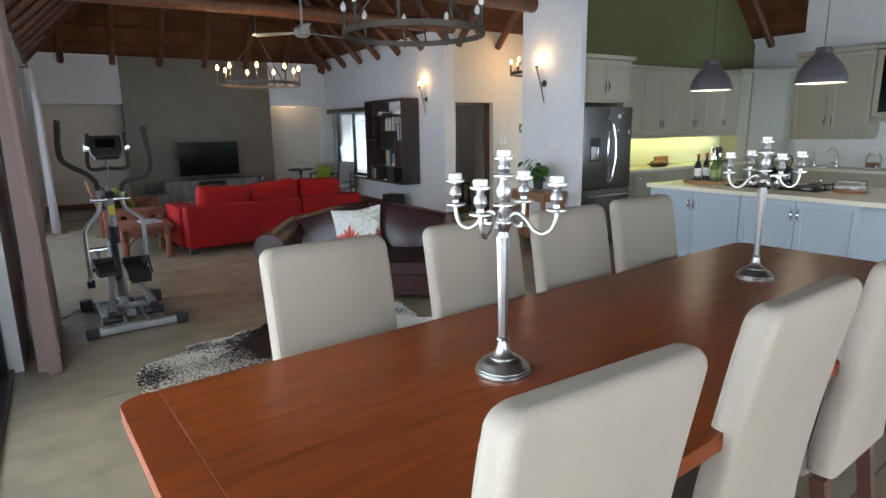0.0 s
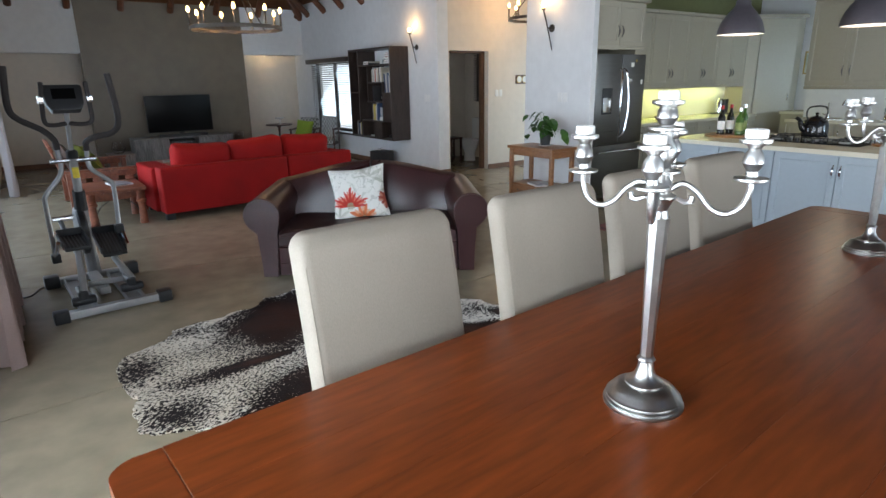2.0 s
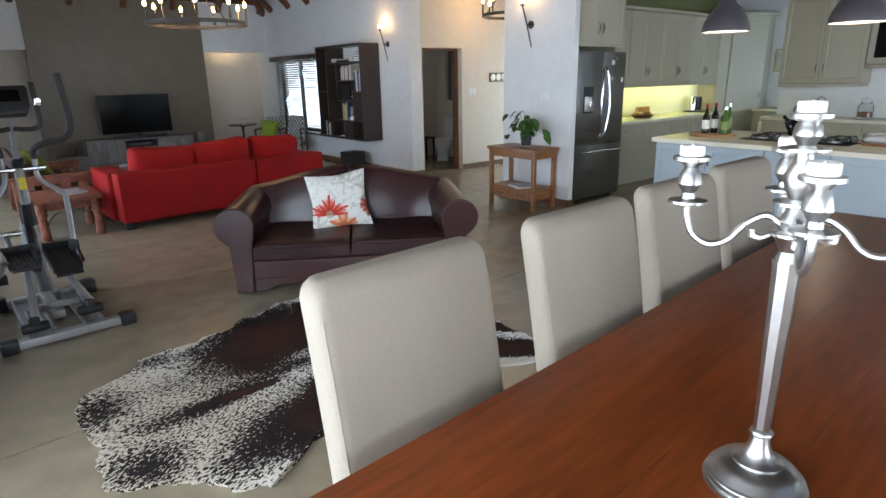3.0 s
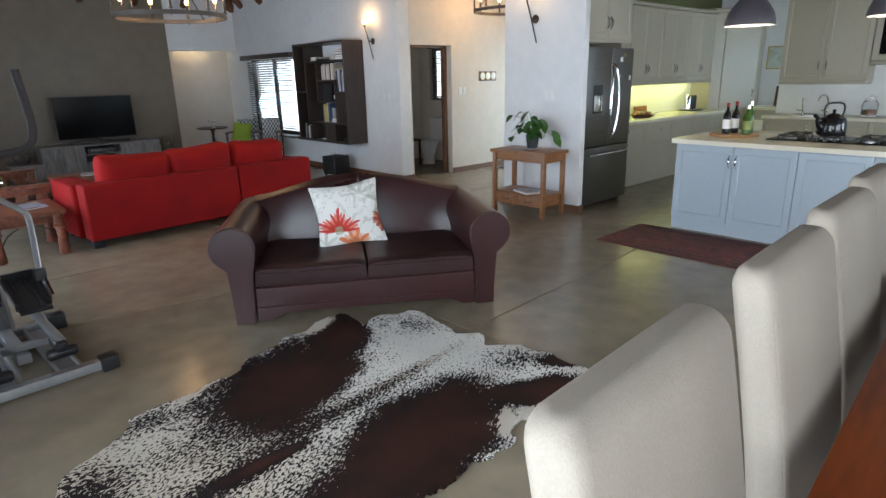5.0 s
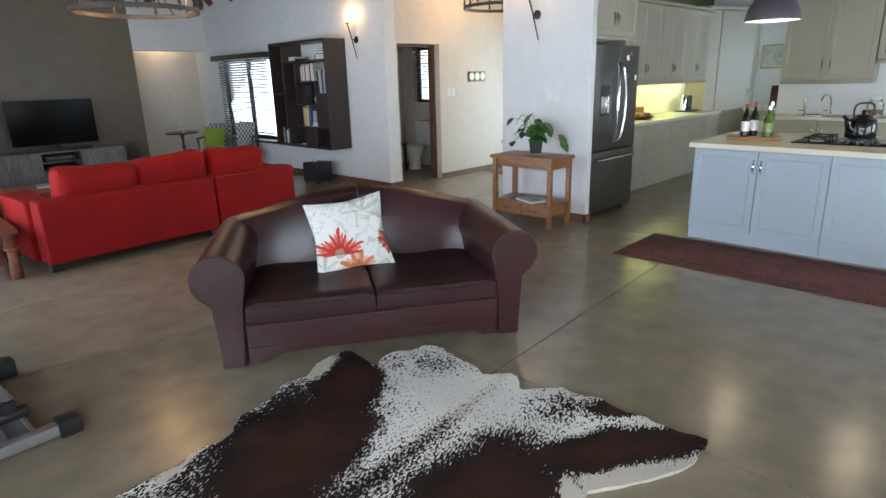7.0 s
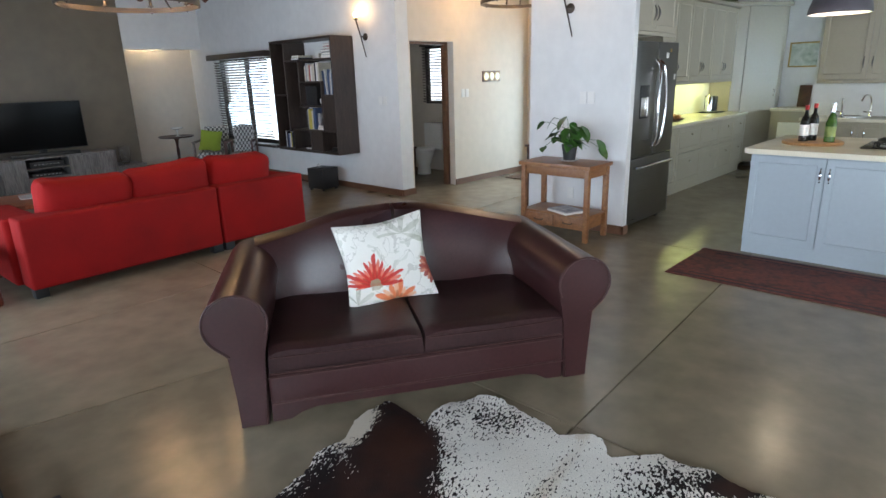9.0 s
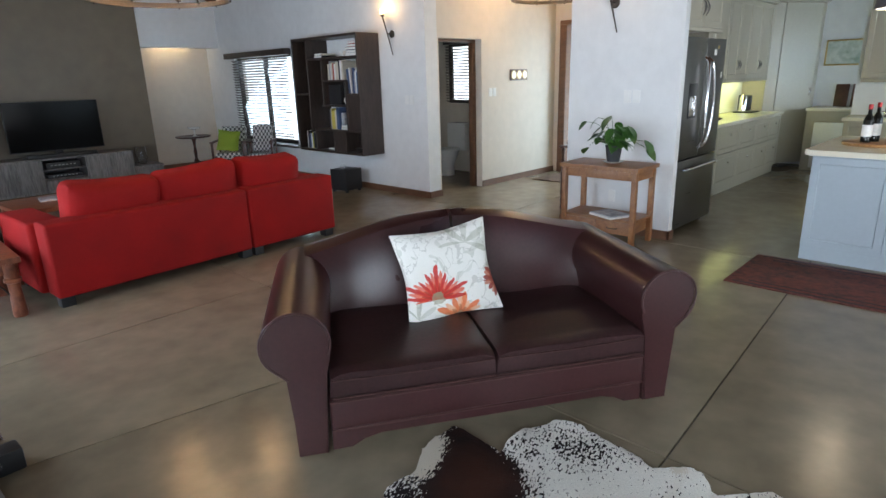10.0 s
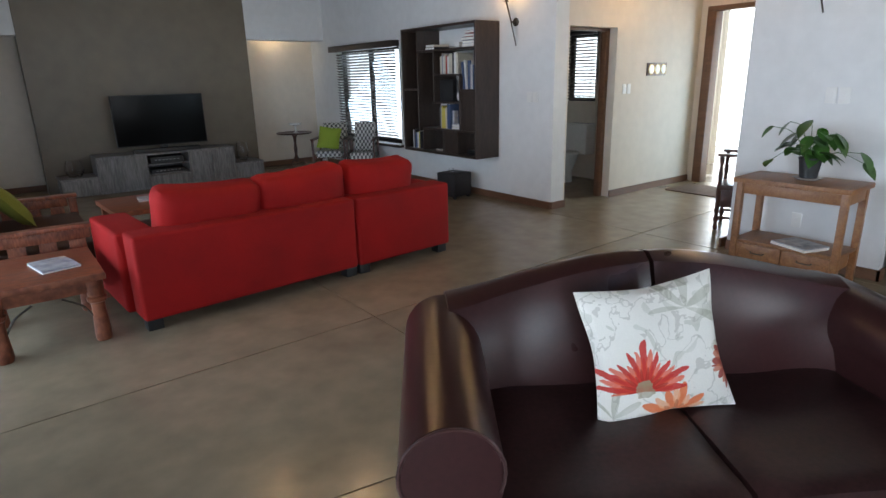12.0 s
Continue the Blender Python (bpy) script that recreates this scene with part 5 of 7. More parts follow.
# under-cupboard strip light
strip = solid("strip_light", slab(6.7, 9.95, 6.20, 6.26, 1.325, 1.337), glow("yellow_green_strip", (0.93, 1.0, 0.40), 4.0), "slim yellow-green strip light under the wall cupboards", "light", "thing")
led = new("strip_lamp", bpy.data.lights.new("strip_lamp", "AREA"))
led.data.shape, led.data.size, led.data.size_y, led.data.energy, led.data.color = "RECTANGLE", 3.1, 0.05, 6, (0.92, 1.0, 0.30)
led.matrix_world = pose(8.3, 6.24, 1.318)


def build_pendant(m, drop):
    p = thing("pendant_lamp", m, "grey metal dome pendant lamp hanging over the island", "lamp", "island pendants")
    bm = bmesh.new()
    lathe(bm, [(0.213, 0.0), (0.214, 0.015), (0.205, 0.06), (0.186, 0.115), (0.155, 0.165), (0.115, 0.215), (0.082, 0.252), (0.070, 0.268), (0.068, 0.300), (0.060, 0.318), (0.012, 0.322), (0.012, 0.318), (0.056, 0.314), (0.063, 0.298),
               (0.065, 0.264), (0.110, 0.208), (0.150, 0.158), (0.180, 0.110), (0.199, 0.058), (0.208, 0.010), (0.208, 0.0), (0.213, 0.0)], 36, (0, 0, 0), False)
    sh = part("shade", bm, material("plum_grey_enamel", (0.085, 0.075, 0.085), 0.4, vary=0.05, bump=0), p)
    bm = bmesh.new()
    lathe(bm, [(0.193, 0.06), (0.205, 0.004), (0.202, 0.002), (0.188, 0.06), (0.193, 0.06)], 36, (0, 0, 0), False)
    part("lining", bm, WHITEPLASTIC, sh, "white inner lining")
    bm = bmesh.new()
    tube(bm, [(0, 0, 0.32), (0, 0, drop)], 0.004, 6)
    part("cord", bm, BLACKPLASTIC, p)
    bm = bmesh.new()
    bmesh.ops.create_uvsphere(bm, u_segments=12, v_segments=8, radius=0.035, matrix=Matrix.Translation((0, 0, 0.11)))
    part("bulb", bm, BULB, p, "lit warm bulb")
    return p


build_pendant(pose(6.08, 4.02, 1.865), 5.6)
build_pendant(pose(6.08, 2.92, 1.865), 6.05)
for y in (4.02, 2.92):
    lamp_point("pendant_light", 6.08, y, 1.90, 6, (1.0, 0.85, 0.62), 0.07)

# runner rug
m = material("faded_red_persian_wool", (0.21, 0.062, 0.045), 0.9, second=(0.07, 0.03, 0.03), grain=26, coarse=9, bump=0.3, depth=0.004)
u = thing("runner_rug", pose(4.76, 4.65, 0.001, 0, 0, 0.8), "worn red-brown persian runner rug before the island", "rug")
part("weave", slab(0, 0.82, -2.75, 0, 0, 0.008, 0.003), m, u)
bm = bmesh.new()
for x0, x1, y0, y1 in ((0.03, 0.05, -2.7, -0.05), (0.77, 0.79, -2.7, -0.05), (0.10, 0.115, -2.62, -0.14), (0.70, 0.715, -2.62, -0.14)):
    box(bm, x0, x1, y0, y1, 0.0065, 0.0088)
part("border", bm, material("dark_blue_border_wool", (0.05, 0.03, 0.035), 0.9, grain=60), u)

# ---- lounge ----
# bookcase: local x runs along the wall (from the lobby end), z up, front at y = 0 facing the room
BW, BH = 1.68, 1.545
BCM = pose(5.235, 9.36, 0.51, 0, 0, 90) @ Matrix.Diagonal((0.88, 1.58, 0.985, 1))
u = thing("bookcase", BCM, "dark brown wall-hung bookcase with irregular open compartments", "bookcase")


def shelf_board(name, x0, x1, z0, z1, y0=0.003, y1=0.228):
    # local frame: x along +y of the room, y towards -x of the room
    part(name, slab(x0, x1, -y1, -y0, z0, z1, 0.002, 1), DARKWOOD, u)


T = 0.03
shelf_board("side_panel", 0, T, 0, BH, 0.0)
shelf_board("side_panel", BW - T, BW, 0, BH, 0.0)
shelf_board("bottom_board", T, BW - T, 0, T, 0.0)
shelf_board("top_board", T, BW - T, BH - T, BH, 0.0)
for x0, x1, z in ((T, 1.30, 1.25), (0.34, 0.90, 0.955), (0.34, 0.95, 0.63), (T, 1.20, 0.30), (1.30, BW - T, 0.78), (T, 0.34, 0.78)):
    shelf_board("shelf", x0, x1, z, z + 0.022)
for x, z0, z1 in ((1.28, 0.272, 1.515), (0.90, 0.63, 1.25), (0.33, 0.32, 0.955), (0.70, T, 0.30), (0.40, T, 0.30), (1.18, T, 0.30)):
    shelf_board("divider", x, x + 0.022, z0, z1)
part("fixed_panel", slab(1.302, BW - T, -0.225, -0.205, 0.30, 1.50), DARKWOOD, u)
part("fixed_panel", slab(0.922, 1.28, -0.225, -0.205, 0.652, 1.25), DARKWOOD, u)
part("fixed_panel", slab(0.422, 0.70, -0.03, -0.012, 0.03, 0.30), DARKWOOD, u)
part("fixed_panel", slab(0.03, 0.33, -0.03, -0.012, 0.322, 0.78), DARKWOOD, u)
BOOKS = [material("book_cover_%s" % n, c, 0.5, vary=0.08, grain=30, bump=0) for n, c in
         (("cream", (0.62, 0.57, 0.46)), ("black", (0.03, 0.03, 0.035)), ("red", (0.42, 0.05, 0.03)), ("blue", (0.06, 0.10, 0.20)), ("grey", (0.35, 0.35, 0.36)), ("yellow", (0.55, 0.45, 0.08)), ("white", (0.75, 0.74, 0.70)), ("teal", (0.10, 0.16, 0.16)))]
rng = random.Random(5)


def book(x, z, thick, high, deep, mat, flat=False, tilt=0.0):
    name = {0: "cream", 1: "black", 2: "red", 3: "navy blue", 4: "grey", 5: "yellow", 6: "white", 7: "dark teal"}[BOOKS.index(mat)]
    b = thing("book", BCM @ pose(x, -0.035, z, 0, tilt, 0), "%s hardback book %s in the bookcase" % (name, "lying flat" if flat else "standing upright"), "book", "books in the bookcase")
    if flat:
        part("cover", slab(0, high, -deep, 0, 0, thick, 0.002, 1), mat, b)
        part("page_block", slab(0.004, high + 0.001, -deep + 0.004, 0.001, 0.004, thick - 0.004), WAX, b)
    else:
        part("cover", slab(0, thick, -deep, 0, 0, high, 0.002, 1), mat, b)
        part("page_block", slab(0.003, thick - 0.003, -deep + 0.004, -0.006, high - 0.003, high + 0.001), WAX, b)


def row(x, z, n, high, mats, lean=0.0):
    for k in range(n):
        th = rng.uniform(0.02, 0.042)
        book(x, z, th, high * rng.uniform(0.8, 1.0), 0.15, BOOKS[mats[k % len(mats)]], False, lean * (1 if k > n - 3 else 0))
        x += th + 0.003 + (0.02 if lean and k > n - 4 else 0)


row(0.44, 0.978, 11, 0.25, (0, 6, 1, 0, 0, 6, 2, 0, 6, 4, 0))
row(0.06, 0.803, 7, 0.33, (3, 3, 6, 4, 3, 6, 3), 5)
row(0.62, 0.323, 8, 0.30, (3, 3, 0, 5, 5, 5, 4, 1))
row(1.32, 0.033, 6, 0.25, (1, 5, 6, 3, 1, 6))
for k, (x, th, w, c) in enumerate(((0.06, 0.04, 0.28, 6), (0.06, 0.035, 0.26, 3), (0.07, 0.035, 0.28, 1), (0.05, 0.03, 0.24, 2), (0.06, 0.03, 0.22, 2))):
    book(x, 1.273 + 0.037 * k, th - 0.001, w, 0.17, BOOKS[c], True)
for k, (x, z, w, c) in enumerate(((0.95, 1.273, 0.20, 1), (0.96, 1.303, 0.18, 0), (0.36, 0.323, 0.22, 0), (0.37, 0.353, 0.20, 6), (0.75, 0.033, 0.2, 1))):
    book(x, z, 0.028, w, 0.15, BOOKS[c], True)
for x, z, w, h, mat, lab in ((0.46, 1.273, 0.10, 0.07, WHITEPLASTIC, "small white box on the bookcase shelf"), (0.60, 0.653, 0.30, 0.26, BLACKPLASTIC, "black framed print standing on the shelf"),
                             (1.28, 0.033, 0.15, 0.20, PAPER, "grey photo print standing in the bookcase"), (0.58, 0.323, 0.20, 0.22, PAPER, "blue-grey picture card standing in the bookcase"), (0.06, 0.033, 0.25, 0.05, BLACKPLASTIC, "black binoculars case lying in the bookcase")):
    solid("shelf_ornament", slab(0, w, -0.10, -0.06, 0, h, 0.004), mat, lab, "ornament", "thing", BCM @ pose(x, 0, z))
bm = bmesh.new()
lathe(bm, [(0, 0), (0.03, 0), (0.05, 0.05), (0.045, 0.09), (0.018, 0.12), (0.022, 0.15), (0.018, 0.15), (0, 0.1)], 18)
solid("vase", bm, CERAMIC, "small white ceramic vase on the bookcase shelf", "vase", "thing", BCM @ pose(0.45, -0.08, 0.653))

# window with wooden blind
w1 = thing("window_1", pose(0, 0, 0), "dark framed window behind a wooden blind", "window", "", "structure")
for y0, y1, z0, z1 in ((11.45, 13.25, 0.50, 0.56), (11.45, 13.25, 1.84, 1.90), (11.45, 11.51, 0.56, 1.84), (13.19, 13.25, 0.56, 1.84), (12.32, 12.39, 0.56, 1.84)):
    part("frame_bar", slab(5.66, 5.72, y0, y1, z0, z1, 0.004), ALU, w1)
for y0, y1 in ((11.51, 12.32), (12.39, 13.19)):
    part("pane", slab(5.685, 5.69, y0, y1, 0.56, 1.84), GLASS, w1).visible_shadow = False
part("sill", slab(5.50, 5.66, 11.40, 13.30, 0.46, 0.498, 0.006), DARKWOOD, w1, "dark wooden sill")
bl = thing("window_blind", pose(0, 0, 0), "dark wooden venetian blind with open slats", "blind")
part("pelmet", slab(5.47, 5.59, 11.42, 13.36, 1.86, 1.95, 0.006), DARKWOOD, bl, "flat dark wooden pelmet")
slat = finish("slat", slab(-0.022, 0.022, -0.88, 0.88, -0.0015, 0.0015), BLIND)
for k in range(30):
    ob = new("slat", slat)
    ob.parent, ob.matrix_basis = bl, pose(5.56, 12.36, 0.58 + k * 0.0425, 0, 32, 0)
for y in (11.7, 12.36, 13.0):
    bm = bmesh.new()
    tube(bm, [(5.56, y, 0.55), (5.56, y, 1.87)], 0.003, 5)
    part("ladder_cord", bm, BLIND, bl)
solid("backdrop_study", slab(7.2, 7.22, 10.6, 24, -0.5, 4.0), SHADE_OUT, "overexposed bright garden beyond the window", "backdrop")

# television and low cupboard
tv = thing("television", pose(2.79, 13.45, 0.50), "large flat black television on a low stand", "television")
part("panel", slab(-0.61, 0.61, 0, 0.05, 0.085, 0.79, 0.006), BLACKPLASTIC, tv)
part("screen", slab(-0.598, 0.598, -0.003, 0.0, 0.10, 0.778, 0.001, 1), BLACKGLASS, tv)
part("stand", slab(-0.32, 0.32, -0.08, 0.14, 0, 0.018, 0.006), BLACKPLASTIC, tv)
part("neck", slab(-0.05, 0.05, 0.02, 0.06, 0.018, 0.10, 0.006), BLACKPLASTIC, tv)
solid("soundbar", slab(-0.45, 0.45, -0.05, 0.03, 0, 0.055, 0.012), BLACKPLASTIC, "slim black soundbar before the television", "speaker", "thing", pose(2.79, 13.33, 0.501))
t = thing("media_unit", pose(0, 0, 0), "grey limed-oak media unit with an open middle bay", "media unit")
part("top_board", slab(1.86, 3.72, 13.24, 13.74, 0.475, 0.50, 0.003), GREYOAK, t)
part("bottom_board", slab(1.86, 3.72, 13.26, 13.74, 0.0, 0.03, 0.002), GREYOAK, t)
for x in (1.86, 2.47, 3.05, 3.70):
    part("upright", slab(x, x + 0.022, 13.26, 13.74, 0.03, 0.475), GREYOAK, t)
for x0, x1 in ((1.884, 2.175), (2.179, 2.468), (3.074, 3.385), (3.389, 3.698)):
    part("door", slab(x0, x1, 13.242, 13.26, 0.033, 0.472, 0.003), GREYOAK, t)
part("drawer_front", slab(2.495, 3.047, 13.242, 13.26, 0.033, 0.18, 0.003), GREYOAK, t)
for z in (0.185, 0.32):
    part("shelf", slab(2.492, 3.05, 13.28, 13.74, z, z + 0.015), GREYOAK, t)
part("back_panel", slab(2.492, 3.05, 13.70, 13.72, 0.2, 0.475), BLACKPLASTIC, t)
for x0, x1 in ((1.42, 1.855), (3.725, 4.16)):
    t = thing("low_cupboard", pose(0, 0, 0), "low grey limed-oak side cupboard beside the media unit", "cabinet")
    part("body", slab(x0, x1, 13.27, 13.74, 0.0, 0.22, 0.003), GREYOAK, t)
    part("top_board", slab(x0 - 0.01, x1, 13.245, 13.74, 0.221, 0.245, 0.003), GREYOAK, t)
    part("drawer_front", slab(x0 + 0.006, x1 - 0.006, 13.25, 13.269, 0.01, 0.215, 0.003), GREYOAK, t)
for z, h, lab in ((0.336, 0.09, "black amplifier with a row of dials"), (0.201, 0.05, "slim silver-black video player")):
    e = thing("media_player", pose(2.77, 13.32, z), lab + " in the media unit", "player")
    part("case", slab(-0.22, 0.22, 0, 0.3, 0, h, 0.004), BLACKPLASTIC, e)
    for k in range(7):
        part("button", slab(-0.17 + k * 0.05, -0.14 + k * 0.05, -0.004, 0, h * 0.5, h * 0.5 + 0.012), GREYMETAL, e)
for x, h, lab in ((1.62, 0.22, "round clear glass bowl on the low cupboard"), (3.92, 0.28, "tall clear glass vase on the low cupboard")):
    bm = bmesh.new()
    r = 0.12 if h < 0.25 else 0.085
    lathe(bm, [(0, 0), (r * 0.6, 0), (r, h * 0.4), (r * (0.7 if h < 0.25 else 1), h), (r * (0.68 if h < 0.25 else 0.96), h), (r * 0.96, h * 0.4), (r * 0.56, 0.008), (0, 0.008)], 22)
    solid("glass_vase", bm, GLASS, lab, "vase", "thing", pose(x, 13.48, 0.246))

# pedestal table and two checked chairs in the corner
t = thing("pedestal_table", pose(4.75, 13.35, 0), "small dark mahogany tripod pedestal table", "table")
bm = bmesh.new()
lathe(bm, [(0, 0.60), (0.26, 0.60), (0.28, 0.61), (0.285, 0.625), (0.27, 0.62), (0, 0.618)], 28)
part("tabletop", bm, MAHOGANY, t)
bm = bmesh.new()
lathe(bm, [(0.03, 0.15), (0.045, 0.20), (0.02, 0.26), (0.03, 0.36), (0.018, 0.45), (0.03, 0.55), (0.06, 0.60)], 14)
part("column", bm, MAHOGANY, t)
for k in range(3):
    a = radians(90 + 120 * k)
    bm = bmesh.new()
    tube(bm, bent([(0.02 * math.cos(a), 0.02 * math.sin(a), 0.20), (0.12 * math.cos(a), 0.12 * math.sin(a), 0.16), (0.20 * math.cos(a), 0.20 * math.sin(a), 0.04), (0.25 * math.cos(a), 0.25 * math.sin(a), 0.012)], 4), 0.013, 7)
    part("leg", bm, MAHOGANY, t)
t = thing("footed_dish", pose(4.78, 13.35, 0.619), "white footed dish on the pedestal table", "dish")
bm = bmesh.new()
lathe(bm, [(0.05, 0), (0.015, 0.02), (0.015, 0.11), (0.09, 0.125), (0.10, 0.15), (0.095, 0.15), (0.08, 0.13), (0, 0.125)], 22)
part("bowl", bm, CERAMIC, t)


def build_check_chair(m, cushion):
    c = thing("armchair", m, "low wooden armchair in black and white checked cloth", "armchair", "checked armchairs")
    ob = part("seat", slab(-0.26, 0.26, -0.30, 0.26, 0.25, 0.35, 0.03, 3), HOUNDS, c)
    ob = part("backrest", slab(-0.25, 0.25, -0.05, 0.05, 0.0, 0.40, 0.03, 3), HOUNDS, c)
    ob.matrix_basis = pose(0, 0.26, 0.34, -22, 0, 0)
    for s in (-1, 1):
        part("armrest", slab(s * 0.31 - 0.03, s * 0.31 + 0.03, -0.34, 0.30, 0.50, 0.53, 0.008), MAHOGANY, c)
        part("side_rail", slab(s * 0.31 - 0.015, s * 0.31 + 0.015, -0.28, 0.30, 0.24, 0.29, 0.004), MAHOGANY, c)
        for y in (-0.30, 0.26):
            part("leg", slab(s * 0.31 - 0.02, s * 0.31 + 0.02, y - 0.02, y + 0.02, 0, 0.50, 0.004), MAHOGANY, c)
    part("cross_rail", slab(-0.30, 0.30, -0.29, -0.26, 0.24, 0.29, 0.004), MAHOGANY, c)
    return c


SMALL = Matrix.Diagonal((0.80, 0.84, 1.06, 1))
ck = build_check_chair(pose(5.10, 12.72, 0, 0, 0, -40) @ SMALL, True)
copy_thing(ck, pose(5.22, 11.95, 0, 0, 0, -40) @ SMALL)
ob = new("scatter_cushion", finish("scatter_cushion", pillow(0.36, 0.36, 0.12, 8), LIME))
ob.matrix_world = pose(5.10, 12.72, 0, 0, 0, -40) @ pose(-0.06, 0.08, 0.54, -22, 8, 0)
tagged(ob, "lime green scatter cushion on the checked armchair", "cushion")

# black loudspeaker box by the wall
t = thing("subwoofer", pose(5.28, 9.83, 0, 0, 0, 8), "small black cube subwoofer standing by the wall", "speaker")
part("cabinet", slab(-0.15, 0.15, -0.15, 0.15, 0.03, 0.31, 0.008), BLACKPLASTIC, t)
for x in (-0.12, 0.12):
    for y in (-0.12, 0.12):
        part("foot", slab(x - 0.015, x + 0.015, y - 0.015, y + 0.015, 0, 0.032), BLACKPLASTIC, t)
bm = bmesh.new()
lathe(bm, [(0, 0), (0.03, 0), (0.03, 0.05), (0.027, 0.05), (0.027, 0.006), (0, 0.006)], 14)
solid("tumbler", bm, GLASS, "clear glass tumbler on the black speaker", "glass", "thing", pose(5.26, 9.86, 0.311))

# carved side table with magazine
t = thing("side_table", pose(0.58, 7.88, 0), "red-brown sheesham side table with turned legs", "table")
part("tabletop", slab(0, 0.60, 0, 0.72, 0.375, 0.415, 0.006), SHEESHAM, t)
for y0, y1, x0, x1 in ((0.045, 0.065, 0.08, 0.52), (0.655, 0.675, 0.08, 0.52)):
    part("apron", slab(x0, x1, y0, y1, 0.30, 0.374, 0.003), SHEESHAM, t)
for x0 in (0.045, 0.535):
    part("apron", slab(x0, x0 + 0.02, 0.1, 0.62, 0.30, 0.374, 0.003), SHEESHAM, t)
for x in (0.06, 0.54):
    for y in (0.06, 0.66):
        bm = bmesh.new()
        lathe(bm, [(0.040, 0), (0.046, 0.02), (0.042, 0.10), (0.036, 0.20), (0.038, 0.235), (0.052, 0.245), (0.054, 0.265), (0.042, 0.275), (0.046, 0.285), (0.046, 0.374)], 14, (x, y, 0))
        part("leg", bm, SHEESHAM, t)
for x0, x1 in ((0.09, 0.23), (0.51, 0.37)):
    bm = bmesh.new()
    tube(bm, bent([(x0, 0.055, 0.15), (x0 + (x1 - x0) * 0.35, 0.055, 0.23), (x1, 0.055, 0.29)], 5), 0.006, 6)
    part("iron_bracket", bm, IRON, t, "curved iron bracket")
t = thing("magazine", pose(0.96, 8.22, 0.416, 0, 0, 12), "glossy magazines lying on the side table", "magazine")
part("cover", slab(-0.10, 0.10, -0.14, 0.14, 0.008, 0.016, 0.001, 1), PAPER, t)
part("page_block", slab(-0.098, 0.102, -0.138, 0.142, 0, 0.0079), WAX, t)

# wooden armchair with lime cushion
bench_m = pose(0.88, 9.40, 0, 0, 0, 90)
t = thing("wooden_bench", bench_m, "dark slatted wooden two-seater bench with brown seat", "bench")
for s in (-1, 1):
    x = s * 0.675
    part("armrest", slab(x - 0.045, x + 0.045, -0.42, 0.42, 0.52, 0.55, 0.010), SHEESHAM, t)
    part("lower_rail", slab(x - 0.02, x + 0.02, -0.34, 0.33, 0.16, 0.20, 0.004), SHEESHAM, t)
    part("upper_rail", slab(x - 0.02, x + 0.02, -0.34, 0.33, 0.45, 0.519, 0.004), SHEESHAM, t)
    for k in range(4):
        part("side_slat", slab(x - 0.012, x + 0.012, -0.31 + 0.17 * k, -0.21 + 0.17 * k, 0.201, 0.449, 0.003), SHEESHAM, t)
    for y in (-0.38, 0.36):
        part("leg", slab(x - 0.032, x + 0.032, y - 0.03, y + 0.03, 0, 0.519, 0.006), SHEESHAM, t)
part("seat", slab(-0.64, 0.64, -0.40, 0.34, 0.28, 0.40, 0.025, 3), BROWNCLOTH, t)
part("front_rail", slab(-0.64, 0.64, -0.39, -0.36, 0.20, 0.279, 0.004), SHEESHAM, t)
part("back_cushion", pillow(1.2, 0.42, 0.13, 10), BROWNCLOTH, t).matrix_basis = pose(0, 0.28, 0.585, -20, 0, 0)
for k in range(9):
    b = part("back_slat", slab(-0.03, 0.03, -0.01, 0.01, 0, 0.42, 0.004), SHEESHAM, t)
    b.matrix_basis = pose(-0.56 + 0.14 * k, 0.38, 0.36, -14, 0, 0)
b = part("top_rail", slab(-0.68, 0.68, -0.02, 0.02, 0.42, 0.49, 0.008), SHEESHAM, t)
b.matrix_basis = pose(0, 0.38, 0.36, -14, 0, 0)
ob = new("scatter_cushion", finish("scatter_cushion", pillow(0.42, 0.42, 0.14, 8), material("olive_cushion_cloth", (0.20, 0.21, 0.025), 0.85, grain=220, bump=0.2)))
ob.matrix_world = bench_m @ pose(0.20, 0.07, 0.60, -36, 0, 6)
tagged(ob, "olive-lime scatter cushion leaning on the wooden bench", "cushion")

# low coffee table before the sofa
t = thing("coffee_table", pose(2.15, 10.2, 0, 0, 0, 3), "low red-brown wooden coffee table", "table")
part("tabletop", slab(-0.65, 0.65, -0.40, 0.40, 0.34, 0.385, 0.008), SHEESHAM, t)
part("shelf", slab(-0.55, 0.55, -0.32, 0.32, 0.12, 0.14, 0.003), SHEESHAM, t)
for x in (-0.58, 0.58):
    for y in (-0.33, 0.33):
        part("leg", slab(x - 0.04, x + 0.04, y - 0.04, y + 0.04, 0, 0.34, 0.008), SHEESHAM, t)
t = thing("magazine", pose(1.95, 10.25, 0.386, 0, 0, -6), "closed magazine lying on the coffee table", "magazine")
part("cover", slab(-0.15, 0.15, -0.11, 0.11, 0.008, 0.016, 0.001, 1), PAPER, t)
part("page_block", slab(-0.148, 0.152, -0.108, 0.112, 0, 0.0079), WAX, t)

# dark rug under the lounge group
t = thing("lounge_rug", pose(2.4, 10.1, 0.001, 0, 0, 3), "dark grey-blue woven rug under the coffee table", "rug")
part("weave", slab(-1.15, 1.15, -1.0, 1.0, 0, 0.008, 0.003), material("dark_slate_wool", (0.06, 0.06, 0.075), 0.95, grain=200, bump=0.3), t)

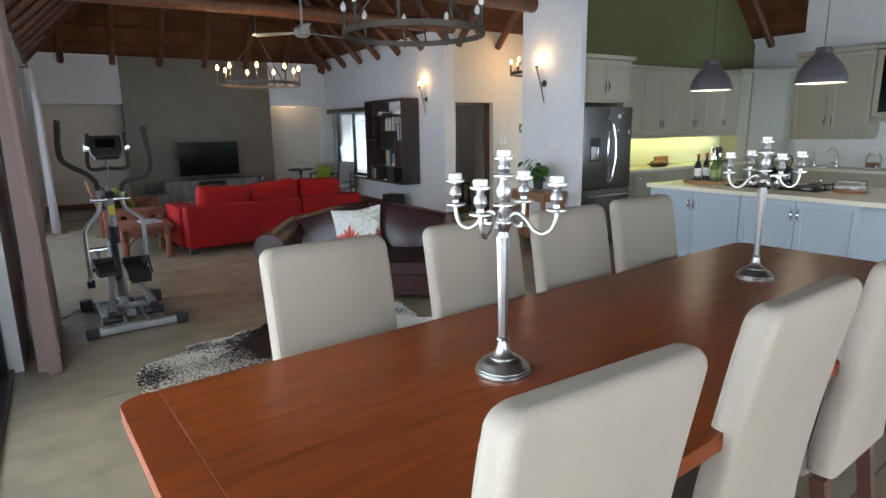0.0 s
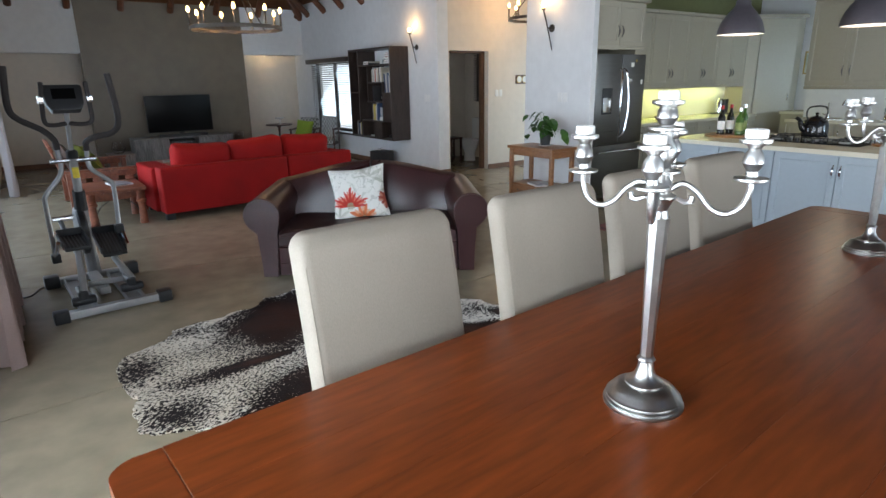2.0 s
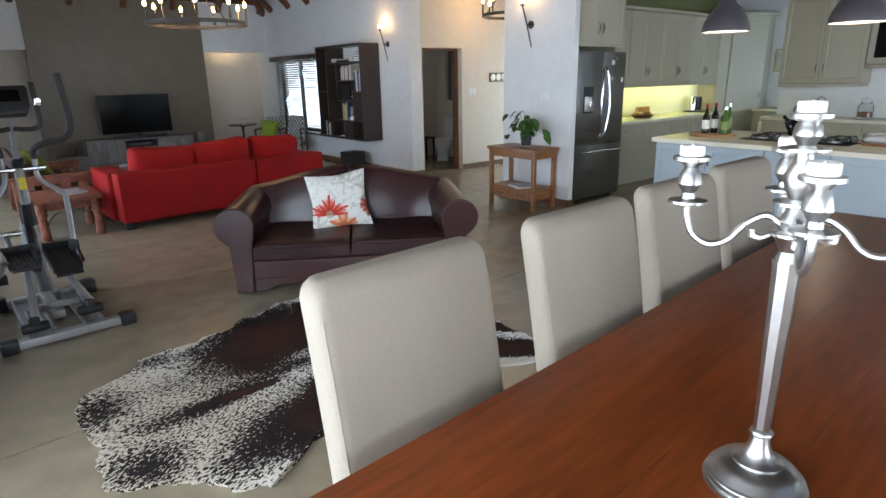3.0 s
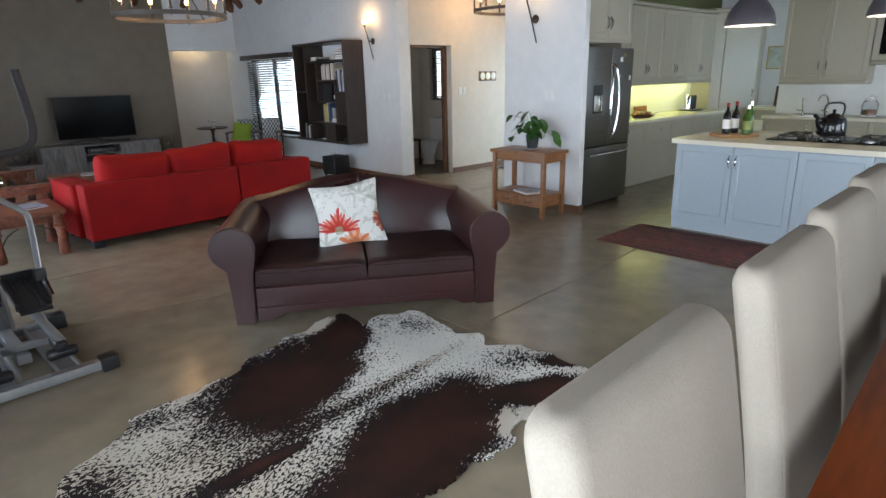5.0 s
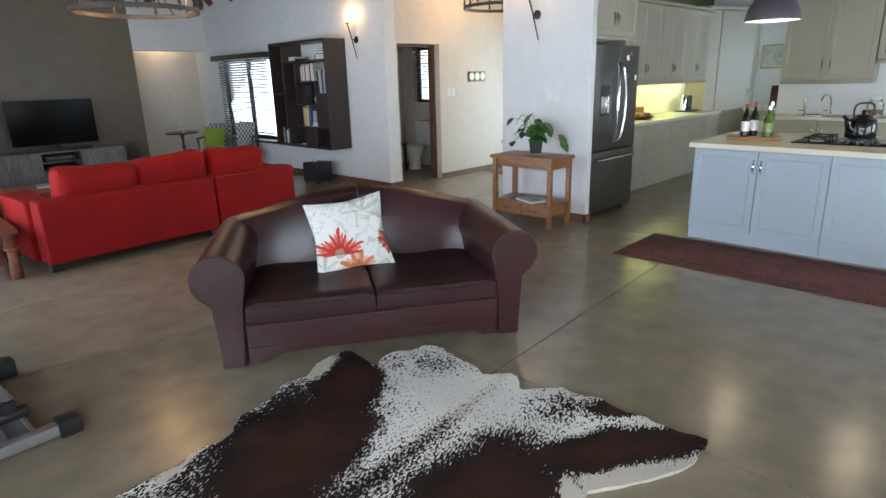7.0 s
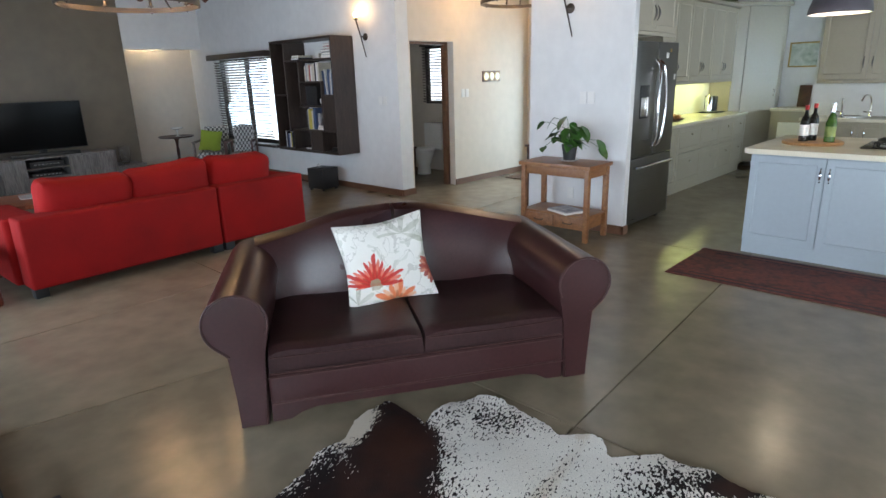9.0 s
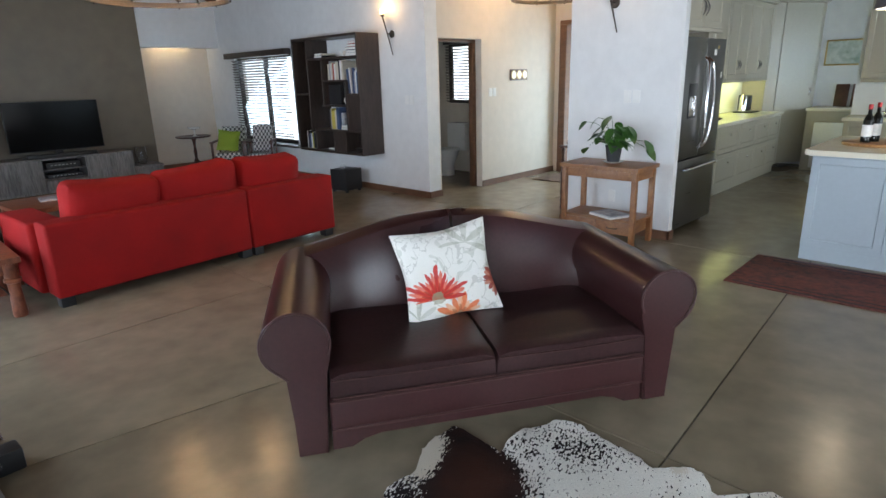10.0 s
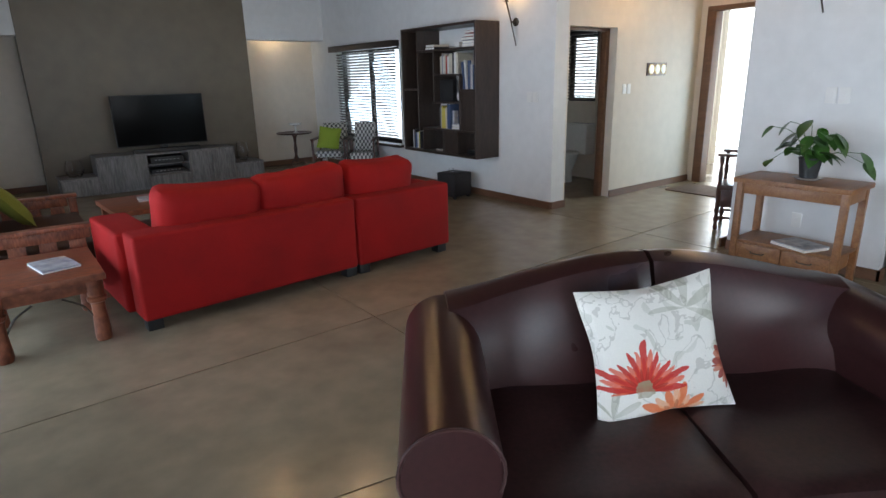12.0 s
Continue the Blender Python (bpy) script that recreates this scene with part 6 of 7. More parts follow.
# elliptical trainer
e = thing("elliptical_trainer", pose(0.47, 5.24, 0, 0, 0, 3.5), "grey and black elliptical cross trainer on the floor", "exercise machine")


def bar(name, pts, r, mat, label="", parent=None, seg=10):
    bm = bmesh.new()
    tube(bm, pts, r, seg)
    return part(name, bm, mat, parent or e, label)


f = part("rear_stabiliser", slab(-0.28, 0.28, -0.155, -0.095, 0.012, 0.065, 0.010), GREYMETAL, e)
for s in (-1, 1):
    part("end_cap", slab(s * 0.315 - 0.045, s * 0.315 + 0.045, -0.170, -0.080, 0.0, 0.08, 0.012), BLACKPLASTIC, f, "black rubber end cap")
f = part("front_stabiliser", slab(-0.24, 0.24, 0.71, 0.77, 0.015, 0.065, 0.010), GREYMETAL, e)
for s in (-1, 1):
    part("end_cap", slab(s * 0.275 - 0.05, s * 0.275 + 0.05, 0.69, 0.79, 0.0, 0.095, 0.012), BLACKPLASTIC, f, "black rubber end cap")
part("cross_bracket", slab(-0.09, 0.20, 0.26, 0.30, 0.085, 0.125, 0.006), GREYMETAL, e)
part("spine_rail", slab(-0.035, 0.035, 0.20, 0.71, 0.03, 0.084, 0.008), GREYMETAL, e)
for x in (-0.15, 0.145):
    tr = part("roller_track", slab(x - 0.055, x + 0.055, -0.095, 0.72, 0.020, 0.034, 0.003), GREYMETAL, e)
    for sx in (-1, 1):
        part("track_lip", slab(x + sx * 0.048 - 0.007, x + sx * 0.048 + 0.007, -0.095, 0.70, 0.0345, 0.062, 0.003), GREYMETAL, tr)
bar("mast", [(0.02, 0.76, 0.06), (0.005, 0.70, 0.35), (0.0, 0.66, 0.62)], [0.050, 0.046, 0.042], GREYMETAL)
bar("mast_sleeve", [(0.0, 0.665, 0.585), (0.0, 0.64, 0.735)], [0.047, 0.043], BLACKPLASTIC)
bar("mast_upper", [(0.0, 0.642, 0.72), (0.0, 0.61, 1.00)], 0.030, GREYMETAL)
bar("height_knob", [(0.0, 0.615, 0.985), (0.0, 0.605, 1.03), (0.0, 0.60, 1.045), (0.0, 0.595, 1.10)], [0.040, 0.040, 0.018, 0.014], BLACKPLASTIC)
bar("console_post", [(0.0, 0.612, 1.0), (0.0, 0.52, 1.25), (0.0, 0.48, 1.33)], 0.017, GREYMETAL)
part("mast_sticker", slab(-0.022, 0.022, 0.588, 0.592, 0.835, 0.915), material("yellow_warning_sticker", (0.7, 0.55, 0.03), 0.5), e)
bm = bmesh.new()
lathe(bm, [(0, -0.03), (0.17, -0.03), (0.185, -0.018), (0.185, 0.018), (0.17, 0.03), (0, 0.03)], 36)
c = part("flywheel_housing", bm, BLACKPLASTIC, e)
c.matrix_basis = pose(-0.02, 0.70, 0.42, 0, 90, 0)
bar("crank_axle", [(-0.20, 0.66, 0.535), (-0.06, 0.66, 0.535)], 0.020, CHROME)
bar("crank_post", [(-0.15, 0.66, 0.53), (-0.14, 0.50, 0.42)], 0.016, GREYMETAL)
LIFT = {-1: (0.405, 0.11, 0.020, -0.165, -0.04), 1: (0.300, 0.20, 0.100, 0.150, 0.06)}
for s in (-1, 1):
    z0, y0, rise, rx, ry = LIFT[s]
    x = -0.125 if s < 0 else 0.105
    p = part("pedal", slab(-0.078, 0.078, 0.0, 0.34, 0.0, 0.022, 0.008), BLACKPLASTIC, e)
    p.matrix_basis = pose(x, y0, z0, math.degrees(math.atan2(rise, 0.34)), 0, 0)
    for a0, a1, b0, b1, h in ((-0.086, -0.070, 0.05, 0.35, 0.055), (0.070, 0.086, 0.05, 0.35, 0.055), (-0.084, 0.084, 0.335, 0.352, 0.075)):
        part("pedal_rim", slab(a0, a1, b0, b1, 0.002, h, 0.006), BLACKPLASTIC, p)
    for k in range(6):
        part("tread_rib", slab(-0.055 + 0.022 * k - 0.006, -0.055 + 0.022 * k + 0.006, 0.02, 0.32, 0.0222, 0.028), FOAM, p)
    bar("pedal_arm", [(rx + 0.01, ry, 0.15), (x, y0 + 0.04, z0 - 0.03), (x, y0 + 0.30, z0 + rise - 0.03), (x * 0.8, 0.66, 0.40)], 0.024, GREYMETAL)
    r0 = bar("roller", [(rx - 0.072, ry, 0.094), (rx - 0.060, ry, 0.094), (rx + 0.060, ry, 0.094), (rx + 0.072, ry, 0.094)], [0.024, 0.032, 0.032, 0.024], BLACKPLASTIC, "", None, 14)
    part("roller_shoe", slab(rx - 0.03, rx + 0.03, ry - 0.03, ry + 0.14, 0.10, 0.165, 0.018, 3), BLACKPLASTIC, r0)
    if s < 0:
        low, grip = [(-0.085, 0.61, 1.06), (-0.090, 0.61, 0.88), (-0.205, 0.57, 0.745), (-0.228, 0.55, 0.66), (-0.240, 0.41, 0.31)], [(-0.085, 0.61, 1.05), (-0.095, 0.59, 1.12), (-0.165, 0.49, 1.20), (-0.300, 0.38, 1.29), (-0.335, 0.355, 1.38), (-0.318, 0.34, 1.62)]
    else:
        low, grip = [(0.098, 0.61, 1.04), (0.100, 0.61, 0.90), (0.195, 0.57, 0.805), (0.222, 0.55, 0.74), (0.190, 0.41, 0.46)], [(0.098, 0.61, 1.03), (0.102, 0.59, 1.09), (0.150, 0.50, 1.13), (0.260, 0.41, 1.165), (0.297, 0.36, 1.27), (0.268, 0.34, 1.57)]
    a = bar("swing_arm", bent(low, 5), 0.017, GREYMETAL)
    bar("grip", bent(grip, 5), 0.021, FOAM, "black foam hand grip", a)
    q = low[-1]
    part("pivot_clamp", slab(q[0] - 0.03, q[0] + 0.03, q[1] - 0.035, q[1] + 0.035, q[2] - 0.04, q[2] + 0.03, 0.015), BLACKPLASTIC, a)
    bar("link_lever", [(q[0] + 0.01 * s, q[1], q[2] - 0.01), (x + s * 0.10, y0 + 0.10, z0 + 0.05)], 0.014, CHROME, "", a)
    g = bar("fixed_handle", bent([(0, 0.53, 1.235), (s * 0.09, 0.47, 1.228), (s * 0.140, 0.44, 1.25), (s * 0.143, 0.42, 1.34), (s * 0.130, 0.37, 1.515)], 6), 0.015, FOAM)
    part("pulse_plate", slab(s * 0.146 - 0.018, s * 0.146 + 0.018, 0.385, 0.42, 1.375, 1.43, 0.006), CHROME, g, "chrome pulse sensor")
bar("pivot_axle", [(-0.145, 0.61, 0.965), (0.15, 0.61, 0.965)], 0.018, CHROME)
bm = bmesh.new()
prism(bm, [(-0.085, -0.10), (0.085, -0.10), (0.112, -0.05), (0.120, 0.07), (0.105, 0.085), (-0.105, 0.085), (-0.120, 0.07), (-0.112, -0.05)], "y", -0.035, 0.035)
soften(bm, 0.016, 3)
c = part("console", bm, BLACKPLASTIC, e)
c.matrix_basis = pose(-0.005, 0.445, 1.41, -22, 0, 0)
part("display", slab(-0.070, 0.070, -0.038, -0.0352, -0.02, 0.055, 0.001, 1), BLACKGLASS, c)
bm = bmesh.new()
tube(bm, bent([(-0.25, 0.8, 0.01), (-0.36, 0.75, 0.005), (-0.42, 0.62, 0.005), (-0.50, 0.60, 0.005)], 5), 0.004, 5)
part("power_cable", bm, BLACKPLASTIC, e)

# ---- terrace doors and curtains ----
d = 0
for y0, y1 in ((-1.0, 4.65), (5.55, 11.25)):
    d += 1
    w = thing("door_%d" % d, pose(0, 0, 0), "wide dark aluminium sliding terrace door", "door", "", "structure")
    n = 3
    part("head_rail", slab(-0.42, -0.32, y0, y1, 2.13, 2.20, 0.004), ALU, w)
    part("track", slab(-0.42, -0.30, y0, y1, 0.0, 0.03, 0.004), ALU, w)
    for k in range(n + 1):
        y = y0 + (y1 - y0 - 0.07) * k / n
        part("stile", slab(-0.40, -0.33, y, y + 0.07, 0.03, 2.13, 0.004), ALU, w)
    for k in range(n):
        a, b = y0 + (y1 - y0 - 0.07) * k / n + 0.07, y0 + (y1 - y0 - 0.07) * (k + 1) / n
        part("pane", slab(-0.368, -0.362, a, b, 0.03, 2.13), GLASS, w).visible_shadow = False
part("pull_handle", slab(-0.33, -0.31, 7.20, 7.23, 0.95, 1.15, 0.006), CHROME, w)
wnd = 1
for x0, x1, z0, z1 in ((0.7, 5.3, 0.0, 2.3), (6.8, 9.0, 0.6, 2.2)):
    wnd += 1
    w = thing("window_%d" % wnd, pose(0, 0, 0), "dark framed garden window", "window", "", "structure")
    for a, b, c0, c1 in ((x0, x1, z0, z0 + 0.06), (x0, x1, z1 - 0.06, z1), (x0, x0 + 0.06, z0 + 0.06, z1 - 0.06), (x1 - 0.06, x1, z0 + 0.06, z1 - 0.06), ((x0 + x1) / 2 - 0.03, (x0 + x1) / 2 + 0.03, z0 + 0.06, z1 - 0.06)):
        part("frame_bar", slab(a, b, YS - 0.15, YS - 0.09, c0, c1, 0.004), ALU, w)
    part("pane", slab(x0, x1, YS - 0.125, YS - 0.12, z0, z1), GLASS, w).visible_shadow = False


def build_curtain(name, x, y0, y1, z0, z1, folds, mat, label, flare=0.0, amp=0.05):
    bm = bmesh.new()
    n, rows = folds * 8, []
    for j in range(13):
        v = j / 12
        row = []
        for i in range(n + 1):
            u = i / n
            spread = 1 + flare * (1 - v)
            yy = (y0 + y1) / 2 + (u - 0.5) * (y1 - y0) * spread
            a = amp * (0.55 + 0.45 * (1 - v)) * math.sin(u * folds * 2 * math.pi + 0.5 * math.sin(v * 3 + u * 5))
            row.append(bm.verts.new((x + a + 0.02 * noise.noise((u * 6, v * 2, 3)) + flare * 0.10 * (1 - v), yy, z0 + (z1 - z0) * v)))
        rows.append(row)
    for a, b in zip(rows, rows[1:]):
        for i in range(n):
            bm.faces.new((a[i], a[i + 1], b[i + 1], b[i]))
    bmesh.ops.solidify(bm, geom=bm.faces[:], thickness=0.004)
    return solid(name, bm, mat, label, "curtain", "thing")


build_curtain("curtain", -0.12, 4.50, 5.66, 0.01, 2.52, 9, CURTAIN, "mushroom-pink curtain gathered beside the terrace door", 0.10, 0.07)
build_curtain("curtain", -0.08, 10.8, 11.4, 0.01, 2.52, 6, SHEER, "pale curtain gathered at the far end of the terrace door", 0.10, 0.06)
r = thing("curtain_rod", pose(0, 0, 0), "dark iron curtain rod along the terrace wall", "curtain rod")
bm = bmesh.new()
tube(bm, [(-0.14, 3.6, 2.55), (-0.14, 11.9, 2.55)], 0.014, 8)
part("rod", bm, IRON, r)
for y in (3.7, 7.8, 11.8):
    bm = bmesh.new()
    tube(bm, [(-0.25, y, 2.55), (-0.14, y, 2.55)], 0.010, 6)
    part("bracket", bm, IRON, r)
for k in range(24):
    bm = bmesh.new()
    y = 4.75 + 0.025 * k if k < 12 else 10.4 + 0.045 * (k - 12)
    tube(bm, [(-0.14 + 0.022 * math.cos(radians(45 * q)), y, 2.545 + 0.022 * math.sin(radians(45 * q))) for q in range(8)], 0.003, 4, True)
    part("ring", bm, IRON, r)

# ---- lobby ----
t = thing("console_table", pose(5.26, 5.87, 0, 0, 0, 91) @ Matrix.Diagonal((0.92, 0.90, 1, 1)), "golden-brown pine console table with drawers and shelf", "table")
part("tabletop", slab(-0.40, 0.42, -0.235, 0.235, 0.665, 0.70, 0.006), OAK, t)
for y in (-0.195, 0.175):
    part("apron", slab(-0.33, 0.35, y, y + 0.02, 0.585, 0.664, 0.003), OAK, t)
for x in (-0.36, 0.36):
    part("end_apron", slab(x - 0.01, x + 0.01, -0.17, 0.17, 0.585, 0.664, 0.003), OAK, t)
for x in (-0.355, 0.375):
    for y in (-0.19, 0.19):
        part("leg", slab(x - 0.024, x + 0.024, y - 0.024, y + 0.024, 0, 0.665, 0.004), OAK, t)
part("shelf", slab(-0.37, 0.39, -0.20, 0.20, 0.225, 0.243, 0.003), OAK, t)
part("drawer_case", slab(-0.33, 0.35, -0.17, 0.19, 0.105, 0.2245), OAK, t)
for x0, x1 in ((-0.328, 0.006), (0.012, 0.348)):
    dr = part("drawer", slab(x0, x1, 0.191, 0.207, 0.112, 0.218, 0.004), OAK, t)
    bm = bmesh.new()
    m = (x0 + x1) / 2
    tube(bm, bent([(m - 0.05, 0.207, 0.168), (m - 0.04, 0.224, 0.160), (m + 0.04, 0.224, 0.160), (m + 0.05, 0.207, 0.168)], 4), 0.004, 6)
    part("drawer_pull", bm, IRON, dr, "dark bail pull")
t = thing("magazine", pose(5.18, 5.80, 0.244, 0, 0, 70), "grey magazines stacked on the console shelf", "magazine")
part("cover", slab(-0.14, 0.14, -0.11, 0.11, 0.017, 0.024, 0.001, 1), PAPER, t)
part("page_block", slab(-0.138, 0.142, -0.108, 0.112, 0, 0.0169), WAX, t)

t = thing("potted_plant", pose(5.30, 5.86, 0.70), "leafy green pothos in a dark pot on a saucer", "plant")
bm = bmesh.new()
lathe(bm, [(0, 0.012), (0.055, 0.012), (0.072, 0.14), (0.076, 0.14), (0.076, 0.152), (0.068, 0.152), (0.066, 0.13), (0, 0.13)], 22)
part("pot", bm, material("charcoal_plastic_pot", (0.03, 0.032, 0.035), 0.5), t)
bm = bmesh.new()
lathe(bm, [(0, 0), (0.07, 0), (0.095, 0.014), (0.09, 0.014), (0.068, 0.006), (0, 0.006)], 22)
part("saucer", bm, CERAMIC, t, "pale ceramic saucer")
LEAF = material("glossy_green_leaf", (0.055, 0.15, 0.025), 0.32, second=(0.02, 0.06, 0.012), grain=20, coarse=8, bump=0.05)


def leaf_mesh(size):
    bm = bmesh.new()
    prof = [(0.0, 0.0), (0.06, 0.20), (0.2, 0.36), (0.4, 0.38), (0.6, 0.31), (0.8, 0.18), (1.0, 0.0)]
    left, mid, right = [], [], []
    for s, w2 in prof:
        droop = -0.25 * s * s * size
        mid.append(bm.verts.new((0, s * size, droop)))
        left.append(bm.verts.new((-w2 * size, s * size - (0.06 * size if s < 0.1 else 0), droop + 0.10 * w2 * size)))
        right.append(bm.verts.new((w2 * size, s * size - (0.06 * size if s < 0.1 else 0), droop + 0.10 * w2 * size)))
    for k in range(len(prof) - 1):
        for a, b in ((left, mid), (mid, right)):
            vs = [a[k], b[k], b[k + 1], a[k + 1]]
            bm.faces.new(vs)
    bmesh.ops.remove_doubles(bm, verts=bm.verts[:], dist=1e-5)
    bmesh.ops.solidify(bm, geom=bm.faces[:], thickness=0.0012)
    return finish("leaf", bm, LEAF)


leaves = [leaf_mesh(s) for s in (0.075, 0.095, 0.115)]
prng = random.Random(11)
spots = [(-0.20, 0.00, 0.29, 160), (-0.12, 0.03, 0.32, 150), (-0.02, 0.0, 0.33, 100), (0.04, -0.02, 0.29, 40), (0.26, 0.0, 0.12, 0), (0.24, 0.03, 0.17, 10), (-0.18, -0.03, 0.10, 200), (0.10, 0.02, 0.26, 60)]
for k in range(26):
    a = prng.uniform(0, 360)
    rr = prng.uniform(0.02, 0.12)
    spots.append((rr * math.cos(radians(a)), rr * 0.7 * math.sin(radians(a)), prng.uniform(0.15, 0.27), a))
for k, (sx, sy, z, a) in enumerate(spots):
    ob = new("leaf", leaves[k % 3])
    # local x of the spray runs along the wall (the room's -y)
    x, y, z = sy * 0.9 - 0.05, -sx * 1.3, z * 1.22
    ang = -a + prng.uniform(-20, 20)
    ob.parent = t
    ob.matrix_basis = pose(x, y, z, prng.uniform(-55, -5), prng.uniform(-20, 20), ang + 180) @ Matrix.Scale(1.3, 4)
    if k < 16:
        bm = bmesh.new()
        tube(bm, bent([(0.01 * math.cos(k), 0.01 * math.sin(k), 0.13), (x * 0.5, y * 0.5, max(0.2, z * 0.9)), (x, y, z)], 4), 0.0022, 5)
        part("stalk", bm, LEAF, t)


def plate(name, m, n, label, mat=WHITEPLASTIC):
    s = thing(name, m, label, "switch")
    for k in range(n):
        q = part("cover_plate", slab(-0.035 + 0.085 * k, 0.035 + 0.085 * k, -0.008, 0, -0.055, 0.055, 0.003), mat, s)
        part("rocker", slab(-0.012 + 0.085 * k, 0.012 + 0.085 * k, -0.011, -0.008, -0.02, 0.02, 0.001, 1), mat, q)
    return s


plate("light_switch", pose(5.56, 5.89, 1.26, 0, 0, -90), 2, "white double light switch on the pier")
plate("light_switch", pose(5.60, 8.87, 1.21, 0, 0, -90), 2, "white double light switch on the book wall")
plate("light_switch", pose(6.80, YW, 1.26), 2, "white double light switch on the lobby wall")
plate("wall_socket", pose(5.56, 5.99, 0.34, 0, 0, -90), 1, "white double socket on the pier below the console")
a = thing("wall_ornament", pose(7.42, YW, 1.475), "brass plaque with three white discs on the lobby wall", "ornament")
part("backplate", slab(-0.20, 0.20, -0.012, 0, -0.075, 0.075, 0.004), MAHOGANY, a)
for x in (-0.125, 0.0, 0.125):
    bm = bmesh.new()
    lathe(bm, [(0.052, 0), (0.052, 0.008), (0.03, 0.014), (0, 0.014)], 20)
    o = part("disc", bm, CERAMIC, a, "round white disc")
    o.matrix_basis = pose(x, -0.012, 0, 90, 0, 0)
    bm = bmesh.new()
    tube(bm, [(0.055 * math.cos(radians(20 * k)), 0.055 * math.sin(radians(20 * k)), 0.006) for k in range(18)], 0.005, 5, True)
    part("rim", bm, BRASS, o)

# cloakroom door frame, door leaf, toilet, window
t = thing("door_3", pose(0, 0, 0), "dark wooden frame of the cloakroom doorway", "door", "", "structure")
part("jamb", slab(6.56, 6.619, YW + 0.10, YW + 0.178, 0, 1.93, 0.004), SKIRT, t)
part("head", slab(5.82, 6.62, YW + 0.10, YW + 0.178, 1.895, 1.929, 0.004), SKIRT, t)
t = thing("toilet", pose(7.08, 9.62, 0, 0, 0, -90), "white ceramic close-coupled toilet with closed lid", "toilet")
bm = bmesh.new()
lathe(bm, [(0, 0), (0.11, 0), (0.10, 0.15), (0.16, 0.30), (0.185, 0.38), (0, 0.38)], 22)
part("bowl", bm, CERAMIC, t)
bm = bmesh.new()
lathe(bm, [(0, 0.381), (0.19, 0.381), (0.192, 0.395), (0.185, 0.41), (0, 0.415)], 22)
part("lid", bm, WHITEPLASTIC, t)
part("cistern", slab(-0.19, 0.19, 0.20, 0.40, 0.36, 0.78, 0.02, 3), CERAMIC, t)
t = thing("stool", pose(6.75, 9.72, 0), "small dark wooden stool in the cloakroom", "stool")
part("seat", slab(-0.14, 0.14, -0.14, 0.14, 0.42, 0.45, 0.006), MAHOGANY, t)
for x in (-0.11, 0.11):
    for y in (-0.11, 0.11):
        part("leg", slab(x - 0.015, x + 0.015, y - 0.015, y + 0.015, 0, 0.42), MAHOGANY, t)
t = thing("window_4", pose(0, 0, 0), "small cloakroom window with dark blind", "window", "", "structure")
for y0, y1, z0, z1 in ((9.48, 9.98, 1.07, 1.12), (9.48, 9.98, 1.92, 1.97), (9.48, 9.53, 1.12, 1.92), (9.93, 9.98, 1.12, 1.92)):
    part("frame_bar", slab(7.54, 7.60, y0, y1, z0, z1, 0.003), ALU, t)
part("pane", slab(7.565, 7.57, 9.53, 9.93, 1.12, 1.92), GLASS, t).visible_shadow = False
bl = thing("window_blind", pose(0, 0, 0), "small dark venetian blind in the cloakroom", "blind")
slat = finish("slat", slab(-0.018, 0.018, -0.25, 0.25, -0.0015, 0.0015), BLIND)
part("pelmet", slab(7.43, 7.495, 9.46, 10.0, 1.95, 2.0, 0.004), BLIND, bl)
for k in range(20):
    ob = new("slat", slat)
    ob.parent, ob.matrix_basis = bl, pose(7.47, 9.73, 1.10 + k * 0.043, 0, 30, 0)
for y in (9.55, 9.91):
    bm = bmesh.new()
    tube(bm, [(7.47, y, 1.08), (7.47, y, 1.95)], 0.003, 5)
    part("ladder_cord", bm, BLIND, bl)
solid("backdrop_cloakroom", slab(8.55, 8.57, 8.9, 13.0, 0.0, 4.0), SHADE_OUT, "overexposed bright garden beyond the cloakroom window", "backdrop")

# entrance door frame and porch
t = thing("door_4", pose(0, 0, 0), "dark brown frame of the open entrance door", "door", "", "structure")
part("jamb", slab(8.29, 8.45, 8.30, 8.419, 0, 2.16, 0.006), SKIRT, t)
part("jamb", slab(8.29, 8.45, 6.752, 6.87, 0, 2.16, 0.006), SKIRT, t)
part("head", slab(8.29, 8.45, 6.752, 8.419, 2.16, 2.219, 0.006), SKIRT, t)
solid("backdrop_porch", slab(12.5, 12.52, 4.0, 14.0, -0.2, 4.5), DAYLIGHT, "overexposed bright yard beyond the entrance", "backdrop")
solid("porch_floor", slab(8.6, 12.5, 6.6, 14.0, -0.1, -0.01), SCREED, "pale cement porch floor", "pavement")
solid("porch_post", slab(9.9, 10.06, 9.05, 9.22, -0.01, 3.2, 0.02), WALL_WARM, "cream plastered porch post outside the entrance", "post", "thing")
t = thing("door_mat", pose(7.78, 7.85, 0.001), "brown coir door mat inside the entrance", "mat")
part("weave", slab(-0.30, 0.30, -0.45, 0.45, 0, 0.012, 0.004), material("brown_coir", (0.10, 0.055, 0.03), 0.95, grain=200, bump=0.5), t)
c = thing("carved_chair", pose(6.32, 6.78, 0, 0, 0, 200), "dark turned-leg wooden hall chair beside the wall", "chair")
part("seat", slab(-0.20, 0.20, -0.20, 0.20, 0.38, 0.43, 0.008), MAHOGANY, c)
part("seat_skirt", slab(-0.185, 0.185, -0.185, 0.185, 0.22, 0.379, 0.006), MAHOGANY, c)
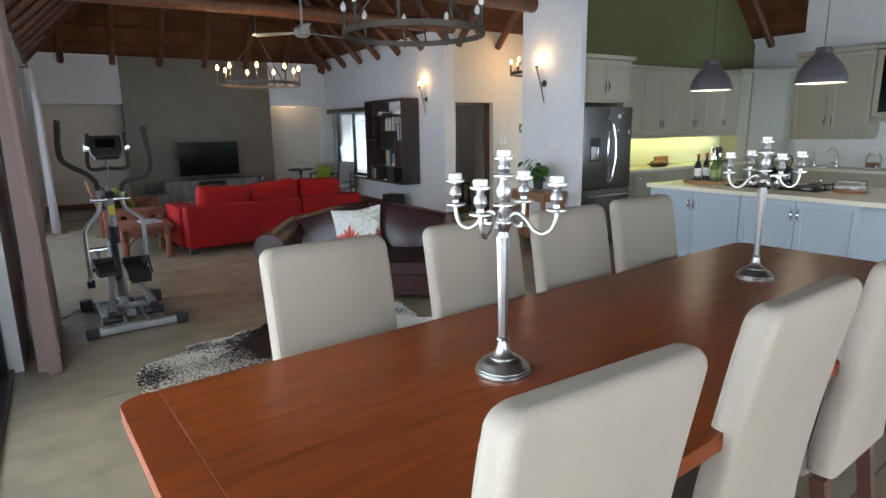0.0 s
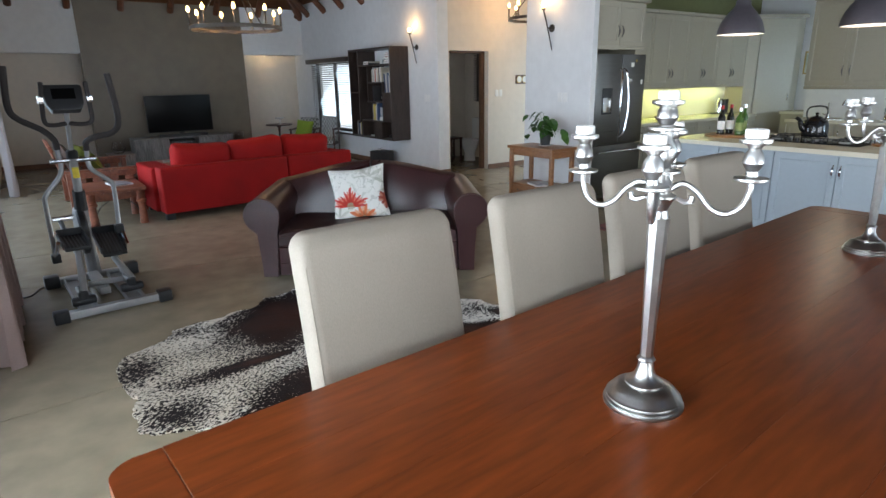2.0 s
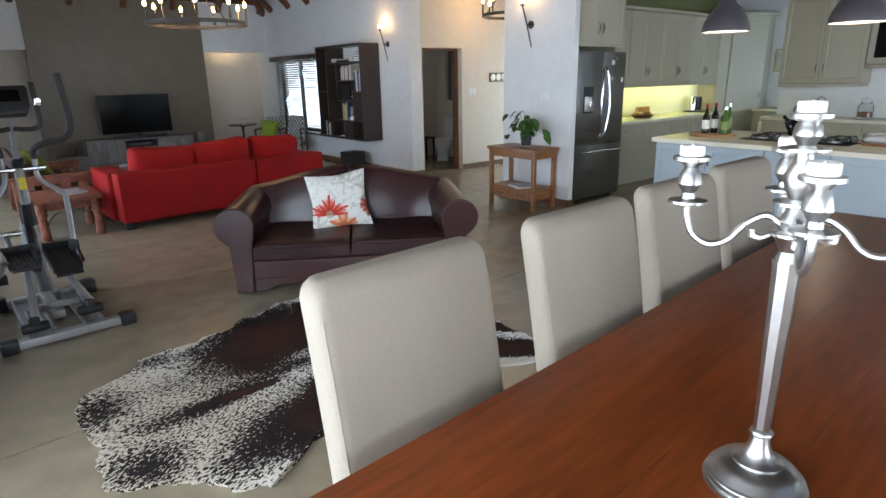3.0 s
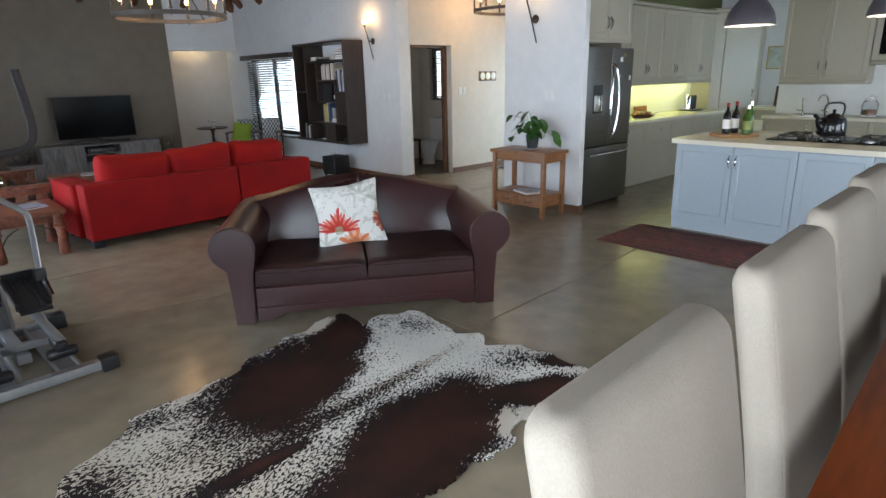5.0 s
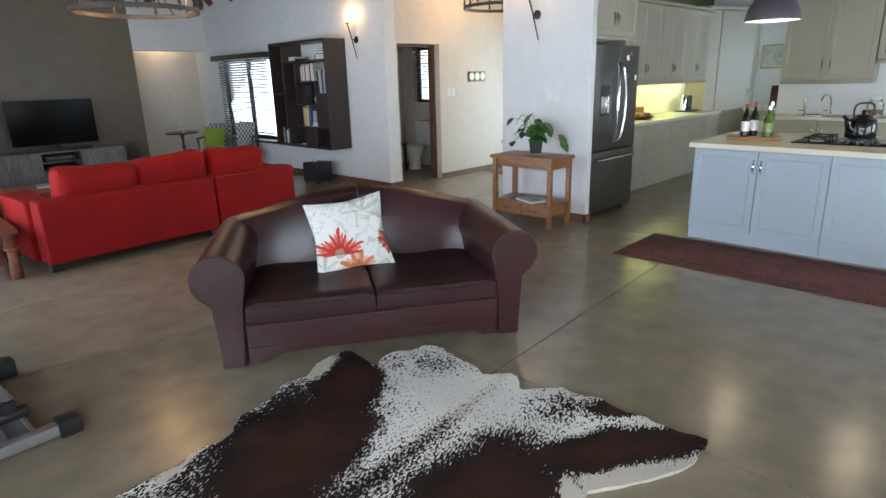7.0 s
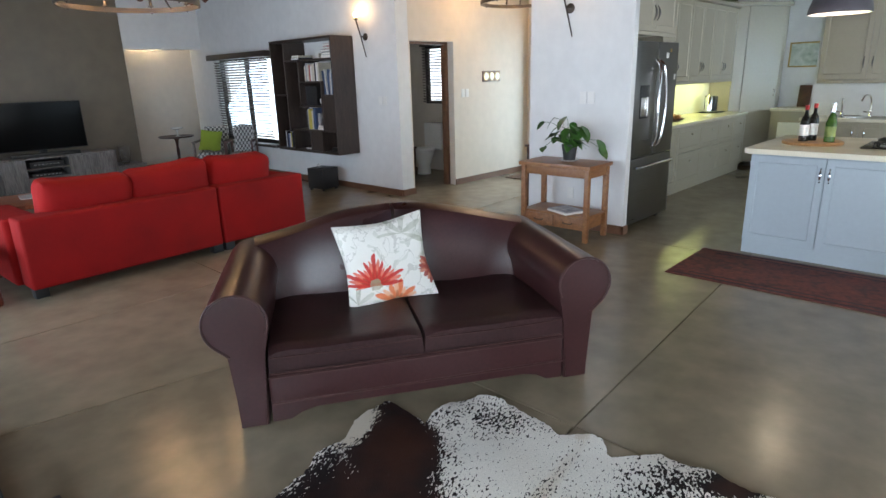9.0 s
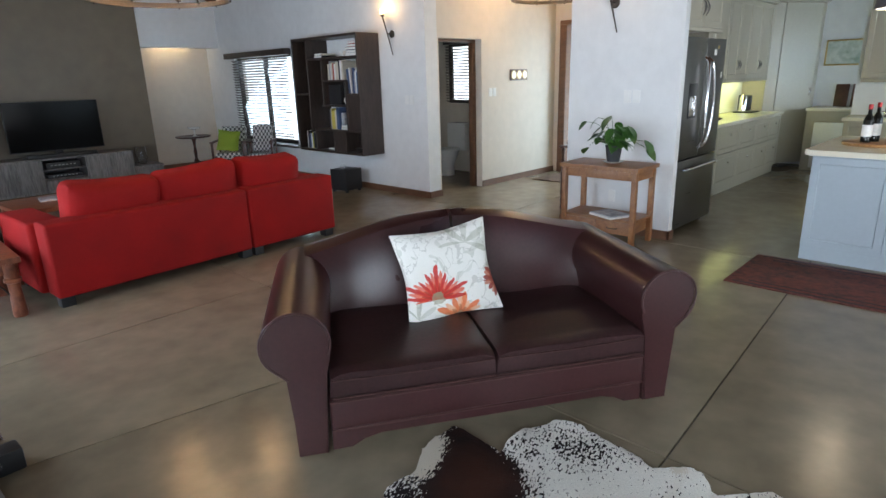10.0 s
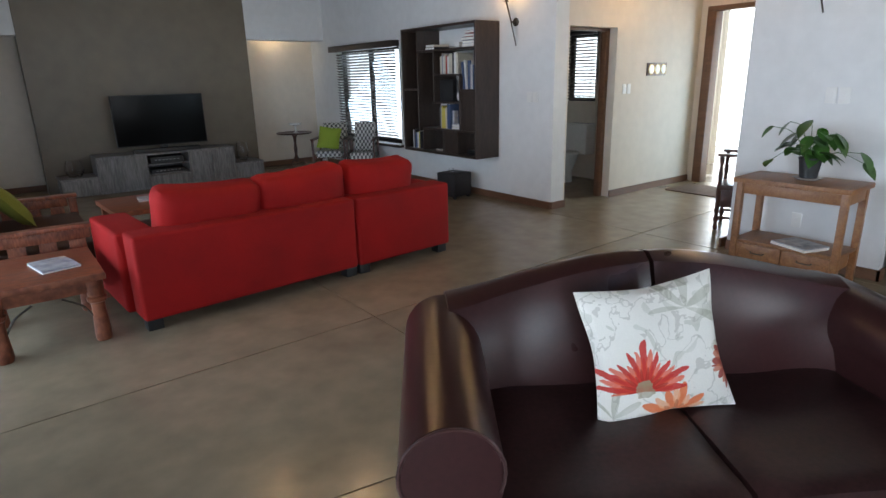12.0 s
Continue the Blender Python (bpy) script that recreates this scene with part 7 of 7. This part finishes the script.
for x in (-0.18, 0.18):
    for y in (-0.18, 0.18):
        bm = bmesh.new()
        lathe(bm, [(0.016, 0), (0.022, 0.03), (0.014, 0.06), (0.026, 0.10), (0.014, 0.14), (0.024, 0.18), (0.020, 0.22), (0.022, 0.40), (0.014, 0.46), (0.020, 0.52), (0.013, 0.60), (0.022, 0.66), (0.018, 0.69)], 12, (x, y, 0))
        part("leg", bm, MAHOGANY, c)
    bm = bmesh.new()
    tube(bm, [(x, -0.18, 0.12), (x, 0.18, 0.12)], 0.012, 8)
    part("stretcher", bm, MAHOGANY, c)
    part("arm", slab(x - 0.025, x + 0.025, -0.22, 0.20, 0.69, 0.715, 0.006), MAHOGANY, c)

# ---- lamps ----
# Ceiling light is unseen; added to give the alcove wall its warm wash.
d = thing("downlight", pose(4.85, 14.02, 2.3), "small white recessed ceiling light, unseen and added to brighten the alcove", "light")
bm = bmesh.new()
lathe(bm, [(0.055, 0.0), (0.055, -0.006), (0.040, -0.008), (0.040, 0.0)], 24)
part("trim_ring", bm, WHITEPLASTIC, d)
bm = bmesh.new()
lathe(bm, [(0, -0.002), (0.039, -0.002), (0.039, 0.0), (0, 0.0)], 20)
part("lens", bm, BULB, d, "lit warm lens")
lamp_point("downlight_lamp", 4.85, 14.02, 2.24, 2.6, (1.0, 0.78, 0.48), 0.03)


OFFBULB = material("clear_bulb_glass", (0.62, 0.62, 0.60), 0.12, vary=0.03, bump=0)


def flame_bulb(bm, at):
    lathe(bm, [(0, 0), (0.012, 0.002), (0.022, 0.022), (0.019, 0.045), (0.007, 0.068), (0, 0.075)], 12, at)


def build_chandelier(m, lit_label, bulb, bulb_label):
    c = thing("chandelier", m, lit_label, "chandelier", "ring chandeliers")
    R = 0.52
    bm = bmesh.new()
    ring = [(R + 0.012, -0.02), (R + 0.012, 0.02), (R - 0.006, 0.02), (R - 0.006, -0.02)]
    seg, vv = 48, []
    for i in range(seg):
        a = 2 * math.pi * i / seg
        vv.append([bm.verts.new((r * math.cos(a), r * math.sin(a), z)) for r, z in ring])
    for i in range(seg):
        p, q = vv[i], vv[(i + 1) % seg]
        for k in range(4):
            bm.faces.new((p[k], p[(k + 1) % 4], q[(k + 1) % 4], q[k]))
    part("hoop", bm, IRON, c)
    for k in range(9):
        a = 2 * math.pi * k / 9 + 0.2
        x, y = R * math.cos(a), R * math.sin(a)
        bm = bmesh.new()
        lathe(bm, [(0.006, -0.03), (0.006, 0.03), (0.022, 0.034), (0.022, 0.040), (0.012, 0.042), (0.012, 0.165), (0, 0.165)], 12, (x, y, 0))
        h = part("candle_tube", bm, IRON, c)
        bm = bmesh.new()
        flame_bulb(bm, (x, y, 0.165))
        part("bulb", bm, bulb, h, bulb_label)
    for k in range(3):
        a = 2 * math.pi * k / 3 + 0.55
        bm = bmesh.new()
        tube(bm, [(R * math.cos(a), R * math.sin(a), 0.0), (0, 0, 0.62)], 0.007, 6)
        part("hanger", bm, IRON, c)
    bm = bmesh.new()
    tube(bm, [(0, 0, 0.60), (0, 0, 0.86)], 0.008, 6)
    tube(bm, [(0.02 * math.cos(radians(45 * q)), 0, 0.63 + 0.02 * math.sin(radians(45 * q))) for q in range(8)], 0.005, 5, True)
    part("chain", bm, IRON, c)
    return c


ch = build_chandelier(pose(2.48, 8.25, 2.12), "wrought-iron ring chandelier with nine lit candle bulbs", BULB, "lit candle bulb")
build_chandelier(pose(2.46, 4.12, 2.21, 0, 0, 17), "wrought-iron ring chandelier with clear bulbs switched off", OFFBULB, "clear unlit candle bulb")
c2 = copy_thing(ch, pose(6.95, 7.62, 2.36, 0, 0, 9))
bm = bmesh.new()
tube(bm, [(0, 0, 0.85), (0, 0, 1.50)], 0.006, 6)
part("hanging_rod", bm, IRON, c2)
for x, y, z in ((2.48, 8.25, 2.28), (6.95, 7.62, 2.52)):
    for k in range(3):
        a = 2 * math.pi * k / 3
        lamp_point("chandelier_light", x + 0.45 * math.cos(a), y + 0.45 * math.sin(a), z, 8, WARM, 0.05)

f = thing("ceiling_fan", pose(2.65, 7.0, 2.62), "three-bladed white and steel ceiling fan on a rod", "fan")
bm = bmesh.new()
lathe(bm, [(0, -0.05), (0.06, -0.05), (0.09, -0.02), (0.09, 0.04), (0.05, 0.07), (0.015, 0.10), (0.012, 3.25)], 20)
part("motor", bm, GREYMETAL, f)
for k in range(3):
    a = 15 + 120 * k
    bm = bmesh.new()
    prism(bm, [(0.08, -0.03), (0.60, -0.065), (0.64, 0.0), (0.60, 0.05), (0.08, 0.03)], "z", -0.004, 0.004)
    b = part("blade", bm, GREYMETAL, f)
    b.matrix_basis = pose(0, 0, 0, 0, 0, a) @ pose(0, 0, 0, 10, 0, 0)


def build_sconce(m):
    s = thing("wall_sconce", m, "dark iron torch wall light with a lit globe bulb", "wall light", "torch wall lights")
    bm = bmesh.new()
    lathe(bm, [(0.045, 0), (0.045, 0.008), (0.03, 0.014), (0, 0.014)], 18)
    o = part("wall_plate", bm, IRON, s)
    o.matrix_basis = pose(0, 0, 0, 90, 0, 0)
    bm = bmesh.new()
    tube(bm, [(0, 0, 0), (0, -0.07, 0.0)], 0.009, 8)
    part("bracket", bm, IRON, s)
    bm = bmesh.new()
    tube(bm, [(0.055, -0.05, -0.25), (0.0, -0.075, 0.0), (-0.05, -0.10, 0.20)], [0.006, 0.008, 0.009], 8)
    part("torch_rod", bm, IRON, s)
    bm = bmesh.new()
    lathe(bm, [(0.010, 0), (0.028, 0.006), (0.028, 0.012), (0.016, 0.014), (0.016, 0.03), (0, 0.03)], 14, (-0.05, -0.10, 0.20))
    part("cup", bm, IRON, s)
    bm = bmesh.new()
    bmesh.ops.create_uvsphere(bm, u_segments=14, v_segments=10, radius=0.032, matrix=Matrix.Translation((-0.05, -0.10, 0.262)))
    part("bulb", bm, BULB, s, "lit globe bulb")
    return s


sc = build_sconce(pose(5.56, 6.06, 2.06, 0, 0, -90))
copy_thing(sc, pose(5.60, 9.10, 2.0, 0, 0, -90))
lamp_point("sconce_light", 5.42, 6.11, 2.36, 4, WARM, 0.035)
lamp_point("sconce_light", 5.46, 9.15, 2.30, 4, WARM, 0.035)
